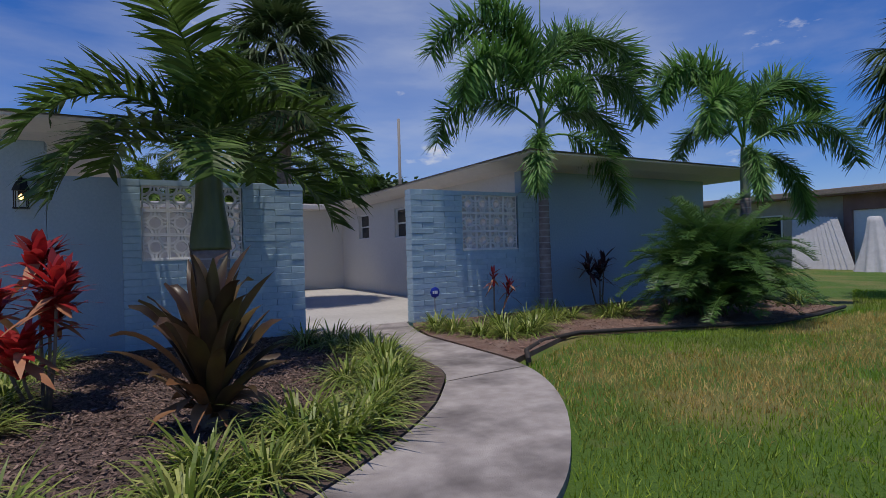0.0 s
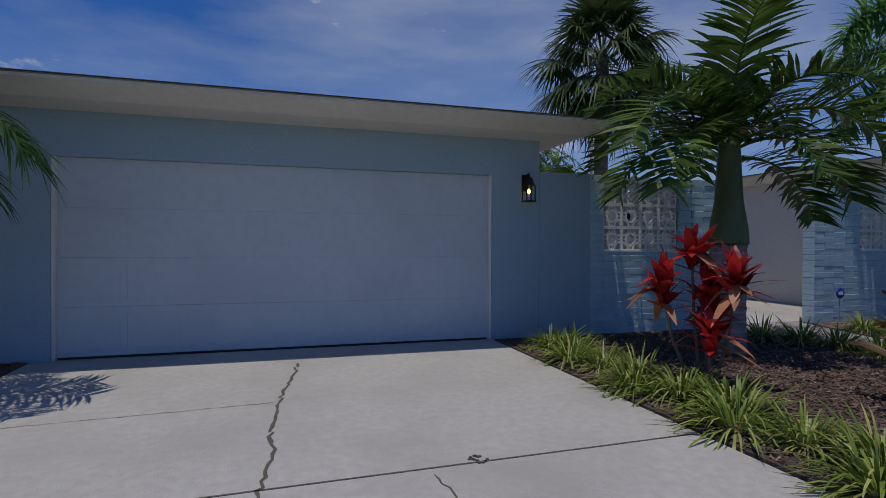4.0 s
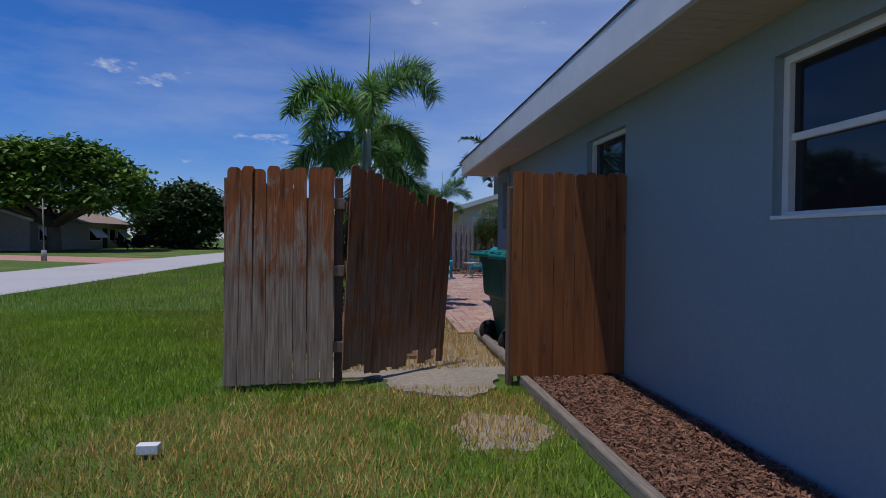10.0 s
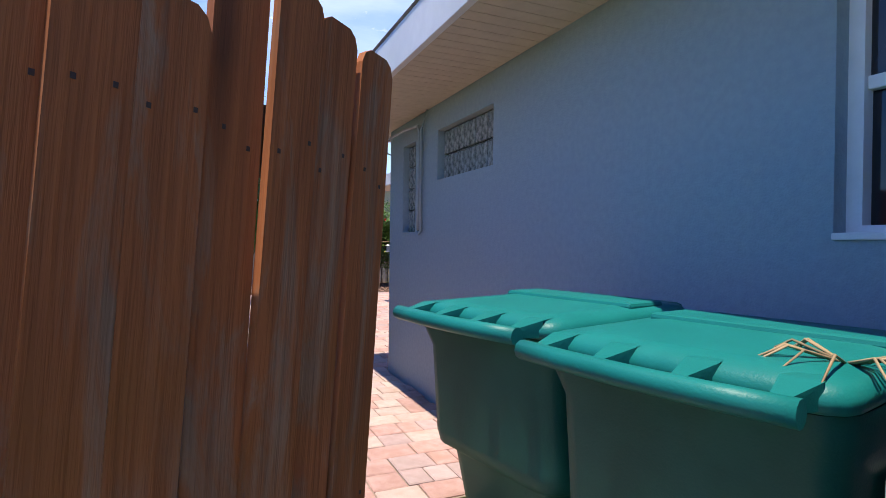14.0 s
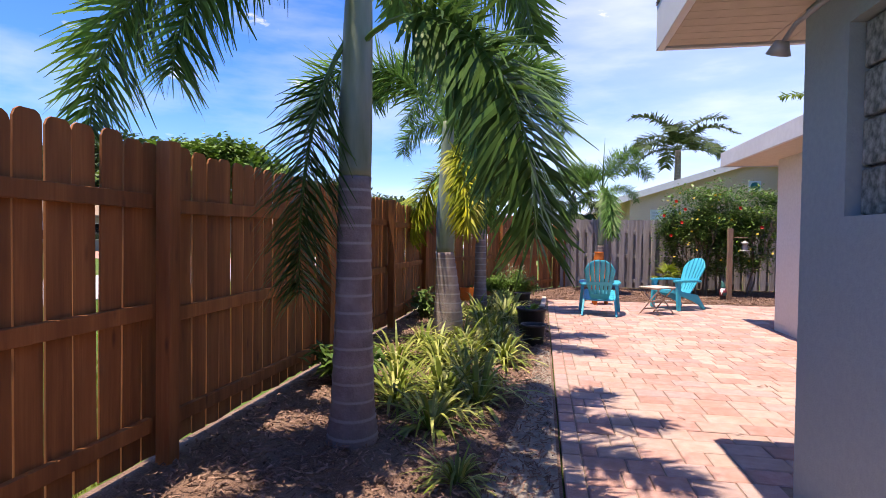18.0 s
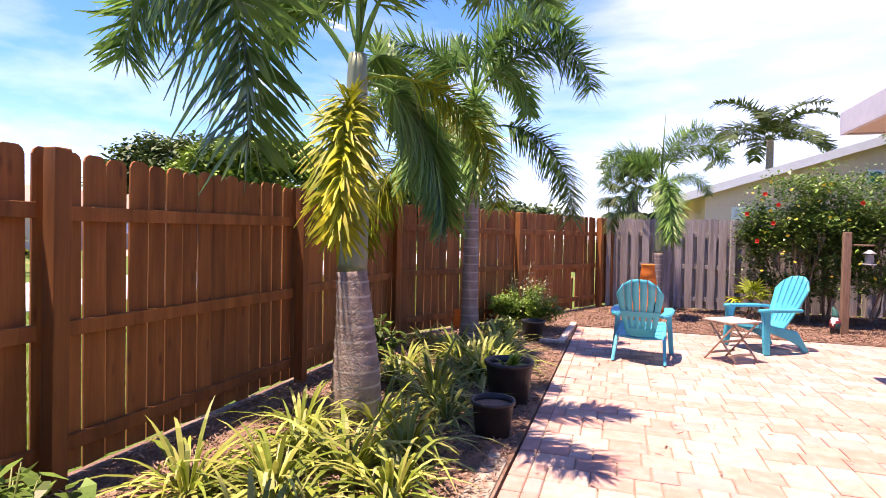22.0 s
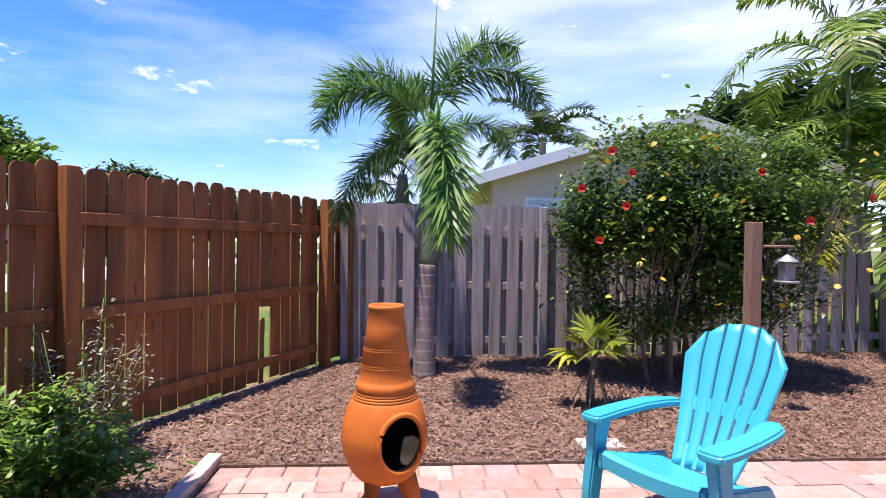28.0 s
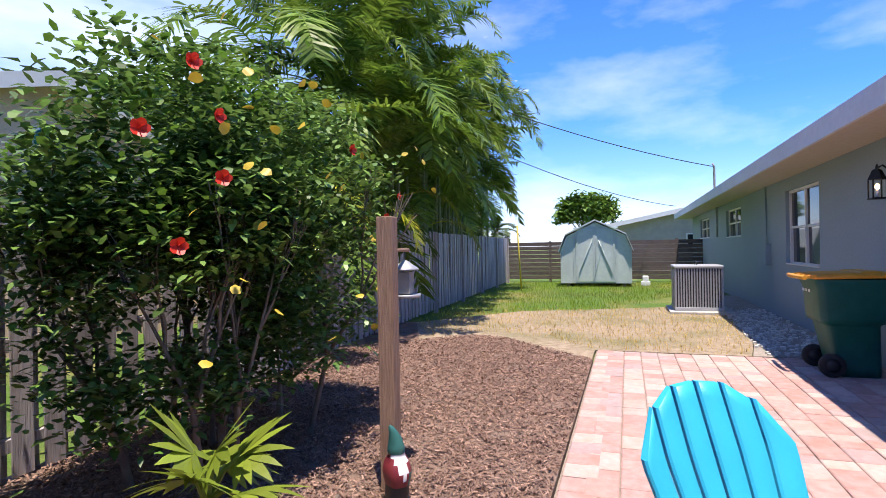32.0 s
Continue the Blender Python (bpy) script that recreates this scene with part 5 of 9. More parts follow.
def palm(name, label, at, trunk, shaft, fronds, mats=("trunk_gray", "shaft_green"), spear=None, group="garden palms", category="palm tree", rings=True):
    """trunk, shaft: lists of (height, radius, lean x, lean y); fronds: (mesh, azimuth, height, extra tilt, scale)."""
    p = thing(name, label, category, (*at, 0), 0, group)
    part("trunk", trunk_bm([(lx, ly, z) for z, r, lx, ly in trunk], [r for z, r, lx, ly in trunk], rings), M[mats[0]], p)
    lean = trunk[-1][2:]
    if shaft:
        part("crownshaft", trunk_bm([(lx, ly, z) for z, r, lx, ly in shaft], [r for z, r, lx, ly in shaft], False), M[mats[1]], p)
        lean = shaft[-1][2:]
    for me, az, z, tilt, sc in fronds:
        ob = piece("frond", me, p, Matrix.Translation((lean[0], lean[1], z)) @ Euler((radians(tilt), 0, radians(az))).to_matrix().to_4x4() @ Matrix.Scale(sc, 4))
    if spear:
        tip = spear[2:] or (0.0, 0.0)
        bm = bmesh.new()
        add_tube(bm, [(lean[0], lean[1], spear[0]), (lean[0] + 0.02 + tip[0] * 0.45, lean[1] + tip[1] * 0.45, (spear[0] + spear[1]) / 2), (lean[0] + 0.05 + tip[0], lean[1] + tip[1], spear[1])], [0.028, 0.016, 0.004], 6)
        part("spear_leaf", bm, M["frond_fox"], p)
    return p


def plume_set(mat, seed, L=1.95, leaf=0.40, w=0.026, n=74):
    """Foxtail fronds from upright to hanging."""
    spec = [(84, 100), (74, 150), (60, 150), (40, 130), (14, 100), (-4, 80)]
    return [frond_mesh("plume", L * (1.0 if e > 0 else 0.88), e, b, mat, seed + i, n, leaf, w, 0.22, "frond", 1.55, (0.0, 0.38)) for i, (e, b) in enumerate(spec)]


fox = plume_set(M["frond_fox"], 100)
# old fronds that turn down soon after leaving the shaft
hang = [frond_mesh("plume", 1.85, 55, 140, m, 120 + i, 72, 0.38, 0.028, 0.22, "frond", 0.48) for i, m in enumerate((M["frond_yellow"], M["frond_dark"], M["frond_fox"], M["frond_lime"]))]
reach = [frond_mesh("plume", 2.3, 26, 118, m, 130 + i, 78, 0.38, 0.028, 0.24, "frond", 0.8) for i, m in enumerate((M["frond_lime"], M["frond_fox"], M["frond_dark"]))]
drop = frond_mesh("plume", 1.75, 40, 132, M["frond_dark"], 136, 62, 0.38, 0.026, 0.2, "frond", 0.12)
adon = [frond_mesh("feather", 1.85, e, b, M["frond_olive"], 140 + i, 54, 0.62, 0.050, 0.12, hang_by=(0.08, 0.4)) for i, (e, b) in enumerate([(82, 95), (66, 120), (48, 118), (30, 108), (14, 85), (4, 75)])]

palm("foxtail_palm", "tall foxtail palm with a ringed grey trunk beside the fence", (-2.45, 9.98),
     [(0.0, 0.165, 0, 0), (0.25, 0.135, 0, 0), (0.9, 0.112, 0.0, 0), (1.68, 0.100, 0.0, 0.0)],
     [(1.68, 0.102, 0.0, 0.0), (2.0, 0.106, 0, 0), (2.6, 0.092, 0.01, 0), (3.25, 0.070, 0.02, 0)],
     [(fox[0], 10, 3.3, 0, 1.0), (fox[1], 330, 3.25, 0, 1.05), (fox[1], 175, 3.2, 0, 1.0), (fox[2], 95, 3.2, 0, 1.0), (fox[2], 215, 3.2, 0, 1.1), (fox[2], 275, 3.2, 0, 1.0),
      (fox[3], 240, 3.15, 0, 1.1), (fox[3], 45, 3.1, 0, 1.0), (reach[1], 205, 3.1, 0, 1.0), (drop, 205, 2.62, 0, 1.0), (reach[2], 322, 2.5, 0, 0.95), (reach[1], 60, 2.9, 0, 0.95), (hang[2], 228, 3.05, 0, 0.9)],
     spear=(3.2, 5.4))
palm("foxtail_palm", "foxtail palm with a swollen grey base and yellowing fronds", (-2.42, 13.40),
     [(0.0, 0.195, 0, 0), (0.35, 0.178, 0, 0), (0.75, 0.140, -0.02, 0), (1.12, 0.112, -0.05, 0)],
     [(1.12, 0.115, -0.05, 0), (1.5, 0.120, -0.05, 0), (2.0, 0.098, -0.04, 0), (2.75, 0.070, -0.03, 0)],
     [(fox[0], 60, 2.8, 0, 1.0), (fox[0], 290, 2.8, 0, 0.95), (fox[1], 20, 2.75, 0, 1.05), (fox[1], 150, 2.75, 0, 1.05), (fox[2], 198, 2.6, 0, 1.25), (fox[2], 330, 2.7, 0, 1.0), (fox[3], 95, 2.6, 0, 1.0),
      (hang[0], 292, 2.30, 0, 0.86), (reach[0], 22, 2.55, 0, 0.72), (reach[1], 75, 2.6, 0, 0.8), (hang[2], 70, 2.5, 0, 0.95)],
     spear=(2.7, 4.3))
palm("foxtail_palm", "slender foxtail palm hung with shaggy fronds at the fence bend", (-2.36, 16.48),
     [(0.0, 0.135, 0, 0), (0.5, 0.105, 0, 0), (1.4, 0.092, 0.0, 0), (2.1, 0.088, -0.01, 0)],
     [(2.1, 0.090, -0.01, 0), (2.5, 0.088, -0.01, 0), (3.2, 0.064, 0.0, 0)],
     [(fox[0], 20, 3.25, 0, 0.95), (fox[1], 345, 3.2, 0, 1.0), (fox[1], 130, 3.2, 0, 1.0), (fox[2], 210, 3.15, 0, 1.0), (fox[2], 70, 3.15, 0, 1.0), (fox[2], 352, 3.05, 0, 1.05),
      (fox[3], 188, 3.05, 0, 0.95), (hang[2], 285, 3.05, 0, 1.08), (hang[2], 245, 2.95, 0, 0.95), (reach[2], 348, 2.74, 0, 0.88), (hang[3], 222, 2.5, 0, 1.22), (hang[0], 262, 2.8, 0, 0.8)],
     spear=(3.1, 4.7))
palm("foxtail_palm", "young foxtail palm before the grey fence corner", (0.16, 20.82),
     [(0.0, 0.120, 0, 0), (0.5, 0.095, 0.0, 0), (1.15, 0.085, 0.02, 0)],
     [(1.15, 0.088, 0.02, 0), (1.6, 0.082, 0.03, 0), (2.45, 0.055, 0.03, 0)],
     [(fox[0], 20, 2.5, 0, 0.85), (fox[1], 5, 2.5, 0, 0.85), (fox[1], 168, 2.45, 0, 0.85), (fox[2], 195, 2.4, 0, 0.78), (fox[3], 345, 2.38, 0, 0.55), (fox[1], 110, 2.45, 0, 0.8),
      (hang[2], 188, 2.35, 0, 0.75), (hang[2], 275, 2.48, 0, 1.0)],
     spear=(2.42, 3.85))
palm("foxtail_palm", "foxtail palm with a slim trunk against the blue house wall", (13.46, -0.42),
     [(0.0, 0.125, 0, 0), (0.6, 0.105, 0, 0), (2.2, 0.085, 0, 0)], [(2.2, 0.088, 0, 0), (2.6, 0.082, 0, 0), (3.65, 0.058, 0, 0)],
     [(fox[0], 10, 3.7, 0, 1.3), (fox[1], 172, 3.75, 0, 1.55), (fox[1], 100, 3.7, 0, 1.4), (fox[1], 350, 3.75, 0, 1.6), (fox[0], 190, 3.7, 0, 1.2), (fox[2], 195, 3.4, 0, 1.45), (fox[2], 345, 3.4, 0, 1.5), (fox[3], 5, 3.3, 0, 1.4), (hang[2], 325, 3.1, 0, 1.15), (hang[2], 225, 3.1, 0, 0.95), (fox[3], 168, 3.3, 0, 1.3), (fox[2], 265, 3.35, 0, 0.9)],
     spear=(3.3, 6.1))
palm("foxtail_palm", "foxtail palm rising behind the clipped palm bush", (17.1, -1.9),
     [(0.0, 0.125, 0, 0), (0.8, 0.100, 0, 0), (2.0, 0.085, 0, 0)], [(2.0, 0.088, 0, 0), (2.4, 0.080, 0, 0), (2.95, 0.060, 0, 0)],
     [(fox[0], 120, 3.05, 0, 1.3), (fox[1], 172, 3.1, 0, 1.5), (fox[1], 350, 3.1, 0, 1.5), (fox[1], 20, 2.95, 0, 1.4), (fox[2], 195, 2.95, 0, 1.3), (fox[3], 320, 2.9, 0, 1.25), (fox[2], 90, 2.9, 0, 1.0), (hang[2], 225, 2.85, 0, 0.85), (reach[1], 345, 2.8, 0, 0.95)],
     spear=(2.9, 4.75))
palm("christmas_palm", "stout christmas palm with dark arching fronds in the front bed", (7.82, -1.52),
     [(0.0, 0.205, 0, 0), (0.4, 0.185, 0, 0), (1.25, 0.190, 0, 0)], [(1.25, 0.215, 0, 0), (1.40, 0.208, 0, 0), (1.75, 0.150, 0, 0), (2.50, 0.110, 0, 0)],
     [(adon[0], 100, 2.45, 0, 1.0), (adon[0], 240, 2.45, 0, 1.05), (adon[1], 160, 2.4, 0, 1.05), (adon[1], 20, 2.4, 0, 1.05), (adon[1], 290, 2.4, 0, 0.95), (adon[2], 195, 2.38, 0, 1.1), (adon[2], 335, 2.38, 0, 1.1),
      (adon[3], 205, 2.3, 0, 1.0), (adon[3], 350, 2.3, 0, 1.05), (adon[3], 178, 2.25, 0, 0.95), (adon[4], 5, 2.2, 0, 0.95), (adon[2], 60, 2.35, 0, 1.0), (adon[2], 130, 2.35, 0, 1.0), (adon[1], 75, 2.4, 0, 1.0), (adon[3], 265, 2.3, 0, 0.8)],
     mats=("trunk_gray", "shaft_olive"), spear=(2.4, 4.02, 0.40, -0.25))
adon_small = [frond_mesh("feather", 1.55, e, b, M["frond_christmas"], 150 + i, 42, 0.56, 0.034, 0.14, hang_by=(0.45, 1.15)) for i, (e, b) in enumerate([(84, 125), (74, 150), (60, 152), (44, 140), (28, 122)])]
small = palm("christmas_palm", "small christmas palm with drooping fronds at the drive corner", (-0.03, -1.55),
     [(0.0, 0.092, 0, 0), (0.3, 0.072, 0, 0), (1.02, 0.066, 0.0, 0)], [(1.02, 0.070, 0, 0), (1.2, 0.064, 0, 0), (1.72, 0.042, 0.01, 0)],
     [(adon_small[0], 70, 1.76, 0, 0.95), (adon_small[0], 250, 1.76, 0, 0.95), (adon_small[1], 165, 1.74, 0, 1.0), (adon_small[1], 350, 1.74, 0, 1.0), (adon_small[1], 290, 1.74, 0, 0.9), (adon_small[2], 195, 1.72, 0, 1.0), (adon_small[1], 15, 1.74, 0, 0.95),
      (adon_small[3], 140, 1.70, 0, 0.95), (adon_small[2], 320, 1.7, 0, 0.95), (adon_small[1], 110, 1.72, 0, 1.0), (adon_small[2], 45, 1.70, 0, 0.75), (adon_small[3], 215, 1.68, 0, 0.85), (adon_small[2], 265, 1.7, 0, 0.8)],
     mats=("trunk_brown", "shaft_olive"), rings=False)
spray = Leaves()
rs = random.Random(61)
for sx, sy, n_twig in ((1.0, -0.35, 16), (0.7, 0.5, 9), (-0.9, -0.3, 10)):
    root = Vector((0.06 * sx, 0.06 * sy, 1.06))
    knee = root + Vector((0.13 * sx, 0.13 * sy, 0.02))
    spray.tube([root, knee], 0.010, 0.007, 5)
    for k in range(n_twig):
        end = knee + Vector((sx * rs.uniform(0.0, 0.16), sy * 0.14 + rs.uniform(-0.10, 0.10), rs.uniform(-0.24, 0.08)))
        spray.tube([knee, knee.lerp(end, 0.5) + Vector((0, 0, 0.03)), end], 0.004, 0.002, 3)
        for q in range(9):
            c = knee.lerp(end, rs.uniform(0.3, 1.0)) + Vector((rs.uniform(-0.012, 0.012), rs.uniform(-0.012, 0.012), rs.uniform(-0.01, 0.02)))
            spray.blade(c, (rs.uniform(-1, 1), rs.uniform(-1, 1), rs.uniform(-0.6, 0.6)), 0.020, 0.014, segs=2, tip=0.5)
ob = new("flower_spray", spray.mesh("flower_spray", M["leaf_lime"]))
ob.parent = small

fan = [fan_leaf_mesh(1.0, 1.0, e, M["frond_fan"], 160 + i, 38, d) for i, (e, d) in enumerate([(80, 0.25), (55, 0.4), (30, 0.55), (5, 0.7), (-25, 0.8), (-50, 0.8)])]
fan_dry = fan_leaf_mesh(0.9, 1.0, -62, M["frond_dry"], 170, 20, 0.7)


def cabbage_palm(label, at, height, scale=1.0, n=34, r=0.17):
    fr = []
    q = random.Random(int(at[0] * 10 + at[1] * 7))
    for i in range(n):
        k = min(5, int(i / n * 6))
        fr.append((fan[k], (i * 137.5) % 360, height + 0.35 - 0.07 * k, q.uniform(-10, 10), scale * q.uniform(0.85, 1.1)))
    for i in range(6):
        fr.append((fan_dry, i * 60 + 20, height + 0.1, 0, scale * q.uniform(0.8, 1.0)))
    return palm("cabbage_palm", label, at, [(0.0, r * 1.3, 0, 0), (0.6, r, 0, 0), (height, r * 0.9, 0.05, 0), (height + 0.4, r * 0.6, 0.05, 0)], None, fr, mats=("trunk_bark", "trunk_bark"), rings=False)


cabbage_palm("tall cabbage palm with a shaggy round crown over the courtyard", (10.1, 4.6), 5.3, 1.0, 56)
cabbage_palm("cabbage palm with a dense crown on the neighbouring lawn", (20.5, -3.8), 4.3, 0.9, 44)
cabbage_palm("cabbage palm rising behind the grey fence", (-0.2, 27.5), 2.5, 0.75)

# ---- bedding plants ----
def clump_mesh(name, n, length, width, mat, seed, spread=0.10, lean=(15, 75), droop=(0.3, 0.9), segs=4, tip=0.03):
    r = random.Random(seed)
    L = Leaves()
    for i in range(n):
        az = r.uniform(0, 2 * math.pi)
        el = radians(90 - r.uniform(*lean))
        rad = spread * math.sqrt(r.random())
        d = Vector((math.cos(az) * math.cos(el), math.sin(az) * math.cos(el), math.sin(el)))
        L.blade((rad * math.cos(az), rad * math.sin(az), 0), d, length * r.uniform(0.6, 1.1), width * r.uniform(0.7, 1.2), droop=r.uniform(*droop), segs=segs, tip=tip)
    return L.mesh(name, mat)


lirio = [clump_mesh("foliage", 120, 0.56, 0.018, M["liriope"], 200 + i, 0.10) for i in range(3)]
lirio_pale = [clump_mesh("pale_foliage", 46, 0.55, 0.017, M["liriope_pale"], 210 + i, 0.09) for i in range(2)]
flax = [clump_mesh("foliage", 44, 0.72, 0.031, M["liriope"], 220 + i, 0.06, (14, 76), (0.35, 1.1), 5) for i in range(3)]
flax_pale = [clump_mesh("pale_foliage", 30, 0.72, 0.027, M["liriope_pale"], 230 + i, 0.05, (14, 76), (0.35, 1.1), 5) for i in range(2)]


def tuft(name, label, x, y, scale, main, pale, group, z=0.01):
    t = thing(name, label, "grass clump", (x, y, z), rng.uniform(0, 360), group)
    tagged(piece("foliage", rng.choice(main), t, Matrix.Scale(scale, 4)), kind="stuff")
    tagged(piece("pale_foliage", rng.choice(pale), t, pose(0, 0, 0, 0, 0, rng.uniform(0, 360)) @ Matrix.Scale(scale * 1.02, 4)), kind="stuff")
    return t


LABEL_LIRIO = "clump of striped green lilyturf spilling over the bed edge"
drive_row = [(5.98 + 0.18 * math.sin(k * 2.1), -0.75 - 0.36 * k) for k in range(11)] + [(6.2, -0.7), (5.75, -4.6), (5.85, -5.0)]
path_row = [(6.0, -5.5), (6.45, -5.6), (6.85, -5.4), (7.25, -5.2), (7.65, -5.0), (7.95, -4.72), (8.2, -4.6), (8.5, -4.3), (8.72, -4.0), (8.92, -3.65), (9.12, -3.35), (9.22, -2.95), (9.35, -2.55), (9.38, -2.15), (9.35, -1.65), (9.25, -1.25), (9.0, -0.9), (7.4, -4.75), (6.5, -5.1), (8.75, -3.2), (8.0, -4.3)]
wall_row = [(11.1, -1.2), (11.2, -1.7), (11.35, -2.1), (11.7, -1.5), (11.75, -2.05), (12.1, -1.75), (12.4, -1.2), (12.85, -1.35), (13.0, -0.95), (13.3, -1.2), (13.9, -1.5), (14.2, -1.45), (15.0, -1.75), (15.25, -1.9), (17.7, -2.5), (18.0, -2.3), (11.0, -0.8)]
for x, y in drive_row + path_row + wall_row:
    tuft("lilyturf", LABEL_LIRIO, x, y, rng.uniform(0.85, 1.2), lirio, lirio_pale, "lilyturf clumps")
for x, y, s in [(-2.0, 10.3, 0.9), (-1.75, 10.9, 1.1), (-1.9, 11.5, 1.05), (-2.1, 11.9, 0.8), (-1.65, 12.3, 1.0), (-1.8, 12.9, 1.1), (-2.4, 12.6, 0.9), (-2.2, 13.3, 1.0), (-1.75, 13.6, 0.9), (-1.85, 14.9, 1.1), (-2.15, 15.4, 1.15), (-1.7, 15.6, 0.9), (-2.4, 15.9, 1.0), (-1.9, 16.4, 1.0), (-2.6, 14.9, 0.9), (-2.5, 11.2, 0.8), (-1.7, 9.5, 0.6), (-2.9, 16.2, 0.8), (-2.2, 17.0, 0.8), (-1.75, 14.9, 1.2), (-2.1, 14.3, 1.2), (-1.95, 13.9, 1.0), (-2.5, 14.4, 1.0), (-1.75, 15.3, 1.2), (-2.0, 12.5, 1.2), (-2.3, 12.2, 1.1), (-2.7, 12.0, 1.0), (-2.05, 11.0, 1.2), (-2.4, 10.8, 1.0), (-2.65, 13.0, 0.9), (-1.85, 15.9, 1.1)]:
    tuft("flax_lily", "loose clump of variegated flax lily in the mulch", x, y, s, flax, flax_pale, "flax lily clumps")

# big dark bromeliad in the front bed
br = thing("bromeliad", "large dark burgundy bromeliad with scorched leaf tips", "bromeliad", (7.52, -3.88, 0.0))
rb = random.Random(5)


def strap_leaf(name, mat, length, width, start, end, twist, curl):
    """A broad channelled leaf that leaves its stalk at one slope (degrees) and ends at another, with a curling tip."""
    v, f = [], []
    n = 11
    p = Vector((0.0, 0.0, 0.0))
    for k in range(n + 1):
        t = k / n
        el = radians(start + (end - start) * t ** 1.3 - curl * max(0.0, t - 0.72) ** 2 * 13)
        d = Vector((math.cos(el), 0, math.sin(el)))
        nrm = Vector((-math.sin(el), 0, math.cos(el)))
        roll = radians(twist * t)
        side = Vector((0, 1, 0)) * math.cos(roll) + nrm * math.sin(roll)
        face = nrm * math.cos(roll) - Vector((0, 1, 0)) * math.sin(roll)
        w = width * 0.5 * (0.55 + 0.45 * min(1.0, t / 0.5)) * (1.0 if t < 0.66 else max(0.10, 1.0 - ((t - 0.66) / 0.34) ** 1.8))
        wave = 0.006 * math.sin(9 * t + twist)
        v += [p - side * w + face * (0.42 * w + wave), p, p + side * w + face * (0.42 * w - wave)]
        p = p + d * (length / n)
    for k in range(n):
        a = 3 * k
        f += [(a, a + 1, a + 4, a + 3), (a + 1, a + 2, a + 5, a + 4)]
    me = bpy.data.meshes.new(name)
    me.from_pydata([tuple(q) for q in v], [], f)
    me.polygons.foreach_set("use_smooth", [True] * len(f))
    me.materials.append(mat)
    return me


for i in range(46):
    low = i / 45
    me = strap_leaf("leaf", M["brom_tip"] if i in (30, 41) else M["bromeliad"], rb.uniform(0.58, 0.84) * (1.08 - 0.12 * low), rb.uniform(0.095, 0.14), 88 - 38 * low + rb.uniform(-7, 7), 72 - 66 * low + rb.uniform(-20, 16), rb.uniform(-55, 55), rb.choice((0, 0, 30, 60, 110)))
    az = (i * 137.5) % 360
    piece("leaf", me, br, pose(0.05 * math.cos(radians(az)), 0.05 * math.sin(radians(az)), 0.45 - 0.42 * low ** 0.8 + rb.uniform(-0.02, 0.04), 0, 0, az))
for i in range(13):
    az = (i * 83.0) % 360
    me = strap_leaf("dead_leaf", M["brom_tip"], rb.uniform(0.26, 0.42), rb.uniform(0.05, 0.085), 25, rb.uniform(-75, -35), rb.uniform(-70, 70), 0)
    piece("dead_leaf", me, br, pose(0.06 * math.cos(radians(az)), 0.06 * math.sin(radians(az)), rb.uniform(0.10, 0.22), 0, 0, az))
bm = bmesh.new()
add_lathe(bm, [(0.015, 0.42), (0.05, 0.32), (0.07, 0.12), (0.085, -0.01)], 12)
part("stump", bm, M["trunk_bark"], br)


def cordyline(label, x, y, canes, mat, group, leaf_len=0.34, leaf_w=0.065, n=26):
    c = thing("ti_plant", label, "ti plant", (x, y, 0.0), 0, group)
    for k, (dx, dy, h) in enumerate(canes):
        bm = bmesh.new()
        add_tube(bm, [(dx * 0.3, dy * 0.3, 0), (dx * 0.8, dy * 0.8, h * 0.5), (dx, dy, h)], [0.016, 0.013, 0.011], 6)
        part("cane", bm, M["twig"], c)
        r = random.Random(x * 31 + y * 17 + k)
        for m_, cnt, e0, e1 in ((mat, n, 10, 85), (M["red_old"] if mat is M["red_leaf"] else mat, 6, -35, 5)):
            L = Leaves()
            for i in range(cnt):
                az, el = r.uniform(0, 6.283), radians(r.uniform(e0, e1))
                d = Vector((math.cos(az) * math.cos(el), math.sin(az) * math.cos(el), math.sin(el)))
                L.blade((dx, dy, h + r.uniform(-0.22, 0.03)), d, leaf_len * r.uniform(0.7, 1.15), leaf_w * r.uniform(0.75, 1.15), droop=r.uniform(0.05, 0.4), segs=4, fold=0.3, tip=0.04)
            ob = new("leaf_tuft", L.mesh("leaf_tuft", m_))
            ob.parent = c


cordyline("red ti plant with scarlet leaf tufts on bare canes", 6.45, -2.66, [(-0.03, 0.13, 1.22), (0.12, -0.22, 1.0), (-0.34, 0.12, 0.90), (-0.12, -0.20, 0.52), (0.05, 0.02, 0.80)], M["red_leaf"], "ti plants", 0.37, 0.096, 46)
cordyline("small red ti plant before the brick wall", 12.1, -0.75, [(0, 0, 0.75), (0.32, 0.05, 0.62)], M["red_leaf"], "ti plants", 0.26, 0.045, 18)
cordyline("dark purple ti plant at the blue wall", 14.65, -0.55, [(0, 0, 0.72), (0.22, 0.1, 0.9), (-0.22, 0.05, 0.85)], M["purple_leaf"], "ti plants", 0.42, 0.06, 26)
cordyline("faded red ti plant low in the mulch", 15.9, -1.0, [(0, 0, 0.25)], M["red_old"], "ti plants", 0.22, 0.04, 14)

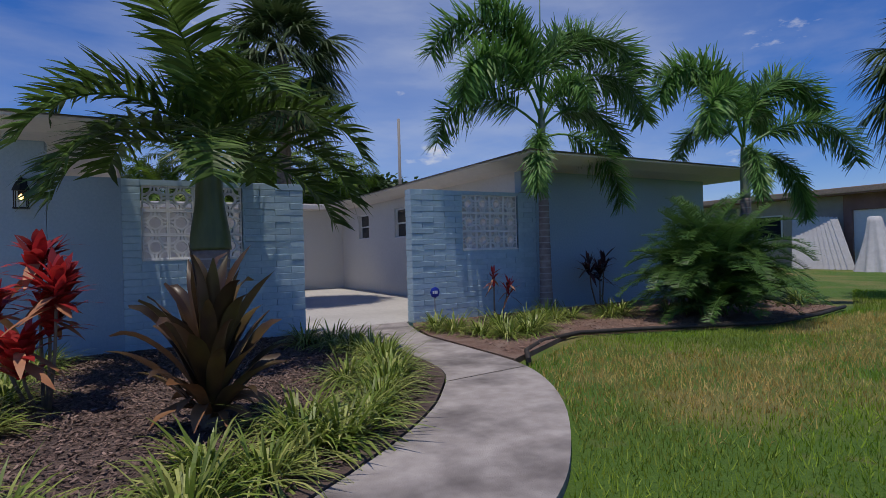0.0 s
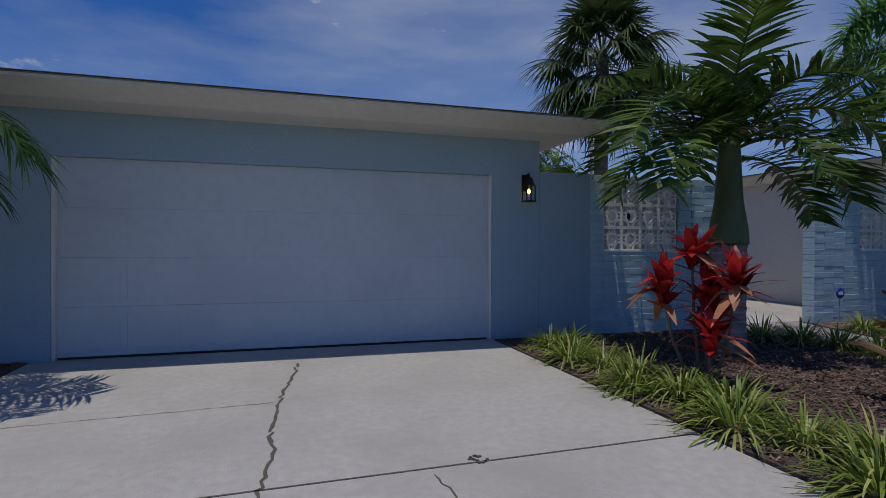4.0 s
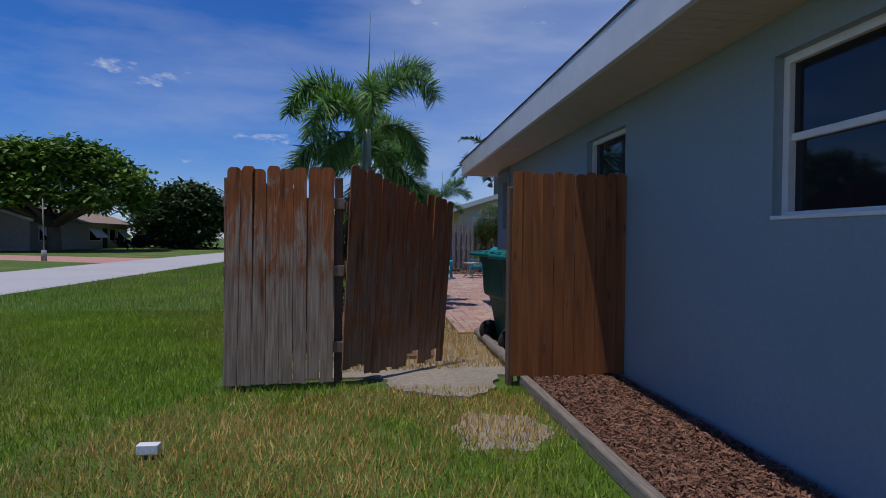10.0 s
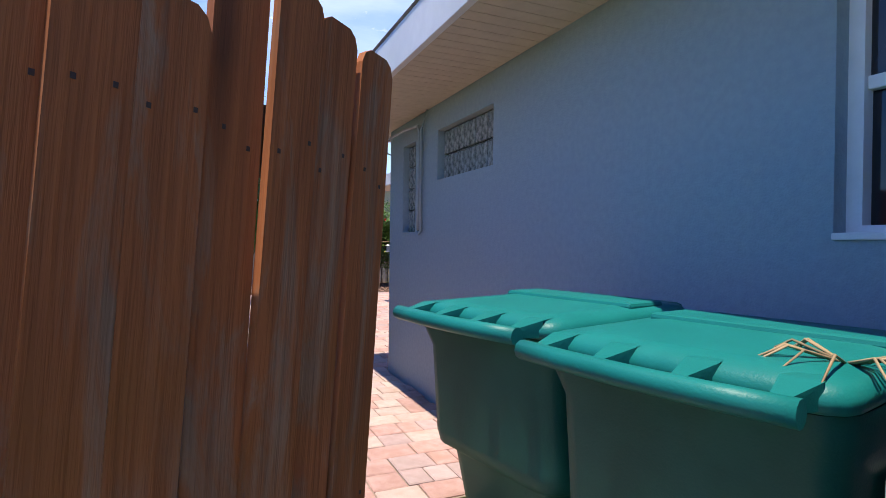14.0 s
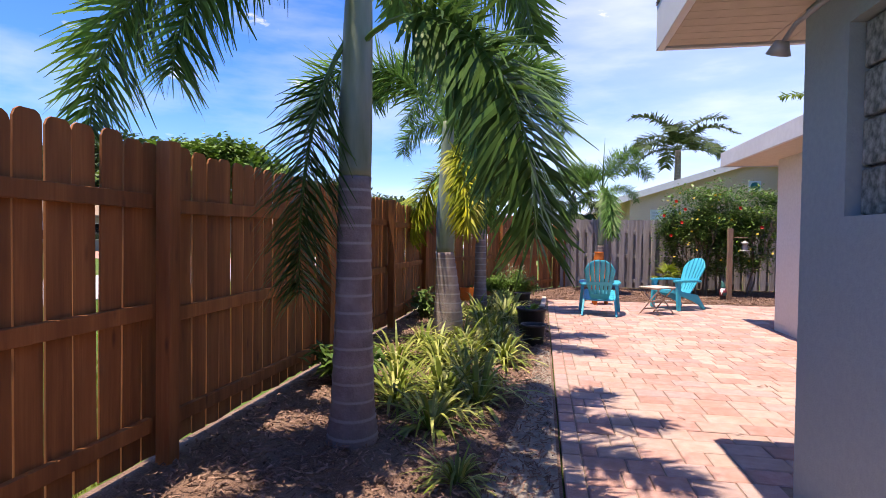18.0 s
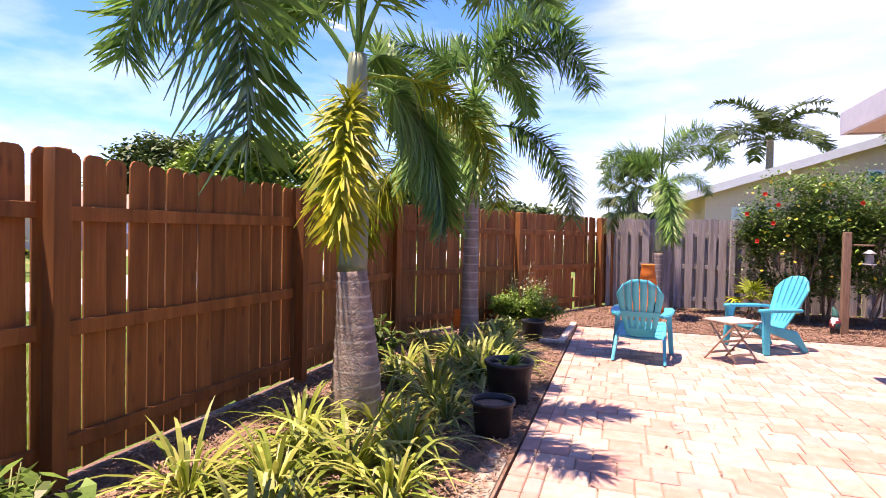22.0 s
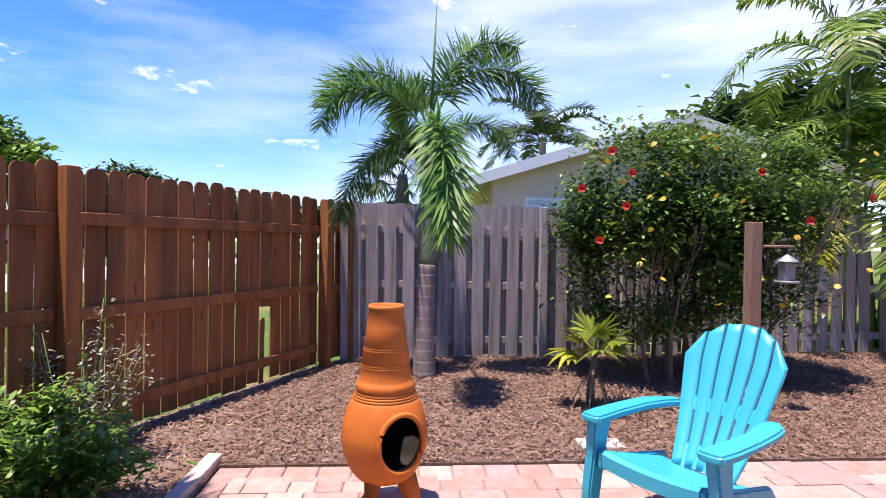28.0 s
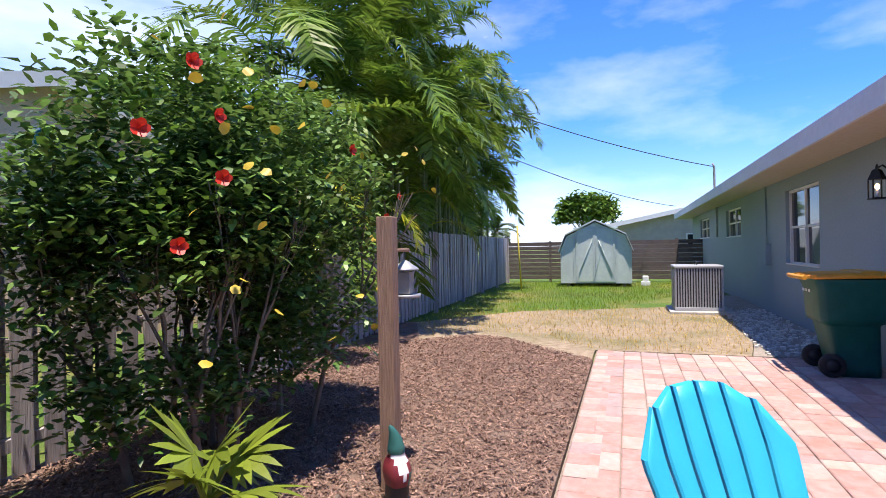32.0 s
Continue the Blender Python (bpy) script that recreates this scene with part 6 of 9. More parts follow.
# clipped palm bush on the lawn's edge
pb = thing("palm_bush", "dense rounded bush of feathery palm fronds", "palm bush", (15.05, -2.55, 0.0))
bushf = [frond_mesh("feather", 1.35, e, b, M["frond_dark"], 300 + i, 84, 0.26, 0.0125, 0.12, hang_by=(0.05, 0.35)) for i, (e, b) in enumerate([(88, 62), (77, 88), (64, 100), (49, 100), (32, 90)])]
for i in range(260):
    k = i % 5
    piece("frond", bushf[k], pb, pose(rng.uniform(-0.5, 0.5), rng.uniform(-0.4, 0.4), 0.05 + rng.uniform(0, 0.85), 0, 0, (i * 137.5) % 360) @ Matrix.Scale(rng.uniform(0.7, 1.0), 4))
for i in range(7):
    bm = bmesh.new()
    a = i * 0.9
    add_tube(bm, [(0.1 * math.cos(a), 0.1 * math.sin(a), -0.02), (0.24 * math.cos(a), 0.2 * math.sin(a), 0.5), (0.3 * math.cos(a), 0.25 * math.sin(a), 0.95)], [0.05, 0.04, 0.03], 7)
    part("stem", bm, M["trunk_bark"], pb)

# areca clump over the grey fence
ar = thing("areca_palm", "huge clump of yellow-green areca palms behind the fence", "palm clump", (8.8, 23.3, 0.0))
aref = [frond_mesh("areca", 2.5, e, b, M["frond_areca"], 320 + i, 54, 0.50, 0.046, 0.2) for i, (e, b) in enumerate([(84, 100), (72, 125), (58, 135), (42, 125), (24, 110)])]
aref_old = frond_mesh("areca", 1.5, 25, 115, M["frond_yellow"], 330, 60, 0.36, 0.022, 0.2)
for i in range(42):
    ax, ay = -2.2 + 12.0 * i / 41 + rng.uniform(-0.2, 0.2), rng.uniform(-0.75, 0.4) + 0.04 * (i - 21) * 0.25
    h = (2.4, 4.7, 3.5, 5.2, 2.9)[i % 5] * rng.uniform(0.9, 1.08) * (1.22 if ax > -0.4 else 0.85)
    bm = bmesh.new()
    lx = rng.uniform(-0.3, 0.3)
    add_tube(bm, [(ax, ay, -0.02), (ax + lx * 0.5, ay, h * 0.5), (ax + lx, ay, h)], [0.045, 0.04, 0.03], 7)
    part("cane", bm, M["stem_green"], ar)
    for j in range(8):
        k = rng.randrange(5)
        piece("frond", aref[k], ar, pose(ax + lx, ay, h - 0.05 * k, rng.uniform(-8, 8), 0, (j * 137.5 + i * 40) % 360) @ Matrix.Scale(rng.uniform(0.85, 1.15), 4))
for x, y, z, a in [(-3.0, -0.95, 1.75, 225), (-2.6, -0.95, 2.3, 250), (-1.2, -0.98, 2.0, 270), (0.8, -0.98, 2.4, 290), (2.4, -0.95, 1.9, 300), (-2.2, -0.95, 1.5, 280)]:
    piece("frond", aref_old, ar, pose(x, y, z, 0, 0, a))

# sapling fan palm in the corner bed
sp = thing("palm_sapling", "young palm sapling with lime-green pleated leaves", "palm sapling", (1.52, 19.70, 0.0))
bm = bmesh.new()
add_tube(bm, [(0, 0, -0.02), (0.0, 0.0, 0.2), (0.03, 0, 0.46)], [0.042, 0.034, 0.022], 8)
part("trunk", bm, M["trunk_bark"], sp)
sapf = [fan_leaf_mesh(0.27, 0.20, e, M["leaf_lime"] if i < 3 else M["frond_yellow"], 340 + i, 13, d, 0.17) for i, (e, d) in enumerate([(78, 0.15), (48, 0.2), (22, 0.3), (8, 0.4)])]
for k, a in ((0, 120), (1, 200), (1, 330), (2, 260), (2, 20), (3, 165), (0, 300)):
    piece("fan_leaf", sapf[k], sp, pose(0.03, 0, 0.45, 0, 0, a))
L = Leaves()
for i in range(9):
    az = i * 0.7
    L.blade((0.03, 0, 0.33), (math.cos(az), math.sin(az), -0.6), 0.34, 0.02, droop=0.8, segs=4)
ob = new("dead_leaf", L.mesh("dead_leaf", M["frond_dry"]))
ob.parent = sp


# ---- broad-leaved shrubs and trees ----
def branch_tree(bm, p, d, length, r, depth, rnd, tips, spread=0.7, up=0.25):
    q = p + d * length
    mid = p.lerp(q, 0.5) + Vector((rnd.uniform(-1, 1), rnd.uniform(-1, 1), rnd.uniform(-1, 1))) * length * 0.06
    add_tube(bm, [p, mid, q], [r, r * 0.85, r * 0.68], 6 if r > 0.02 else 4, cap=False)
    if depth == 0:
        tips.append(q)
        return
    for _ in range(rnd.choice((2, 3, 3))):
        nd = (d + Vector((rnd.uniform(-1, 1), rnd.uniform(-1, 1), rnd.uniform(-0.4, 0.7))) * spread + Vector((0, 0, up))).normalized()
        branch_tree(bm, q, nd, length * rnd.uniform(0.62, 0.85), r * 0.64, depth - 1, rnd, tips, spread, up)


def leaf_cloud(points, n_each, size, rad, mat, seed, name="leaves", width=0.5, flat=0.6):
    r = random.Random(seed)
    L = Leaves()
    for p in points:
        for _ in range(n_each):
            o = Vector((r.gauss(0, 1), r.gauss(0, 1), r.gauss(0, flat))) * rad
            az, el = r.uniform(0, 6.283), r.uniform(-0.5, 0.9)
            d = Vector((math.cos(az) * math.cos(el), math.sin(az) * math.cos(el), math.sin(el)))
            s = size * r.uniform(0.6, 1.25)
            L.blade(Vector(p) + o, d, s, s * width, droop=r.uniform(0, 0.4), segs=2, fold=0.2, tip=0.1)
    return L.mesh(name, mat)


# hibiscus hedge before the grey fence: one shrub, many stems
hib = thing("hibiscus_bush", "tall hibiscus bush with red blooms and yellow leaves", "hibiscus", (3.0, 20.72, 0.0))
rh = random.Random(11)
bm = bmesh.new()
tips = []
for i in range(11):
    b = Vector((rh.uniform(-0.8, 0.8), rh.uniform(-0.3, 0.3), -0.02))
    d = Vector((b.x * 0.22 + rh.uniform(-0.18, 0.18), b.y * 0.3 + rh.uniform(-0.15, 0.15), 1.0)).normalized()
    branch_tree(bm, b, d, rh.uniform(0.5, 0.7), 0.026, 4, rh, tips, 0.42, 0.30)
part("branching_stem", bm, M["twig"], hib)
inside = [p for p in tips if -1.35 < p.x < 1.5 and -0.75 < p.y < 0.75 and 0.35 < p.z < 2.75]
extra = []
while len(extra) < 820:
    x, y, z = rh.uniform(-1.4, 1.5), rh.uniform(-0.75, 0.7), rh.uniform(0.42, 2.5)
    lim = 1.0 - max(0, z - 1.9) * 0.7 - max(0, 1.1 - z) * 0.75
    if (x / 1.5) ** 2 + (y / 0.75) ** 2 < lim and noise.noise((x * 1.6, y * 1.6, z * 1.6)) > -0.18:
        extra.append(Vector((x, y, z)))
for x, z in ((-1.2, 2.35), (-0.9, 2.55), (-0.45, 2.6), (-0.1, 2.75), (0.35, 2.6), (0.6, 2.5), (1.0, 2.45), (1.2, 2.2), (-1.3, 2.1)):
    for k in range(5):
        extra.append(Vector((x + rh.uniform(-0.06, 0.06), rh.uniform(-0.35, 0.2), z - 0.09 * k)))
cloud = inside + extra
for k, mat_ in enumerate((M["leaf_hibiscus"], M["leaf_hibiscus"], M["leaf_bright"])):
    pts = [p for i, p in enumerate(cloud) if i % 3 == k]
    ob = new("foliage", leaf_cloud(pts, 40 if k < 2 else 18, 0.066, 0.105, mat_, 400 + k, "foliage", 0.62))
    ob.parent = hib


def bloom_mesh():
    L = Leaves()
    for i in range(5):
        a = i * 2 * math.pi / 5
        L.blade((0, 0, 0), (math.cos(a), -0.75, math.sin(a)), 0.075, 0.075, droop=0.0, up=(0, -1, 0), segs=3, tip=0.35)
    L.tube([(0, 0, 0), (0, -0.075, 0.01)], 0.005, 0.003, 5)
    return L.mesh("bloom", M["petal_red"])


bloom = bloom_mesh()
for x, y, z, a in ((-1.05, -0.75, 2.02, 0), (1.32, -0.62, 1.86, 15), (0.55, -0.85, 1.62, -20), (-1.5, -0.78, 1.87, -30), (-1.25, -0.80, 2.2, -20), (-1.12, -0.84, 1.72, -40), (-1.34, -0.8, 1.42, -35), (0.1, -0.82, 2.05, 0)):
    piece("bloom", bloom, hib, pose(x, y, z, 0, 0, a) @ Matrix.Scale(0.62, 4))
yl = clump_mesh("yellow_leaf", 1, 0.10, 0.06, M["leaf_yellow"], 420, 0.0, (40, 60), (0.2, 0.4), 3, 0.1)
for i in range(34):
    piece("yellow_leaf", yl, hib, pose(rh.uniform(-1.6, 1.5), -0.86 + rh.uniform(-0.06, 0.1), rh.uniform(0.8, 2.45), rh.uniform(-60, 60), rh.uniform(-60, 60), rh.uniform(0, 360)))

# herbs and pots at the timber-edged corner
def pot(label, x, y, r, h, mat, group="plant pots", z=0.0, square=False):
    p = thing("plant_pot", label, "plant pot", (x, y, z), rng.uniform(0, 360), group)
    bm = bmesh.new()
    if square:
        for u0, u1, v0, v1 in ((-r, r, -r * 0.6, -r * 0.6 + 0.02), (-r, r, r * 0.6 - 0.02, r * 0.6), (-r, -r + 0.02, -r * 0.6 + 0.02, r * 0.6 - 0.02), (r - 0.02, r, -r * 0.6 + 0.02, r * 0.6 - 0.02)):
            add_box(bm, u0, v0, 0, u1, v1, h)
        add_box(bm, -r - 0.012, -r * 0.6 - 0.012, h - 0.045, r + 0.012, -r * 0.6, h)
    else:
        add_lathe(bm, [(0.0, 0.0), (r * 0.80, 0.0), (r * 0.97, h * 0.9), (r * 1.06, h * 0.905), (r * 1.06, h), (r * 0.95, h), (r * 0.93, h * 0.86)], 24)
    part("body", bm, mat, p)
    bm = bmesh.new()
    if square:
        add_box(bm, -r + 0.021, -r * 0.6 + 0.021, h * 0.5, r - 0.021, r * 0.6 - 0.021, h * 0.86)
    else:
        add_lathe(bm, [(r * 0.93, h * 0.84), (r * 0.6, h * 0.87), (0.001, h * 0.88)], 20)
    part("soil", bm, M["mulch_soil"], p)
    return p


pot("black nursery pot of soil at the paver edge", -1.36, 13.42, 0.15, 0.26, M["black_plastic"])
p1 = pot("large black nursery pot with a succulent", -1.40, 14.22, 0.20, 0.36, M["black_plastic"])
ob = piece("rosette", clump_mesh("rosette", 26, 0.16, 0.05, M["leaf_bright"], 430, 0.05, (20, 80), (0.1, 0.4), 3, 0.2), p1, pose(0, 0, 0.31))
pot("small black nursery pot beside the herb bush", -1.62, 17.05, 0.155, 0.28, M["black_plastic"])
p2 = pot("square terracotta trough with a few sprigs", -2.75, 17.75, 0.24, 0.30, M["terracotta"], square=True)
piece("sprig", clump_mesh("sprig", 16, 0.16, 0.05, M["leaf_bright"], 431, 0.12, (10, 70), (0.1, 0.4), 3, 0.2), p2, pose(0, 0, 0.25))


def herb_bush(label, x, y, rx, ry, h, mat, seed, size=0.06, n=200, category="shrub"):
    b = thing("herb_bush" if category == "shrub" else "flower_stalks", label, category, (x, y, 0.0), 0)
    r = random.Random(seed)
    bm = bmesh.new()
    pts = []
    for i in range(26):
        a, q = r.uniform(0, 6.283), math.sqrt(r.random())
        tx, ty, tz = rx * q * math.cos(a), ry * q * math.sin(a), h * r.uniform(0.55, 1.0) * (1 - 0.35 * q * q)
        add_tube(bm, [(tx * 0.25, ty * 0.25, -0.01), (tx * 0.7, ty * 0.7, tz * 0.6), (tx, ty, tz)], [0.008, 0.006, 0.003], 4)
        for k in range(n // 26):
            s = r.uniform(0.35, 1.0)
            pts.append(Vector((tx * s, ty * s, tz * s)))
    part("branching_stem", bm, M["stem_green"], b)
    ob = new("foliage", leaf_cloud(pts, 12, size, 0.06, mat, seed + 1, "foliage", 0.5))
    ob.parent = b
    return b


herb_bush("dense bright green herb bush", -1.92, 18.1, 0.62, 0.5, 0.70, M["leaf_bright"], 440, 0.055, 560)
herb_bush("low dusty green herb in the mulch", -2.0, 16.6, 0.3, 0.28, 0.38, M["leaf_hibiscus"], 444, 0.05, 120)
herb_bush("broad-leaved seedling by the fence", -3.1, 15.2, 0.28, 0.25, 0.55, M["leaf_hibiscus"], 448, 0.13, 32)
herb_bush("broad-leaved seedling by the fence", -2.98, 11.25, 0.34, 0.32, 0.46, M["leaf_hibiscus"], 449, 0.12, 26)
fs = herb_bush("tall silvery flower stalks above the herb bush", -2.05, 18.75, 0.42, 0.2, 1.12, M["leaf_silver"], 452, 0.035, 104, "flower stalks")


# large trees across the street and beyond
def big_tree(name, label, x, y, trunk_h, rx, ry, zc, rz, mat, seed, n=900, size=0.55, group="street trees", flat_base=0.35):
    t = thing(name, label, "tree", (x, y, 0.0), 0, group)
    r = random.Random(seed)
    bm = bmesh.new()
    tips = []
    add_tube(bm, [(0, 0, -0.1), (0.1, 0, trunk_h * 0.5), (0, 0.1, trunk_h)], [rx * 0.085, rx * 0.065, rx * 0.06], 10)
    for i in range(8):
        a = i * 0.785 + r.uniform(-0.2, 0.2)
        e = Vector((math.cos(a) * rx * 0.62, math.sin(a) * ry * 0.62, zc - trunk_h + r.uniform(-0.3, 0.6)))
        add_tube(bm, [(0, 0, trunk_h * 0.9), (e.x * 0.45, e.y * 0.45, trunk_h + e.z * 0.35), (e.x, e.y, trunk_h + e.z * 0.8)], [rx * 0.035, rx * 0.026, rx * 0.012], 7)
    part("trunk", bm, M["trunk_bark"], t)
    pts = []
    while len(pts) < n:
        u = Vector((r.gauss(0, 1), r.gauss(0, 1), r.gauss(0, 1))).normalized()
        if u.z < -flat_base:
            continue
        q = r.uniform(0.72, 1.0) + 0.16 * noise.noise((u.x * 2.6 + seed, u.y * 2.6, u.z * 2.6))
        pts.append(Vector((u.x * rx * q, u.y * ry * q, zc + u.z * rz * q)))
    ob = new("crown", leaf_cloud(pts, 14, size, size * 0.7, mat, seed + 1, "crown", 0.6))
    ob.parent = t
    return t


big_tree("oak_tree", "broad spreading evergreen tree on the far lawn", -29.5, 49.0, 2.2, 7.6, 7.0, 5.0, 4.6, M["leaf_oak"], 500, 1500, 0.55)
big_tree("oak_tree", "dark rounded tree beyond the ranch houses", -50.0, 62.0, 3.0, 9.5, 9.0, 6.6, 5.4, M["leaf_wood"], 510, 1000, 0.8)
big_tree("street_tree", "small dark tree beside the far driveway", -22.5, 60.0, 1.2, 4.4, 3.8, 3.5, 3.6, M["leaf_wood"], 520, 800, 0.5, flat_base=1.0)
big_tree("street_tree", "dark tree screening the far lawn", -27.0, 68.0, 1.0, 4.6, 4.0, 3.3, 3.6, M["leaf_wood"], 523, 700, 0.5, flat_base=1.0)
big_tree("street_tree", "dark tree screening the far house", -18.0, 64.0, 1.0, 4.8, 4.0, 3.0, 2.6, M["leaf_wood"], 525, 560, 0.5)
big_tree("street_tree", "low tree beyond the far lawn", -14.5, 70.0, 1.0, 4.5, 4.0, 2.8, 2.0, M["leaf_wood"], 530, 380, 0.6)
big_tree("street_tree", "round tree beyond the shed fence", 41.0, 21.0, 1.8, 2.0, 2.0, 3.7, 1.5, M["leaf_oak"], 540, 320, 0.4)
big_tree("street_tree", "dark tree line behind the courtyard roof", 22.0, 30.0, 1.5, 6.0, 4.0, 4.2, 2.4, M["leaf_wood"], 550, 600, 0.6)
big_tree("street_tree", "dark trees behind the courtyard roof", 14.0, 34.0, 1.5, 5.0, 4.0, 4.4, 2.6, M["leaf_wood"], 560, 500, 0.6)
big_tree("street_tree", "low trees far beyond the board fence", -12.0, 62.0, 1.0, 7.0, 4.0, 2.6, 2.0, M["leaf_wood"], 570, 500, 0.6)
big_tree("street_tree", "garden trees at the end of the back yard", 30.5, 30.0, 1.0, 4.5, 3.5, 2.6, 2.2, M["leaf_wood"], 575, 400, 0.55)
royal = [frond_mesh("feather", 3.2, e, b, M["frond_fan"], 580 + i, 76, 0.80, 0.075, 0.14) for i, (e, b) in enumerate([(75, 90), (55, 100), (30, 90), (5, 70)])]
for lab, x, y, h, s in (("tall royal palm beyond the neighbouring roof", 8.9, 51.0, 8.2, 1.5), ("small coconut palm far beyond the board fence", -8.0, 44.0, 3.0, 0.5), ("small palm at the end of the yard", 27.5, 24.6, 2.2, 0.42)):
    palm("royal_palm", lab, (x, y), [(0, 0.22 * s, 0, 0), (h * 0.5, 0.18 * s, 0, 0), (h, 0.14 * s, 0, 0)], None,
         [(royal[k], a, h, 0, s) for k, a in ((0, 10), (0, 190), (1, 60), (1, 130), (1, 250), (1, 320), (2, 20), (2, 90), (2, 160), (2, 220), (2, 290), (3, 200), (3, 340))], group="distant palms", rings=False)

# ---- furniture on the patio ----
def adirondack(label, mat):
    """Moulded resin chair, facing +y: slatted fan back, scooped seat, flat arms and splayed legs."""
    c = thing("adirondack_chair", label, "garden chair", group="patio chairs")
    half = lambda t: 0.152 + 0.102 * min(1.0, t / 0.72) ** 0.9
    reach = lambda u: 1.0 - 0.25 * abs(u) ** 2.8
    lean = lambda u, t: -0.165 - 0.315 * t + 0.055 * (1 - t) ** 4 - 0.038 * (1 - u * u)
    # back: six slats that fan out under one rounded crown
    slats = 6
    for i in range(slats):
        bm = bmesh.new()
        u0, u1 = -1 + 2 * i / slats, -1 + 2 * (i + 1) / slats
        rows = []
        n = 16
        for k in range(n + 1):
            t = k / n
            row = []
            g = 0.0048
            for side, u in ((1, u0), (-1, u1)):
                tt = t * reach(u)
                x = u * half(tt) + side * (g if abs(u) < 0.999 else 0.0)
                row.append((x, lean(u, tt), 0.265 + 0.695 * tt))
            (xa, ya, za), (xb, yb, zb) = row
            c_ = 0.006
            rows.append([bm.verts.new(p) for p in ((xa, ya - 0.007, za), (xa + c_, ya, za), (xb - c_, yb, zb), (xb, yb - 0.007, zb), (xb, yb - 0.024, zb), (xa, ya - 0.024, za))])
        for a, b in zip(rows, rows[1:]):
            for k in range(6):
                bm.faces.new((a[k], a[(k + 1) % 6], b[(k + 1) % 6], b[k])).smooth = k in (1, 4)
        bm.faces.new(rows[0])
        bm.faces.new(rows[-1][::-1])
        part("back_slat", bm, mat, c)
    # bands that tie the slats behind
    for lo, hi in ((0.0, 0.14), (0.36, 0.45)):
        bm = bmesh.new()
        prev = None
        for k in range(13):
            u = -1 + k / 6
            ring = [bm.verts.new((u * half(t), lean(u, t) - dy, 0.265 + 0.695 * t)) for t, dy in ((lo, 0.006), (hi, 0.006), (hi, 0.034), (lo, 0.034))]
            if prev:
                for q in range(4):
                    bm.faces.new((prev[q], prev[(q + 1) % 4], ring[(q + 1) % 4], ring[q]))
            else:
                bm.faces.new(ring)
            prev = ring
        bm.faces.new(prev[::-1])
        part("back_band", bm, mat, c)
    for i in range(5):
        bm = bmesh.new()
        y0 = 0.315 - 0.100 * i
        z0 = 0.396 - 0.027 * i
        prev = None
        for k in range(9):
            x = -0.236 + 0.472 * k / 8
            dz = -0.016 * (1 - (x / 0.236) ** 2)
            lip = 0.055 if i == 0 else 0.0
            ring = [bm.verts.new((x, y0 + lip * 0.2, z0 + dz - lip * 0.25)), bm.verts.new((x, y0 - 0.012, z0 + dz)), bm.verts.new((x, y0 - 0.092, z0 - 0.022 + dz)), bm.verts.new((x, y0 - 0.092, z0 - 0.042 + dz)), bm.verts.new((x, y0 + lip * 0.2, z0 - 0.020 - lip + dz))]
            if prev:
                for q in range(5):
                    bm.faces.new((prev[q], prev[(q + 1) % 5], ring[(q + 1) % 5], ring[q]))
            else:
                bm.faces.new(ring)
            prev = ring
        bm.faces.new(prev[::-1])
        part("seat_slat", bm, mat, c)

    def panel(outline, xs_of, bevel=0.009):
        """A moulded upright panel from a (y, z) outline; xs_of(z) gives its two faces."""
        bm = bmesh.new()
        a = [bm.verts.new((xs_of(z)[0], y, z)) for y, z in outline]
        b = [bm.verts.new((xs_of(z)[1], y, z)) for y, z in outline]
        bm.faces.new(a)
        bm.faces.new(b[::-1])
        for k in range(len(a)):
            bm.faces.new((a[k], a[(k + 1) % len(a)], b[(k + 1) % len(a)], b[k]))
        bmesh.ops.recalc_face_normals(bm, faces=bm.faces)
        bmesh.ops.bevel(bm, geom=[e for e in bm.edges], offset=bevel, segments=2, affect="EDGES")
        return bm

    for sx in (-1, 1):
        bm = bmesh.new()
        outline = [(0.232, 0.352), (0.262, 0.365), (0.318, 0.365), (0.346, 0.350), (0.356, 0.24), (0.356, 0.05), (0.345, -0.12), (0.318, -0.25), (0.275, -0.325), (0.232, -0.335), (0.208, -0.29), (0.222, -0.18), (0.246, -0.05), (0.246, 0.15)]
        top = [bm.verts.new((sx * x, y, 0.562 - 0.012 * (y < -0.2))) for x, y in outline]
        low = [bm.verts.new((v.co.x, v.co.y, v.co.z - 0.040)) for v in top]
        bm.faces.new(top)
        bm.faces.new(low[::-1])
        for k in range(len(top)):
            bm.faces.new((top[k], top[(k + 1) % len(top)], low[(k + 1) % len(top)], low[k]))
        bmesh.ops.recalc_face_normals(bm, faces=bm.faces)
        bmesh.ops.bevel(bm, geom=[e for e in bm.edges], offset=0.011, segments=3, affect="EDGES")
        part("armrest", bm, mat, c)
        splay = lambda z: tuple(sx * (v + 0.045 * (1 - z / 0.55)) for v in (0.262, 0.318))
        part("front_leg", panel([(0.345, 0.535), (0.205, 0.535), (0.228, 0.47), (0.242, 0.30), (0.262, 0.0), (0.330, 0.0), (0.338, 0.20), (0.330, 0.36)], splay), mat, c)
        rail = lambda z: tuple(sx * (v + 0.03 * (1 - z / 0.37)) for v in (0.234, 0.268))
        part("rear_leg", panel([(0.318, 0.390), (0.318, 0.305), (0.10, 0.235), (-0.10, 0.165), (-0.25, 0.085), (-0.335, 0.0), (-0.415, 0.0), (-0.335, 0.13), (-0.235, 0.275), (-0.10, 0.300), (0.10, 0.335)], rail), mat, c)
    return c


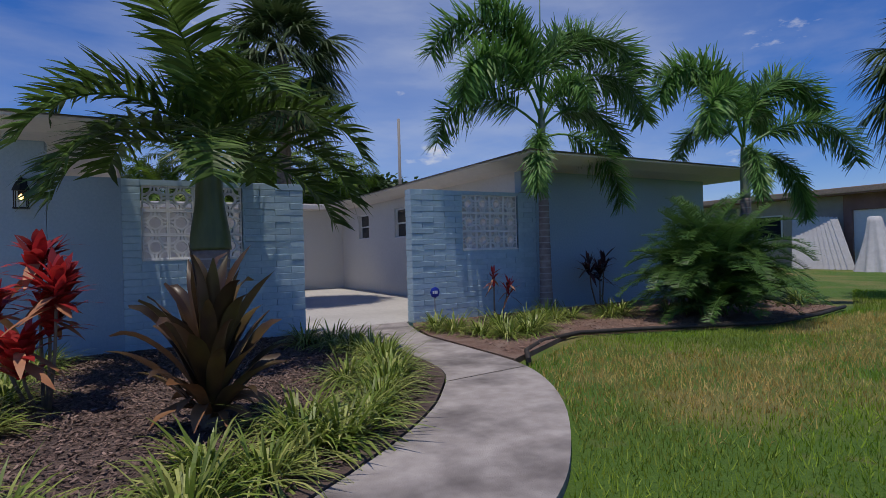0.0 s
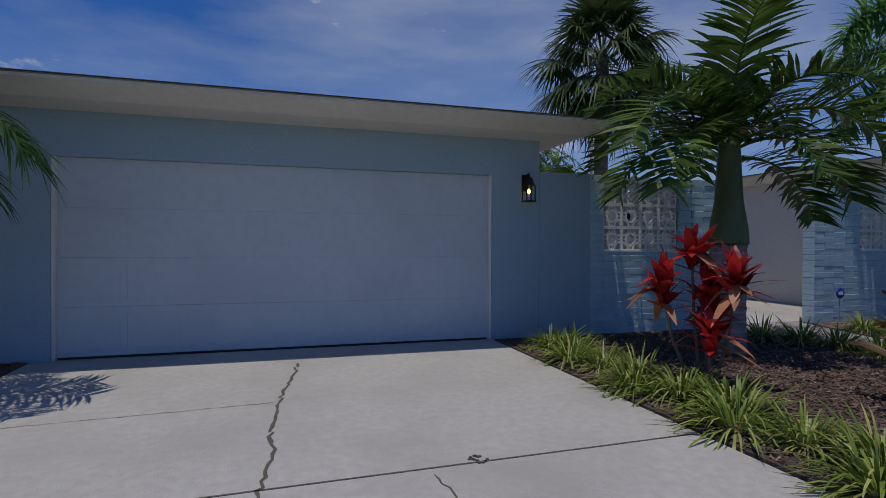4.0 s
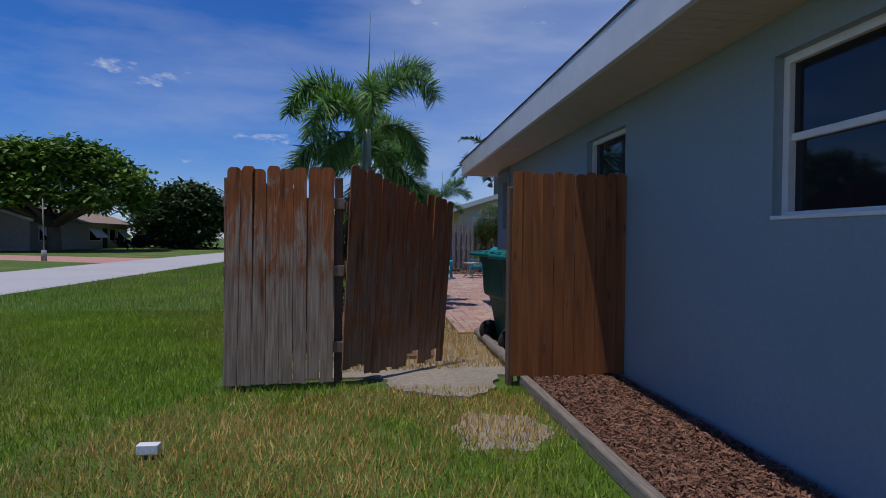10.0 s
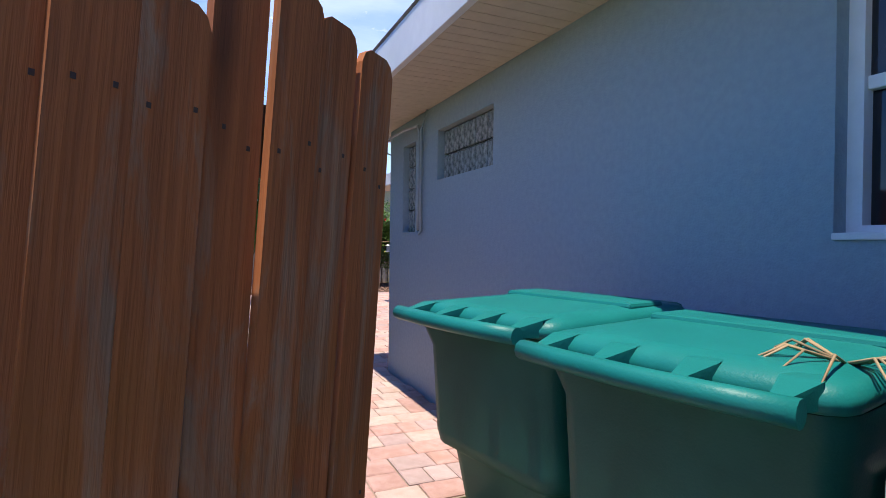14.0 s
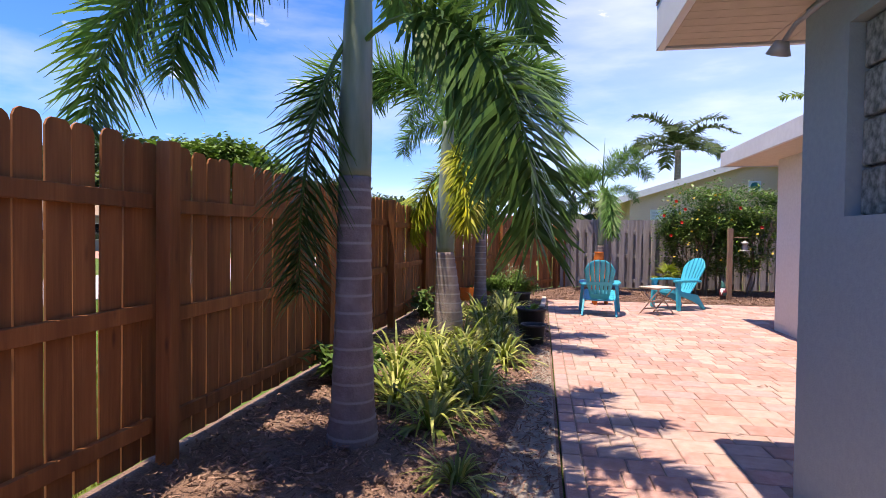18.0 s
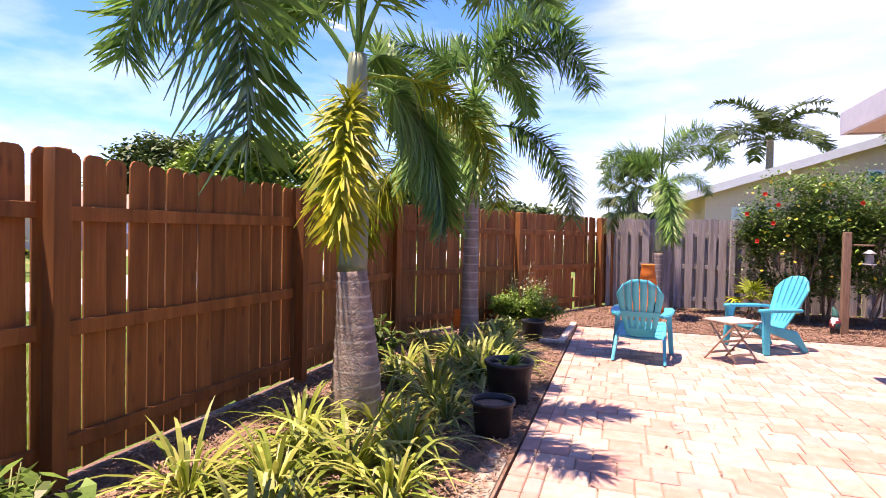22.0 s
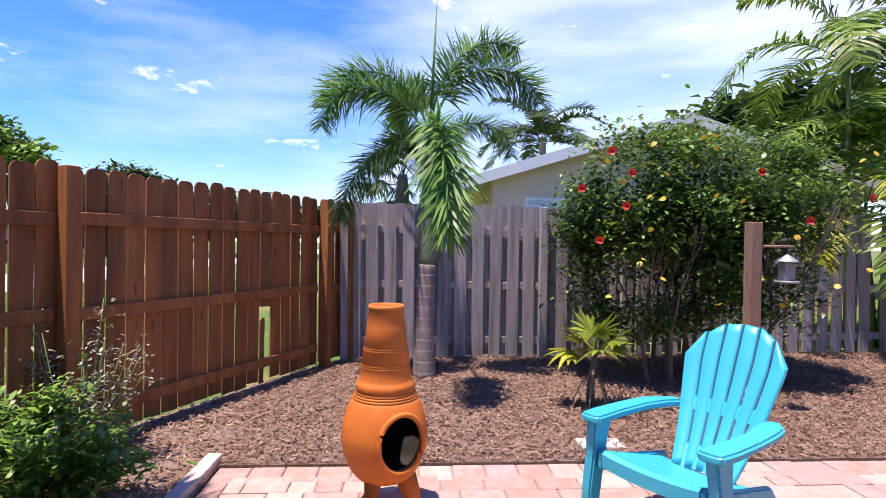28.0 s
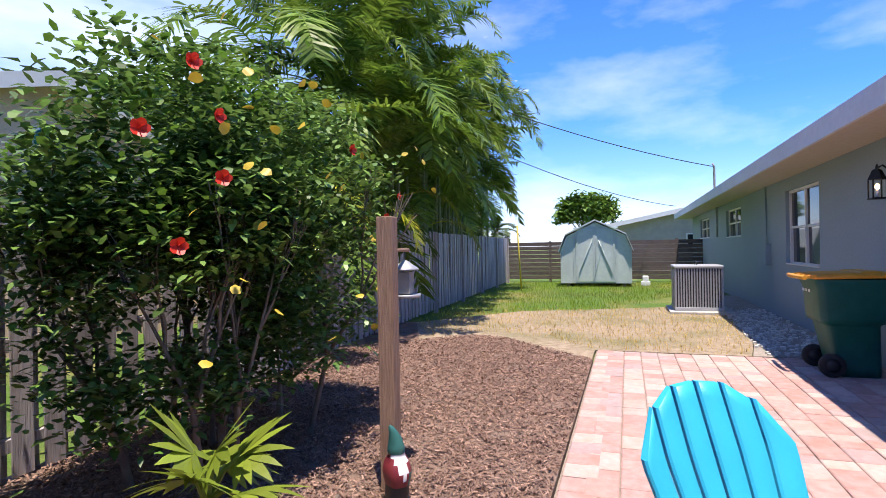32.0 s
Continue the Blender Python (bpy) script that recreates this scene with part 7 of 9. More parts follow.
ch = adirondack("turquoise resin adirondack chair facing the house", M["turquoise"])
ch.matrix_basis = pose(1.30, 17.72, 0.006, 0, 0, 122.0)
ch2 = copy_thing(ch, pose(-0.26, 16.58, 0.006, 0, 0, -6.0))
tagged(ch2, "turquoise resin adirondack chair turned towards the clay stove")

tb = thing("folding_table", "small weathered folding table with a slatted top", "side table", (0.755, 16.82, 0.0), 39.0)
for i in range(6):
    part("top_slat", box_mesh(-0.235, -0.205 + i * 0.069, 0.465, 0.235, -0.205 + i * 0.069 + 0.062, 0.483, 0.004), M["table_wood"], tb)
for x in (-0.17, 0.17):
    part("batten", box_mesh(x - 0.018, -0.20, 0.440, x + 0.018, 0.205, 0.464, 0.003), M["table_leg"], tb)
    for k, sg in enumerate((-1, 1)):
        bm = bmesh.new()
        xo = x + (0.025 if k else -0.025)
        add_tube(bm, [(xo, sg * 0.19, 0.438), (xo, 0.0, 0.225), (xo, -sg * 0.20, 0.0)], [0.020, 0.020, 0.020], 4, squash=0.6)
        part("leg", bm, M["table_leg"], tb)
for y, z in ((-0.13, 0.085), (0.13, 0.085), (0.0, 0.228)):
    part("stretcher", box_mesh(-0.19, y - 0.016, z - 0.012, 0.19, y + 0.016, z + 0.012, 0.003), M["table_leg"], tb)

# clay chiminea
cm = thing("chiminea", "orange clay chiminea stove with a dark mouth", "chiminea", (-0.132, 18.045, 0.0), 28.0)
bowl = [(0.10, 0.155), (0.15, 0.19), (0.185, 0.245), (0.212, 0.32), (0.221, 0.395), (0.214, 0.46), (0.195, 0.525), (0.170, 0.580)]


def bowl_radius(z):
    """Outer radius of the belly at height z."""
    for (r0, z0), (r1, z1) in zip(bowl, bowl[1:]):
        if z0 <= z <= z1:
            t = (z - z0) / (z1 - z0)
            return r0 + (r1 - r0) * t
    return bowl[-1][0] if z > 0.4 else bowl[0][0]


prof = [(0.001, 0.15)] + [(sum(bowl_radius(z + d) for d in (-0.02, -0.01, 0.0, 0.01, 0.02)) / 5, z) for z in (0.175 + 0.01 * k for k in range(40))]
for z in (0.585, 0.597, 0.609):
    r = 0.168 - (z - 0.585) * 0.45
    prof += [(r, z - 0.005), (r - 0.005, z), (r - 0.001, z + 0.004)]
prof += [(0.146, 0.620), (0.150, 0.628), (0.151, 0.645), (0.148, 0.660), (0.140, 0.668), (0.136, 0.678)]
for z in (0.745, 0.757, 0.830, 0.842):
    r = 0.136 - (z - 0.678) * 0.140
    prof += [(r, z - 0.005), (r + 0.001, z - 0.003), (r - 0.004, z), (r - 0.001, z + 0.004)]
prof += [(0.100, 0.94), (0.0875, 1.025), (0.092, 1.032), (0.0935, 1.046), (0.087, 1.053), (0.078, 1.050)]
inner = len(prof)
prof += [(0.076, 1.02), (0.10, 0.82), (0.125, 0.63)] + [(bowl_radius(z) - 0.022, z) for z in (0.58 - 0.01 * k for k in range(36))] + [(0.09, 0.19), (0.001, 0.18)]
bm = bmesh.new()
rings = add_lathe(bm, prof, 96)
inside = {v for ring in rings[inner:] for v in ring}
for f in bm.faces:
    f.material_index = 1 if all(v in inside for v in f.verts) else 0
# the mouth is cut through the belly on the -y side
gone = []
for f in bm.faces:
    c_ = f.calc_center_median()
    if c_.y < -0.04 and (c_.x / 0.121) ** 2 + ((c_.z - 0.395) / 0.143) ** 2 < 1.0:
        gone.append(f)
bmesh.ops.delete(bm, geom=gone, context="FACES")
part("body", bm, [M["terracotta"], M["soot"]], cm)
bm = bmesh.new()
rim, throat = [], []
for k in range(41):
    a = 2 * math.pi * k / 40
    x, z = 0.120 * math.cos(a), 0.395 + 0.142 * math.sin(a)
    y = -math.sqrt(max(0.004, bowl_radius(z) ** 2 - x * x))
    rim.append((x, y - 0.002, z))
    throat.append((bm.verts.new((x * 0.96, y, 0.395 + (z - 0.395) * 0.96)), bm.verts.new((x * 0.98, y + 0.034, 0.395 + (z - 0.395) * 0.98))))
for (a, b), (d, e) in zip(throat, throat[1:]):
    bm.faces.new((a, b, e, d))
add_tube(bm, rim, 0.0135, 8, cap=False)
part("mouth_rim", bm, M["terracotta"], cm)
for a in (90, 215, 325):
    bm = bmesh.new()
    ca, sa = math.cos(radians(a)), math.sin(radians(a))
    add_tube(bm, [(0.10 * ca, 0.10 * sa, 0.20), (0.140 * ca, 0.140 * sa, 0.10), (0.160 * ca, 0.160 * sa, 0.0)], [0.060, 0.050, 0.036], 8)
    part("foot", bm, M["terracotta"], cm)

# bird-feeder post with its arm and lantern-shaped feeder
fpost = thing("feeder_post", "weathered timber post with a bird feeder on an arm", "bird feeder", (2.78, 19.50, 0.0), 3.0)
part("post", box_mesh(-0.048, -0.048, -0.05, 0.048, 0.048, 1.58, 0.006), M["wood_post"], fpost)
bm = bmesh.new()
add_tube(bm, [(0.05, 0, 1.385), (0.36, 0, 1.385)], 0.013, 6)
arm = part("arm", bm, M["wood_post"], fpost)
fd = part("feeder", box_mesh(0.255, -0.045, 1.11, 0.345, 0.045, 1.25, 0.006), M["lamp_glass"], fpost)
bm = bmesh.new()
add_lathe(bm, [(0.001, 1.325), (0.02, 1.315), (0.085, 1.268), (0.088, 1.258), (0.001, 1.256)], 14, (0.30, 0))
part("roof", bm, M["metal_gray"], fd)
bm = bmesh.new()
add_lathe(bm, [(0.001, 1.085), (0.095, 1.088), (0.098, 1.108), (0.001, 1.10)], 14, (0.30, 0))
part("tray", bm, M["metal_gray"], fd)
bm = bmesh.new()
add_tube(bm, [(0.30, 0, 1.32), (0.30, 0, 1.375)], 0.004, 5)
part("hook", bm, M["lamp_black"], fd)

# garden ornament, one plain shape: footed base, coat, beard and a bent pointed cap
bm = bmesh.new()
add_lathe(bm, [(0.001, 0.012), (0.075, 0.014), (0.082, 0.06), (0.078, 0.12), (0.088, 0.155), (0.096, 0.20), (0.084, 0.25), (0.062, 0.28), (0.056, 0.30), (0.062, 0.312), (0.058, 0.34), (0.046, 0.385), (0.030, 0.43), (0.018, 0.46), (0.001, 0.472)], 22)
for v in bm.verts:
    v.co.x -= 0.9 * max(0.0, v.co.z - 0.34) ** 2 * 3.0
    if v.co.z < 0.3:
        v.co.x *= 1.0 + 0.10 * math.cos(3 * math.atan2(v.co.y, v.co.x))
        v.co.y += -0.018 if v.co.y < -0.03 and 0.1 < v.co.z < 0.24 else 0.0
for f in bm.faces:
    p = f.calc_center_median()
    beard = p.y < -0.02 and abs(p.x - 0.005) < 0.052 * (p.z - 0.14) / 0.12 and 0.15 < p.z < 0.305
    f.material_index = 1 if beard else 0 if p.z > 0.30 else 3 if p.z < 0.125 else 0 if p.x > 0.03 and p.z < 0.215 else 2
add_box(bm, -0.105, -0.085, 0.0, 0.10, 0.085, 0.014)
gn = single("garden_ornament", bm, [M["gnome_green"], M["sign_white"], M["gnome_red"], M["black_plastic"]], "painted garden figurine in green, red and white", "figurine")
gn.matrix_basis = pose(2.63, 19.40, 0.006, 0, 0, -35) @ Matrix.Diagonal((0.80, 0.80, 0.92, 1.0))

# ---- wheeled bins ----
def wheelie_bin(label, mat, lid_mat, sign=None):
    """Two-wheeled bin, front towards -x: tapered tub with a lip, hinged lid with moulded grips, wheels."""
    b = thing("wheelie_bin", label, "waste bin", group="waste bins")
    bm = bmesh.new()
    rows = [(0.0, 0.20, 0.23), (0.10, 0.205, 0.235), (0.52, 0.240, 0.262), (0.535, 0.252, 0.270), (0.555, 0.288, 0.295), (0.60, 0.298, 0.302), (0.90, 0.318, 0.308), (0.97, 0.345, 0.325), (1.0, 0.345, 0.325)]
    rings = []
    for z, hx, hy in rows:
        c = 0.07
        pts = []
        for sx, sy, a0 in ((1, 1, 0), (-1, 1, 90), (-1, -1, 180), (1, -1, 270)):
            for k in range(4):
                a = radians(a0 + 30 * k)
                pts.append((sx * (hx - c) + c * math.cos(a) + (0.05 if z < 0.5 else 0.0), sy * (hy - c) + c * math.sin(a)))
        rings.append([bm.verts.new((x, y, z)) for x, y in pts])
    for a, q in zip(rings, rings[1:]):
        for k in range(16):
            bm.faces.new((a[k], a[(k + 1) % 16], q[(k + 1) % 16], q[k])).smooth = True
    bm.faces.new(rings[0])
    part("tub", bm, mat, b)
    bm = bmesh.new()
    rings = []
    for z, hx, hy in ((1.004, 0.350, 0.330), (1.030, 0.352, 0.332), (1.052, 0.335, 0.315), (1.062, 0.26, 0.24)):
        c = 0.06
        pts = []
        for sx, sy, a0 in ((1, 1, 0), (-1, 1, 90), (-1, -1, 180), (1, -1, 270)):
            for k in range(4):
                a = radians(a0 + 30 * k)
                x = sx * (hx - c) + c * math.cos(a)
                pts.append((x, sy * (hy - c) + c * math.sin(a), z + 0.020 * (x + 0.33)))
        rings.append([bm.verts.new(p) for p in pts])
    for a, q in zip(rings, rings[1:]):
        for k in range(16):
            bm.faces.new((a[k], a[(k + 1) % 16], q[(k + 1) % 16], q[k])).smooth = True
    bm.faces.new(rings[-1])
    bm.faces.new(rings[0][::-1])
    lid = part("lid", bm, lid_mat, b)
    part("lid_step", box_mesh(0.055, -0.288, 1.046, 0.236, 0.288, 1.082, 0.012), lid_mat, lid)
    part("hinge_cover", box_mesh(0.238, -0.275, 1.005, 0.385, 0.275, 1.068, 0.02), lid_mat, lid)
    for y in (-0.26, -0.09, 0.09, 0.26):
        bm = bmesh.new()
        vs = [bm.verts.new(q) for q in ((-0.24, y - 0.006, 1.058), (-0.24, y + 0.006, 1.058), (-0.335, y + 0.034, 1.056), (-0.335, y - 0.034, 1.056), (-0.43, y + 0.012, 1.034), (-0.43, y - 0.012, 1.034), (-0.34, y - 0.03, 1.008), (-0.34, y + 0.03, 1.008), (-0.43, y + 0.012, 1.012), (-0.43, y - 0.012, 1.012))]
        for f in ((0, 1, 2, 3), (3, 2, 4, 5), (5, 4, 8, 9), (9, 8, 7, 6), (3, 5, 9, 6), (2, 7, 8, 4)):
            bm.faces.new([vs[k] for k in f])
        part("grip_rib", bm, lid_mat, lid)
    bm = bmesh.new()
    add_tube(bm, [(-0.436, -0.30, 1.022), (-0.446, -0.15, 1.021), (-0.448, 0.0, 1.020), (-0.446, 0.15, 1.021), (-0.436, 0.30, 1.022)], 0.024, 10)
    part("grip_bar", bm, lid_mat, lid)
    bm = bmesh.new()
    add_tube(bm, [(0.33, -0.25, 0.965), (0.43, -0.25, 0.985), (0.44, 0.0, 0.988), (0.43, 0.25, 0.985), (0.33, 0.25, 0.965)], 0.016, 8)
    part("handle", bm, mat, b)
    for sy in (-1, 1):
        bm = bmesh.new()
        add_lathe(bm, [(0.07, -0.028), (0.112, -0.028), (0.122, -0.015), (0.122, 0.015), (0.112, 0.028), (0.07, 0.028)], 22)
        bmesh.ops.rotate(bm, verts=bm.verts, matrix=Matrix.Rotation(math.pi / 2, 3, "X"))
        bmesh.ops.translate(bm, verts=bm.verts, vec=(-0.205, sy * 0.285, 0.122))
        wheel = part("wheel", bm, M["rubber"], b)
        bm = bmesh.new()
        add_lathe(bm, [(0.001, -0.018), (0.07, -0.018), (0.072, 0.0), (0.07, 0.018), (0.001, 0.018)], 16)
        bmesh.ops.rotate(bm, verts=bm.verts, matrix=Matrix.Rotation(math.pi / 2, 3, "X"))
        bmesh.ops.translate(bm, verts=bm.verts, vec=(-0.205, sy * 0.285, 0.122))
        part("hub", bm, M["black_plastic"], wheel)
    if sign:
        part("label_plate", box_mesh(-0.14, -0.3245, 0.66, 0.15, -0.3215, 0.86), M["sign_white"], b, "white sticker with dark and yellow blocks")
        part("label_mark", box_mesh(-0.12, -0.3275, 0.72, 0.0, -0.3250, 0.84), M["black_plastic"], b)
        part("label_mark", box_mesh(0.02, -0.3275, 0.72, 0.13, -0.3250, 0.84), M["sign_yellow"], b)
        part("label_line", box_mesh(-0.12, -0.3275, 0.68, 0.13, -0.3250, 0.70), M["black_plastic"], b)
    return b


b1 = wheelie_bin("green wheeled waste bin with a closed lid against the wall", M["bin_dark"], M["bin_green"], True)
b1.matrix_basis = pose(-0.53, 5.22, 0.012, 0, 0, 12.0) @ Matrix.Scale(1.015, 4)
b2 = copy_thing(b1, pose(-0.60, 5.93, 0.012, 0, 0, 12.0) @ Matrix.Scale(1.01, 4))
tagged(b2, "green wheeled waste bin set askew beside its twin")
b3 = wheelie_bin("dark green recycling bin with an orange lid at the back wall", M["bin_dark"], M["bin_orange"])
b3.matrix_basis = pose(6.72, 16.02, 0.0, 0, 0, -90.0)
for x0, w in ((6.36, 0.09), (6.47, 0.06), (6.55, 0.10)):
    part("label_line", box_mesh(-0.352, x0 - 6.5, 0.86, -0.349, x0 - 6.5 + w * 0.7, 0.89), M["sign_white"], b3)
bm = bmesh.new()
for k in range(16):
    a = rng.uniform(0, 6.28)
    add_tube(bm, [(0, 0, 0), (0.10 * math.cos(a), 0.10 * math.sin(a), 0.03), (0.2 * math.cos(a), 0.2 * math.sin(a), -0.05 * rng.random())], [0.004, 0.003, 0.002], 4)
tw = single("palm_debris", bm, M["frond_dry"], "dry palm stalks lying on the bin lid", "debris")
tw.matrix_basis = pose(-0.62, 4.93, 1.085)

# ---- fixtures on the house ----
def wall_lantern(label, x, y, z, turn):
    w = thing("wall_lantern", label, "wall lantern", (x, y, z), turn, "wall lanterns")
    part("back_plate", box_mesh(-0.045, -0.02, -0.02, 0.045, 0.0, 0.20, 0.006), M["lamp_black"], w)
    bm = bmesh.new()
    add_tube(bm, [(0, -0.02, 0.14), (0, -0.08, 0.20), (0, -0.13, 0.17)], 0.010, 6)
    part("arm", bm, M["lamp_black"], w)
    bm = bmesh.new()
    add_lathe(bm, [(0.001, 0.22), (0.012, 0.20), (0.018, 0.165), (0.045, 0.15), (0.085, 0.06), (0.088, 0.045), (0.001, 0.044)], 4, (0, -0.13), smooth=False)
    part("cap", bm, M["lamp_black"], w)
    for sx in (-1, 1):
        for sy in (-1, 1):
            part("cage_bar", box_mesh(sx * 0.060 - 0.006, -0.13 + sy * 0.060 - 0.006, -0.15, sx * 0.060 + 0.006, -0.13 + sy * 0.060 + 0.006, 0.048), M["lamp_black"], w)
    part("base", box_mesh(-0.072, -0.202, -0.165, 0.072, -0.058, -0.148, 0.004), M["lamp_black"], w)
    bm = bmesh.new()
    add_lathe(bm, [(0.001, -0.145), (0.016, -0.142), (0.018, -0.07), (0.001, -0.065)], 8, (0, -0.13))
    part("candle", bm, M["sign_white"], w)
    bm = bmesh.new()
    add_lathe(bm, [(0.001, -0.063), (0.02, -0.05), (0.024, -0.02), (0.001, 0.01)], 10, (0, -0.13))
    part("bulb", bm, M["bulb"], w, "glowing warm bulb")
    return w


wall_lantern("black carriage lantern with a lit bulb on the blue wall", 5.985, 0.0, 1.95, 0)
wall_lantern("black carriage lantern on the pale back wall", 6.95, 15.5, 2.0, 180)

dsp = thing("downspout", "white corrugated downspout at the house corner", "downspout", (0, 0, 0))
part("pipe", box_mesh(-0.105, 0.09, 0.22, -0.012, 0.17, 2.36, 0.012), M["gutter_white"], dsp)
bm = bmesh.new()
add_tube(bm, [(-0.058, 0.13, 0.24), (-0.062, 0.13, 0.14), (-0.10, 0.135, 0.09), (-0.20, 0.15, 0.075)], [0.058, 0.058, 0.060, 0.060], 8)
part("elbow", bm, M["gutter_white"], dsp)
bm = bmesh.new()
add_tube(bm, [(-0.058, 0.13, 2.34), (-0.10, 0.10, 2.42), (-0.30, 0.05, 2.45)], [0.055, 0.055, 0.055], 8)
part("upper_elbow", bm, M["gutter_white"], dsp)
for z in (0.45, 2.0):
    part("strap", box_mesh(-0.112, 0.08, z, -0.006, 0.20, z + 0.035), M["gutter_white"], dsp)
bm = bmesh.new()
pts, rad = [], []
for i in range(61):
    s = i / 60
    pts.append((-0.18 - 0.76 * s, 0.15 + 0.22 * s, 0.075 - 0.01 * s))
    rad.append(0.060 + (0.010 if i % 2 else 0.0))
add_tube(bm, pts, rad, 12)
single("drain_hose", bm, M["hose_black"], "black corrugated drain hose lying on the mulch", "drain hose")

cn = thing("conduit", "grey conduit pipes with a shower head on the side wall", "pipe", (0, 0, 0))
bm = bmesh.new()
add_tube(bm, [(-0.03, 8.80, 1.42), (-0.03, 8.80, 2.30), (-0.03, 8.83, 2.36)], 0.014, 6)
add_tube(bm, [(-0.03, 8.74, 1.42), (-0.03, 8.74, 2.32), (-0.03, 8.60, 2.45)], 0.012, 6)
add_tube(bm, [(-0.03, 8.80, 1.43), (-0.035, 8.77, 1.40), (-0.03, 8.74, 1.43)], 0.012, 6)
part("pipe", bm, M["stucco_pale"], cn)
bm = bmesh.new()
add_tube(bm, [(-0.03, 8.83, 2.36), (-0.08, 9.10, 2.36), (-0.16, 9.42, 2.30), (-0.18, 9.52, 2.24)], 0.012, 6)
part("shower_arm", bm, M["metal_gray"], cn)
bm = bmesh.new()
add_tube(bm, [(-0.18, 9.51, 2.255), (-0.185, 9.54, 2.20)], [0.03, 0.055], 10)
part("shower_head", bm, M["metal_gray"], cn)

bm = bmesh.new()
add_tube(bm, [(12.4, 15.53, 0.95), (12.4, 15.53, 2.52)], 0.018, 6)
single("wall_conduit", bm, M["stucco_pale"], "painted conduit on the back wall", "pipe")
single("meter_box", box_mesh(12.15, 15.502, 0.95, 12.36, 15.6, 1.35, 0.01), M["stucco_pale"], "painted electric box on the back wall", "electric box")
bm = bmesh.new()
add_tube(bm, [(18.6, 15.55, 1.6), (18.6, 15.55, 2.52)], 0.03, 8)
add_tube(bm, [(16.4, 15.9, 2.72), (16.4, 15.9, 3.50), (16.35, 15.95, 3.58)], 0.03, 8)
single("service_mast", bm, M["metal_gray"], "grey service mast rising through the roof", "service mast")

hr = thing("hose_reel", "dark green garden hose coiled on a wall bracket", "garden hose", (13.298, 4.05, 0.0))
part("bracket", box_mesh(-0.10, -0.05, 0.74, 0.0, 0.05, 0.82, 0.006), M["metal_gray"], hr)
for k in range(5):
    bm = bmesh.new()
    add_tube(bm, [(-0.03 - 0.022 * k, (0.22 - 0.008 * k) * math.sin(a * math.pi / 12), 0.56 + (0.26 - 0.01 * k) * math.cos(a * math.pi / 12)) for a in range(25)], 0.012, 6, cap=False)
    part("hose_coil", bm, M["hose_black"], hr)

sg = thing("yard_sign", "small blue security sign on a stake", "yard sign", (11.32, -0.20, 0.0))
bm = bmesh.new()
add_lathe(bm, [(0.001, -0.006), (0.085, -0.006), (0.09, 0.0), (0.085, 0.006), (0.001, 0.006)], 8)
bmesh.ops.rotate(bm, verts=bm.verts, matrix=Matrix.Rotation(math.pi / 2, 3, "X"))
bmesh.ops.translate(bm, verts=bm.verts, vec=(0, 0, 0.50))
part("plate", bm, M["blue_sign"], sg)
for x in (-0.045, -0.012, 0.021):
    part("mark", box_mesh(x, -0.0105, 0.475, x + 0.024, -0.0065, 0.525), M["sign_white"], sg)
part("stake", box_mesh(-0.008, 0.007, -0.05, 0.008, 0.016, 0.46), M["metal_gray"], sg)

# ---- timber edging ----
def edging(label, pts, w=0.10, h=0.10, mat="timber_gray"):
    for (x0, y0), (x1, y1) in zip(pts, pts[1:]):
        ln = math.hypot(x1 - x0, y1 - y0) - 0.012
        bm = box_mesh(-w / 2, -ln / 2, -0.05, w / 2, ln / 2, h, 0.010)
        ob = single("edging_timber", bm, M[mat], label, "edging", "edging timbers")
        ob.matrix_basis = pose((x0 + x1) / 2, (y0 + y1) / 2, 0, 0, 0, math.degrees(math.atan2(y1 - y0, x1 - x0)) - 90)


edging("weathered grey landscape timber edging the side bed", [(-0.91, -0.30), (-0.905, 0.62), (-0.90, 2.0), (-0.93, 4.45)], 0.075, 0.045)
bm = bmesh.new()
rl = random.Random(19)
add_tube(bm, [(-0.90 - 0.015 * i / 14 + rl.uniform(-0.006, 0.006), 4.72 + 1.92 * i / 14, 0.035 + rl.uniform(-0.004, 0.004)) for i in range(15)], [0.058 + rl.uniform(-0.006, 0.006) for _ in range(15)], 10)
single("edging_log", bm, M["timber_gray"], "weathered round log edging the bin bed past the gate", "edging", "edging timbers")
edging("weathered cross timber below the downspout", [(-0.84, -0.33), (-0.02, -0.24)], 0.09, 0.09)
edging("weathered timber edging the drive palm bed", [(-0.82, -0.40), (-0.765, -1.52)], 0.09, 0.07)
edging("weathered timber edging the drive palm bed", [(-0.765, -1.54), (-0.60, -2.30)], 0.09, 0.06)
edging("pale timber framing the herb corner", [(-2.2, 17.0), (-1.28, 17.02)], 0.09, 0.05, "table_wood")
edging("pale timber framing the herb corner", [(-1.24, 17.0), (-1.20, 18.7)], 0.09, 0.05, "table_wood")
pts = [(10.62, -3.45), (10.95, -3.0), (11.5, -2.62), (12.3, -2.42), (13.2, -2.72), (13.9, -3.02), (15.1, -3.5), (16.5, -3.42), (17.75, -3.2)]
bm = bmesh.new()
add_tube(bm, [(x, y, 0.012) for x, y in pts], 0.030, 6)
single("bed_edging", bm, M["hose_black"], "black plastic edging along the lawn", "edging")
bm = bmesh.new()
add_tube(bm, [(1.9, 19.6, 0.03), (2.2, 19.66, 0.02), (2.55, 19.72, 0.035)], 0.014, 6)
single("fallen_stick", bm, M["twig"], "bare stick lying on the mulch", "stick")
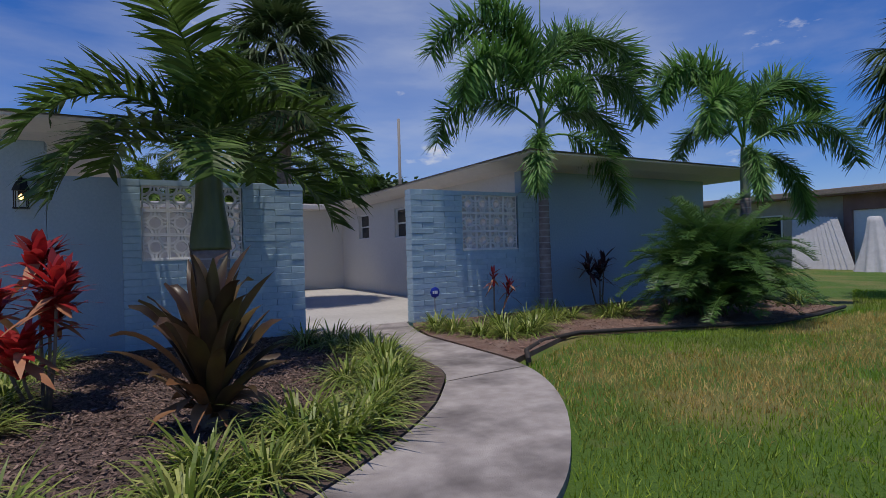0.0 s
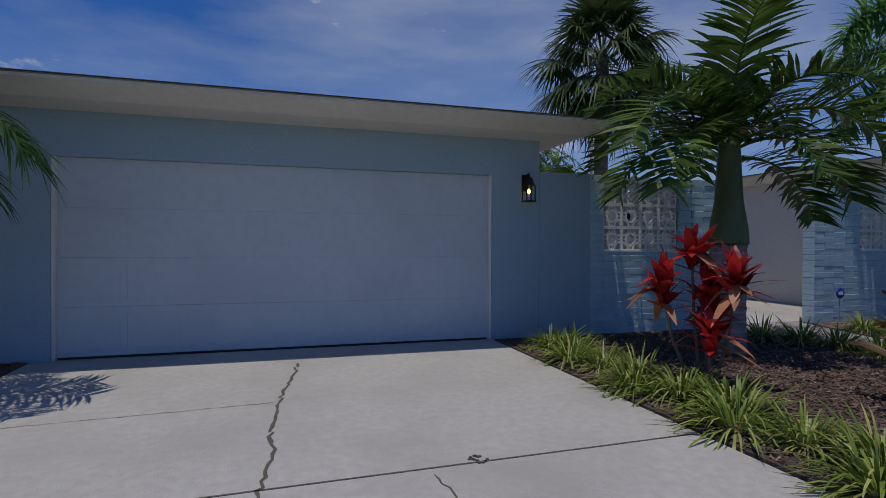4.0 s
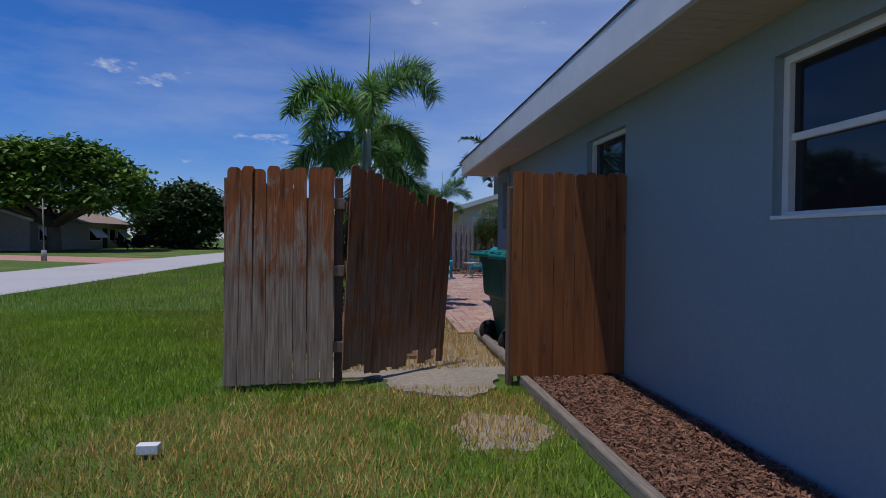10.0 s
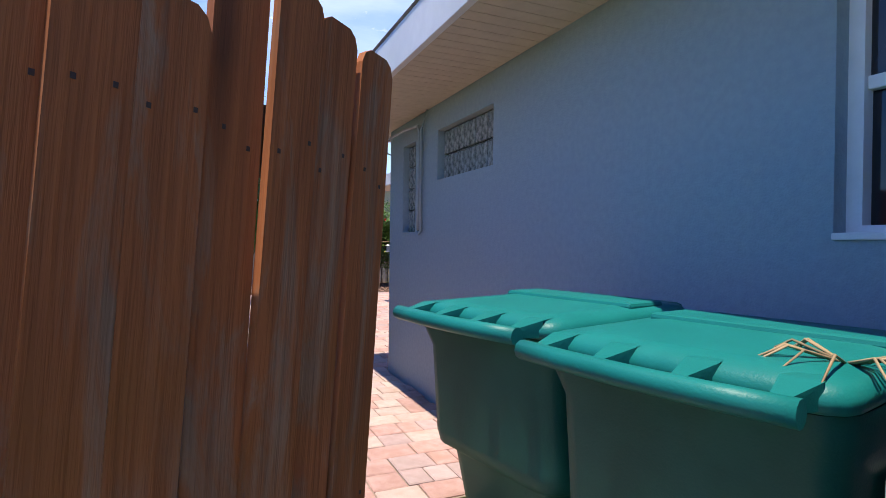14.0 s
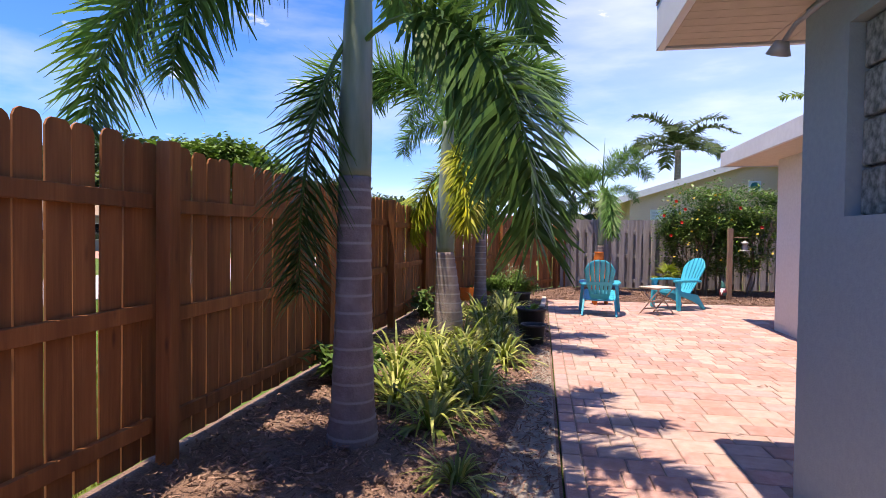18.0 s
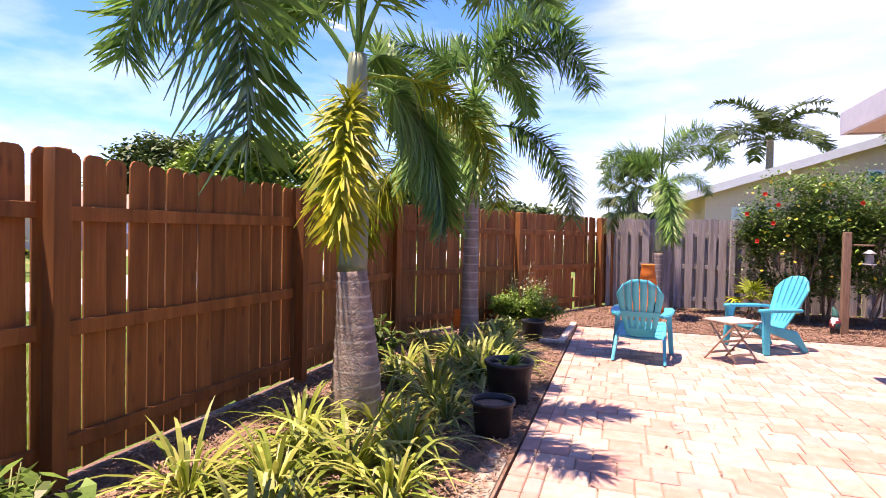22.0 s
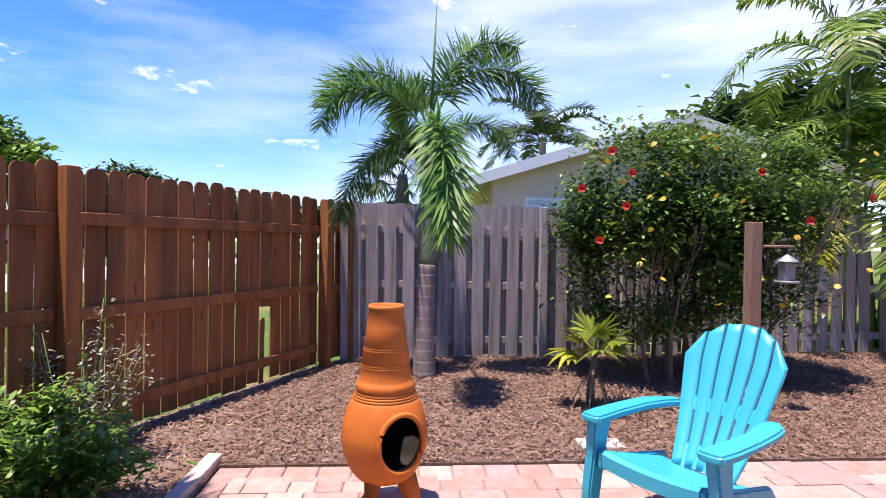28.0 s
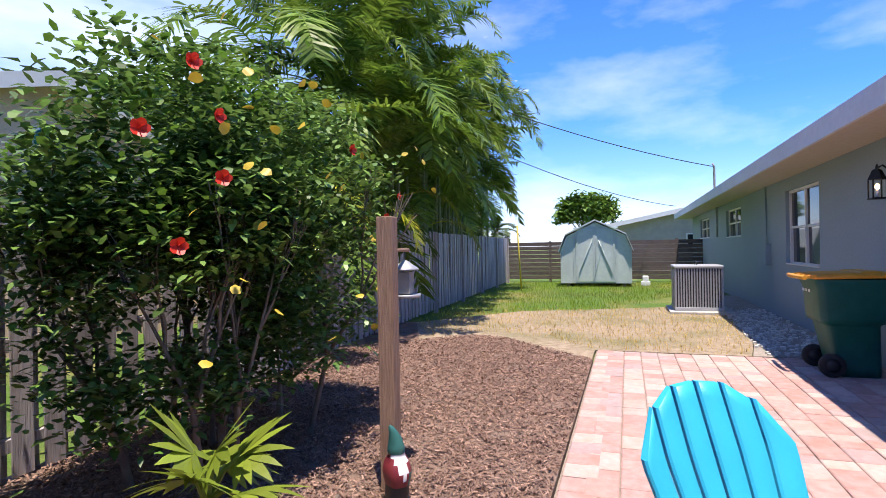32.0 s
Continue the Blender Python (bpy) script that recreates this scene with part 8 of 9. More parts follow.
single("stepping_stone", box_mesh(1.15, 18.78, 0.0, 1.45, 18.95, 0.03, 0.01), M["concrete"], "flat stone half buried in the mulch", "stone")
single("paper_scrap", box_mesh(-3.56, 3.0, -0.02, -3.44, 3.06, 0.035, 0.004), M["sign_white"], "white utility marker in the grass", "marker")

# ---- air conditioner and shed ----
ac = thing("air_conditioner", "grey louvred air-conditioning condenser on a slab", "air conditioner", (12.25, 16.85, 0.0))
part("slab", box_mesh(-0.65, -0.62, -0.05, 0.62, 0.55, 0.05, 0.01), M["concrete"], ac)
part("core", box_mesh(-0.40, -0.40, 0.06, 0.40, 0.40, 0.88), M["dark_gap"], ac)
part("top_cover", box_mesh(-0.46, -0.46, 0.90, 0.46, 0.46, 0.96, 0.02), M["ac_metal"], ac)
part("base_pan", box_mesh(-0.45, -0.45, 0.052, 0.45, 0.45, 0.12, 0.01), M["ac_metal"], ac)
lou = mesh_of(box_mesh(-0.012, -0.02, 0.12, 0.012, 0.012, 0.90), "louvre", M["ac_metal"])
for k in range(18):
    u = -0.42 + 0.84 * k / 17
    piece("louvre", lou, ac, pose(u, 0.43, 0))
    piece("louvre", lou, ac, pose(u, -0.43, 0))
    piece("louvre", lou, ac, pose(-0.43, u, 0, 0, 0, 90))
part("service_panel", box_mesh(0.43, -0.43, 0.12, 0.46, 0.43, 0.90, 0.006), M["ac_metal"], ac)
bm = bmesh.new()
add_tube(bm, [(-0.15, 0, 0.96), (-0.12, 0, 1.02), (0.12, 0, 1.03), (0.18, 0, 0.96)], 0.012, 6)
part("lifting_wire", bm, M["cable"], ac)

sh = thing("garden_shed", "pale green barn-roofed garden shed with double doors", "shed", (19.6, 19.25, 0.0))
prof = [(-1.2, 0.08), (1.2, 0.08), (1.2, 1.25), (0.98, 1.75), (0.0, 2.22), (-0.98, 1.75), (-1.2, 1.25)]
bm = bmesh.new()
a = [bm.verts.new((0, y, z)) for y, z in prof]
b = [bm.verts.new((2.4, y, z)) for y, z in prof]
bm.faces.new(a)
bm.faces.new(b[::-1])
for i in range(len(prof)):
    bm.faces.new((a[i], b[i], b[(i + 1) % len(prof)], a[(i + 1) % len(prof)]))
part("body", bm, M["shed_paint"], sh)
for (y0, z0), (y1, z1) in (((-1.26, 1.18), (-1.02, 1.77)), ((-1.02, 1.77), (0, 2.265)), ((0, 2.265), (1.02, 1.77)), ((1.02, 1.77), (1.26, 1.18))):
    bm = bmesh.new()
    vs = [bm.verts.new((x, y, z + dz)) for x in (-0.14, 2.54) for y, z, dz in ((y0, z0, 0), (y1, z1, 0), (y1, z1, 0.05), (y0, z0, 0.05))]
    for q in ((0, 1, 2, 3), (7, 6, 5, 4), (0, 4, 5, 1), (1, 5, 6, 2), (2, 6, 7, 3), (3, 7, 4, 0)):
        bm.faces.new([vs[i] for i in q])
    part("roof_panel", bm, M["shed_trim"], sh)
for sy in (0, 1):
    y0 = -0.66 + 0.665 * sy
    d_ = part("door", box_mesh(-0.03, y0, 0.14, -0.004, y0 + 0.655, 1.98, 0.004), M["shed_paint"], sh)
    for y, w in ((y0 + 0.0, 0.07), (y0 + 0.585, 0.07)):
        part("stile", box_mesh(-0.048, y, 0.14, -0.032, y + w, 1.98), M["shed_trim"], d_)
    bm = bmesh.new()
    add_tube(bm, [(-0.04, y0 + (0.09 if sy else 0.56), 1.60), (-0.04, y0 + (0.56 if sy else 0.10), 0.40)], 0.03, 4, squash=0.3)
    part("brace", bm, M["shed_trim"], d_)
for y in (-1.2, -0.74, 0.68, 1.13):
    part("corner_board", box_mesh(-0.02, y, 0.08, 0.0, y + 0.07, 1.25 if abs(y + 0.035) > 1 else 1.85), M["shed_trim"], sh)
part("header", box_mesh(-0.022, -0.76, 1.985, -0.002, 0.76, 2.05), M["shed_trim"], sh)
for y in (-1.0, 0.9):
    part("runner", box_mesh(0.05, y, -0.05, 2.35, y + 0.1, 0.079), M["timber_gray"], sh)
bm = bmesh.new()
add_box(bm, 20.2, 17.45, -0.05, 20.5, 17.75, 0.10, 0.02)
add_box(bm, 20.25, 17.5, 0.10, 20.45, 17.7, 0.30, 0.03)
single("pool_pump", bm, M["sign_white"], "white plastic pump beside the shed", "pump")
bm = bmesh.new()
add_tube(bm, [(17.6, 21.5, -0.05), (17.3, 21.55, 2.1)], 0.025, 6)
single("leaning_pole", bm, M["yellow_pole"], "yellow pole leaning at the fence", "pole")


# ---- neighbouring houses ----
def gable_house(name, label, x0, y0, x1, y1, wall_h, rise, wall_mat, roof_mat, over=0.6, ridge="x", trim="white_paint", group="neighbouring houses", gable_over=None):
    h = thing(name, label, "house", ((x0 + x1) / 2, (y0 + y1) / 2, 0.0), 0, group)
    cx, cy = (x1 - x0) / 2, (y1 - y0) / 2
    bm = bmesh.new()
    side_z = wall_h - 0.104 + (rise + 0.10) * over / ((cy if ridge == "x" else cx) + over)
    if ridge == "x":
        ends = [[(sx * cx, -cy, -0.1), (sx * cx, cy, -0.1), (sx * cx, cy, side_z), (sx * cx, 0, wall_h + rise - 0.004), (sx * cx, -cy, side_z)] for sx in (-1, 1)]
    else:
        ends = [[(-cx, sy * cy, -0.1), (cx, sy * cy, -0.1), (cx, sy * cy, side_z), (0, sy * cy, wall_h + rise - 0.004), (-cx, sy * cy, side_z)] for sy in (-1, 1)]
    rings = [[bm.verts.new(p) for p in e] for e in ends]
    bm.faces.new(rings[0])
    bm.faces.new(rings[1][::-1])
    for i in (0, 1, 4):
        bm.faces.new((rings[0][i], rings[1][i], rings[1][(i + 1) % 5], rings[0][(i + 1) % 5]))
    part("wall", bm, M[wall_mat], h)
    t = 0.16
    go = over if gable_over is None else gable_over
    for s in (-1, 1):
        bm = bmesh.new()
        if ridge == "x":
            q = [(-cx - over, s * (cy + over), wall_h - 0.10), (cx + over, s * (cy + over), wall_h - 0.10), (cx + over, 0, wall_h + rise), (-cx - over, 0, wall_h + rise)]
        else:
            q = [(s * (cx + over), -cy - go, wall_h - 0.10), (s * (cx + over), cy + go, wall_h - 0.10), (0, cy + go, wall_h + rise), (0, -cy - go, wall_h + rise)]
        lo = [bm.verts.new(p) for p in q]
        hi = [bm.verts.new((x, y, z + t)) for x, y, z in q]
        bm.faces.new(lo).material_index = 1
        bm.faces.new(hi[::-1])
        for i in range(4):
            bm.faces.new((lo[i], lo[(i + 1) % 4], hi[(i + 1) % 4], hi[i]))
        part("roof", bm, [M[roof_mat], M["white_paint"]], h)
        for e in (0, 1):
            a_, b_ = (q[0], q[3]) if e == 0 else (q[1], q[2])
            off = Vector((0, 0, 0))
            bm = bmesh.new()
            d = 0.03
            ax = Vector((1, 0, 0)) if ridge == "x" else Vector((0, 1, 0))
            sgn = -1 if e == 0 else 1
            vs = [bm.verts.new(Vector(p) + ax * sgn * o + Vector((0, 0, zz))) for o in (0.002, d) for p, zz in ((a_, -0.05), (b_, -0.05), (b_, t + 0.02), (a_, t + 0.02))]
            for f in ((0, 1, 2, 3), (7, 6, 5, 4), (0, 4, 5, 1), (1, 5, 6, 2), (2, 6, 7, 3), (3, 7, 4, 0)):
                bm.faces.new([vs[i] for i in f])
            part("bargeboard", bm, M[trim], h)
    return h


def simple_window(parent, axis, u, v, at, out, w, h, awning=False, blind=False):
    """A window on a neighbour's wall, in that house's own coordinates."""
    def bx(u0, u1, d0, d1, z0, z1):
        lo, hi = sorted((at + out * d0, at + out * d1))
        return box_mesh(u0, lo, z0, u1, hi, z1) if axis == "x" else box_mesh(lo, u0, z0, hi, u1, z1)
    w_ = part("window", bx(u, u + w, 0.005, 0.03, v, v + h), M["window_glass"] if not blind else M["awning"], parent)
    part("frame", bx(u - 0.06, u, 0.004, 0.05, v - 0.06, v + h + 0.06), M["white_paint"], w_)
    part("frame", bx(u + w, u + w + 0.06, 0.004, 0.05, v - 0.06, v + h + 0.06), M["white_paint"], w_)
    part("sill", bx(u, u + w, 0.004, 0.07, v - 0.06, v), M["white_paint"], w_)
    part("head", bx(u, u + w, 0.004, 0.05, v + h, v + h + 0.06), M["white_paint"], w_)
    if blind:
        for k in range(8):
            part("slat", bx(u + 0.01, u + w - 0.01, 0.032, 0.045, v + h * (k + 0.15) / 8, v + h * (k + 0.75) / 8), M["trim_gray"], w_)
    if awning:
        bm = bmesh.new()
        z1, z0 = v + h, v + h * 0.35
        vs = []
        for uu in (u - 0.1, u + w + 0.1):
            for dd, zz in ((0.05, z1), (0.75, z0), (0.75, z0 - 0.12), (0.05, z1 - 0.04)):
                vs.append(bm.verts.new((uu, at + out * dd, zz) if axis == "x" else (at + out * dd, uu, zz)))
        for q in ((0, 1, 2, 3), (7, 6, 5, 4), (0, 4, 5, 1), (1, 5, 6, 2), (2, 6, 7, 3), (3, 7, 4, 0)):
            bm.faces.new([vs[i] for i in q])
        part("awning", bm, M["awning"], w_)


# tan house behind the grey fence: gable end towards the yard
nb = gable_house("neighbour_house", "tan stucco house with a low white-edged gable roof", 1.75, 26.55, 9.9, 40.0, 2.6, 1.40, "stucco_tan", "roof", 0.75, "y", gable_over=0.30)
simple_window(nb, "x", -3.35, 1.45, -6.725, -1, 0.95, 0.85, blind=True)
simple_window(nb, "x", 1.9, 1.45, -6.725, -1, 1.0, 0.85, blind=True)
part("vent_frame", box_mesh(-0.28, -6.755, 2.95, 0.10, -6.727, 3.33), M["sign_white"], nb)
bm = bmesh.new()
add_lathe(bm, [(0.001, -0.01), (0.13, -0.01), (0.15, 0.01), (0.001, 0.01)], 20)
bmesh.ops.rotate(bm, verts=bm.verts, matrix=Matrix.Rotation(math.pi / 2, 3, "X"))
bmesh.ops.translate(bm, verts=bm.verts, vec=(-0.09, -6.77, 3.14))
part("vent_disc", bm, M["bin_green"], nb)

# ranch houses across the street
for lab, y0, y1, x in (("low ranch house with a garage and metal awnings", 28.0, 45.5, -34.0), ("low ranch house with drop awnings behind the tree", 48.5, 66.0, -31.0)):
    hse = gable_house("ranch_house", lab, x - 8.0, y0, x, y1, 2.5, 1.5, "far_wall", "roof_tan", 0.7, "y")
    ln = (y1 - y0) / 2
    for u, w, aw in ((-ln + 1.2, 1.6, True), (0.5, 2.2, True), (4.6, 1.2, False), (6.4, 1.5, True)):
        simple_window(hse, "y", u, 0.8, 4.0, 1, w, 1.15, aw)
    part("garage_door", box_mesh(4.005, -ln + 3.6, -0.02, 4.05, -ln + 8.2, 2.1), M["far_wall"], hse)
    part("front_door", box_mesh(4.005, 3.2, -0.02, 4.05, 4.1, 2.05), M["dark_gap"], hse)
hse = gable_house("ranch_house", "low house with a rusty red roof beyond", -62.0, 34.0, -50.0, 52.0, 3.0, 2.4, "far_wall", "far_pink", 0.7, "y")
structure("far_drive", polygon_slab([(-33.9, 36.0), (-15.0, 27.0), (-15.0, 33.0), (-33.9, 41.0)], -0.06, -0.035), M["far_pink"], "brick-red driveway across the street", "driveway")
# pink house to the right of the lawn
pk = thing("neighbour_house", "flat-roofed pinkish house with a white garage door", "house", (37.0, 4.0, -0.05), 0, "neighbouring houses")
part("wall", box_mesh(-4.0, -0.58, -0.05, 5.0, 6.2, 3.05), M["far_wall"], pk)
part("wall", box_mesh(-3.5, -6.5, -0.05, 5.0, -3.3, 2.9), M["far_wall"], pk)
part("garage_wall", box_mesh(-4.2, -0.92, -0.05, 0.0, -0.6, 3.05), M["far_brown"], pk)
part("garage_wall", box_mesh(-4.2, -3.28, -0.05, 0.0, -2.72, 3.05), M["far_brown"], pk)
part("garage_lintel", box_mesh(-4.2, -2.719, 2.42, 0.0, -0.921, 3.05), M["far_brown"], pk)
part("garage_door", box_mesh(-4.1, -2.715, 0.0, -4.04, -0.925, 2.415), M["sign_white"], pk)
part("roof", box_mesh(-4.75, -3.75, 3.055, 5.4, 6.7, 3.10), M["far_brown"], pk)
part("roof", box_mesh(-4.8, -3.8, 3.104, 5.45, 6.75, 3.34, 0.02), M["roof_tan"], pk)
part("roof", box_mesh(-3.9, -6.9, 2.905, 5.4, -3.81, 3.10), M["roof_tan"], pk)
part("side_door", box_mesh(-3.56, -4.3, 0.0, -3.504, -3.5, 2.1), M["sign_white"], pk)
simple_window(pk, "y", 2.0, 1.35, -4.0, -1, 1.3, 1.0)
sheet = box_mesh(-0.02, -0.13, 0, 0.02, 0.13, 2.35, 0.004)
sheet_mesh = mesh_of(sheet, "roof_sheet", M["tarp"])
for i in range(11):
    ob = tagged(new("roof_sheet", sheet_mesh), "pale corrugated sheets leaning against the house", "metal sheet", "leaning sheets")
    ob.matrix_basis = pose(31.9 + 0.03 * i, 2.75 + i * 0.23, -0.06, -5 - 1.6 * (10 - i), 14, 0)
bm = bmesh.new()
add_lathe(bm, [(0.74, 0.0), (0.62, 0.4), (0.46, 0.95), (0.33, 1.45), (0.25, 1.85), (0.22, 2.02), (0.16, 2.06), (0.001, 2.07)], 40)
for v in bm.verts:
    fold = math.sin(math.atan2(v.co.y, v.co.x) * 9 + v.co.z * 0.8) * 0.09 * (1.0 - v.co.z / 2.2)
    v.co.x *= 0.75 * (1 + fold * 2)
    v.co.y *= 1 + fold * 2
    v.co.y -= 0.12 * (1 - v.co.z / 2.1)
ob = single("covered_grill", bm, M["tarp"], "tall object under a pale draped dust sheet", "covered grill")
ob.matrix_basis = pose(31.0, 1.6, -0.06)
b4 = copy_thing(b3, pose(31.6, 0.55, -0.05, 0, 0, -80.0) @ Matrix.Scale(1.22, 4))
tagged(b4, "dark green recycling bin with an orange lid before the garage")
# building beyond the far fence
fb = gable_house("neighbour_house", "white low house beyond the far fence", 31.0, 12.0, 43.0, 19.0, 2.4, 0.7, "far_wall", "roof", 0.5, "x")
simple_window(fb, "y", -1.5, 1.3, -6.0, -1, 1.2, 0.6)

# scrubby verge and kerbside marker across the street
b = herb_bush("low grassy shrubs on the far verge", -18.8, 19.5, 2.6, 4.2, 1.35, M["liriope"], 600, 0.26, 900)
b = herb_bush("dark flowering bush at the far drive", -25.5, 55.0, 2.0, 2.0, 1.6, M["purple_leaf"], 604, 0.3, 300)
bm = bmesh.new()
add_tube(bm, [(-19.0, 29.3, -0.05), (-19.0, 29.3, 0.5)], [0.14, 0.12], 8)
add_tube(bm, [(-19.0, 29.3, 0.5), (-19.05, 29.3, 3.1)], [0.03, 0.025], 6)
single("flag_pole", bm, M["pole_wood"], "thin pole in a black base across the street", "pole")

# ---- poles and wires ----
for lab, x, y, h, r in (("grey utility pole behind the house", 23.0, 25.5, 10.2, 0.13), ("thin utility pole far beyond the fence", -4.5, 60.0, 6.5, 0.10), ("leaning mast behind the courtyard roof", 9.3, 14.5, 6.4, 0.04)):
    bm = bmesh.new()
    add_tube(bm, [(x, y, -0.1), (x, y, h)], [r, r * 0.75], 8)
    single("utility_pole", bm, M["pole_wood"], lab, "utility pole")
bm = bmesh.new()


def wire(p, q, sag, r=0.012, n=14):
    pts = []
    for i in range(n + 1):
        s = i / n
        v = Vector(p).lerp(Vector(q), s)
        v.z -= sag * 4 * s * (1 - s)
        pts.append(v)
    add_tube(bm, pts, r, 5)


for name, p, q, sag, r, label in (("service_wire", (11.6, 23.8, 5.9), (16.35, 15.95, 3.50), 0.28, 0.0, "black service wire sagging to the house"),
                                  ("service_wire", (11.5, 22.8, 4.5), (24.0, 16.3, 2.95), 0.35, 0.0, "black service wire sagging to the house")):
    bm = bmesh.new()
    if r:
        wire(p, q, sag, r)
    else:
        wire(p, q, sag)
    single(name, bm, M["cable"], label, "wire", "overhead wires")

# ---- cracks and joints in the concrete ----
def crack_line(name, label, pts, w, mat, jitter=0.0, seed=0, z=0.0035):
    r = random.Random(seed)
    bm = bmesh.new()
    fine = []
    for (x0, y0), (x1, y1) in zip(pts, pts[1:]):
        n = max(1, int(math.hypot(x1 - x0, y1 - y0) / 0.06)) if jitter else 1
        for i in range(n):
            s = i / n
            fine.append((x0 + (x1 - x0) * s + r.uniform(-jitter, jitter), y0 + (y1 - y0) * s + r.uniform(-jitter, jitter)))
    fine.append(pts[-1])
    prev = None
    for i, (x, y) in enumerate(fine):
        a = fine[max(i - 1, 0)]
        b_ = fine[min(i + 1, len(fine) - 1)]
        t = Vector((b_[0] - a[0], b_[1] - a[1])).normalized()
        hw = w / 2 * (r.uniform(0.5, 1.5) if jitter else 1.0)
        cur = (bm.verts.new((x - t.y * hw, y + t.x * hw, z)), bm.verts.new((x + t.y * hw, y - t.x * hw, z)))
        if prev:
            bm.faces.new((prev[0], prev[1], cur[1], cur[0]))
        prev = cur
    return structure(name, bm, mat, label, "crack")


crack_line("drive_crack", "wandering crack across the drive", [(3.10, -0.75), (3.0, -1.4), (2.92, -1.9), (2.84, -2.7), (2.86, -3.1), (2.80, -3.75)], 0.022, M["crack"], 0.022, 3)
crack_line("drive_crack_2", "fine crack in the drive", [(3.7, -3.72), (3.75, -4.4), (3.9, -5.2)], 0.010, M["crack"], 0.014, 4)
crack_line("drive_joint", "saw-cut joint across the drive", [(0.48, -3.72), (5.53, -3.60)], 0.014, M["crack"])
crack_line("drive_joint_2", "hairline joint in the drive", [(0.48, -2.28), (2.86, -2.12)], 0.006, M["crack"], 0.004, 5)
crack_line("drive_joint_3", "saw-cut joint across the drive", [(0.48, -7.9), (5.5, -7.9)], 0.014, M["crack"])
crack_line("path_joint", "dark joint across the garden path", [(9.49, -3.70), (10.44, -3.62)], 0.014, M["crack"], z=0.0075)
crack_line("path_joint_2", "dark joint across the garden path", [(7.62, -5.44), (8.18, -6.16)], 0.014, M["crack"], z=0.0075)
crack_line("path_joint_3", "dark joint at the gate", [(9.28, -0.4), (11.0, -0.25)], 0.014, M["crack"], z=0.0075)
bm = bmesh.new()
for k in range(14):
    a, q = rng.uniform(0, 6.28), 0.055 * math.sqrt(rng.random())
    x, y = 3.99 + q * math.cos(a), -3.60 + q * math.sin(a)
    add_box(bm, x - 0.008, y - 0.008, 0.001, x + 0.009, y + 0.007, 0.008)
single("stone_chips", bm, M["crack"], "few dark stone chips on the drive", "stones")
bm = bmesh.new()
for k in range(46):
    a, q = rng.uniform(0, 6.28), math.sqrt(rng.random())
    x, y, s = -0.42 + 0.20 * q * math.cos(a), 1.35 + 0.34 * q * q * math.sin(a), rng.uniform(0.006, 0.020)
    add_box(bm, x - s, y - s * 0.7, 0.005, x + s, y + s * 0.8, 0.012 + s, s * 0.3)
tagged(single("lime_stones", bm, M["lime_rock"], "scatter of white limestone on the mulch", "stones"), kind="stuff")

peb = random.Random(77)
bm = bmesh.new()
for k in range(900):
    x, s = peb.uniform(7.5, 12.6), peb.uniform(0.012, 0.034)
    y = peb.uniform(15.56, 16.62 - 0.05 * (x - 7.5))
    add_box(bm, x - s, y - s * 0.8, 0.0, x + s * peb.uniform(0.7, 1.2), y + s * 0.7, 0.006 + s * 0.9)
tagged(single("wall_pebbles", bm, M["lime_rock"], "pale shell and limestone pebbles along the back wall", "stones"), kind="stuff")

# ---- pavers ----
patio = structure("patio", box_mesh(-1.10, 9.0, -0.05, -1.0, 9.1, -0.02), M["paver_sand"], "mixed pink and cream paver patio", "patio")
def on_patio(x0, y0, x1, y1):
    return (x0 > -1.145 and y1 < 18.61 and y0 > 6.83) and ((x1 < 0.0) or (y0 > 9.73 and x1 < 2.15) or (y0 > 15.5 and x1 < 7.41))


paver_meshes = {}
PAVER_MATS = [M["paver_a"], M["paver_a"], M["paver_b"], M["paver_b"], M["paver_c"], M["paver_a"]]


def paver_mesh(w, d, k):
    key = (round(w, 3), round(d, 3), k)
    if key not in paver_meshes:
        bm = bmesh.new()
        g = 0.004
        add_box(bm, g, g, -0.05, w - g, d - g, -0.006)
        top = bm.verts[:]
        z = [bm.verts.new((x, y, 0.0)) for x, y in ((g + 0.008, g + 0.008), (w - g - 0.008, g + 0.008), (w - g - 0.008, d - g - 0.008), (g + 0.008, d - g - 0.008))]
        bm.verts.ensure_lookup_table()
        up = top[4:8]
        for f in [f for f in bm.faces if all(v in up for v in f.verts)]:
            bm.faces.remove(f)
        for i in range(4):
            bm.faces.new((up[i], up[(i + 1) % 4], z[(i + 1) % 4], z[i]))
        bm.faces.new(z)
        paver_meshes[key] = mesh_of(bm, "paver", PAVER_MATS[k])
    return paver_meshes[key]


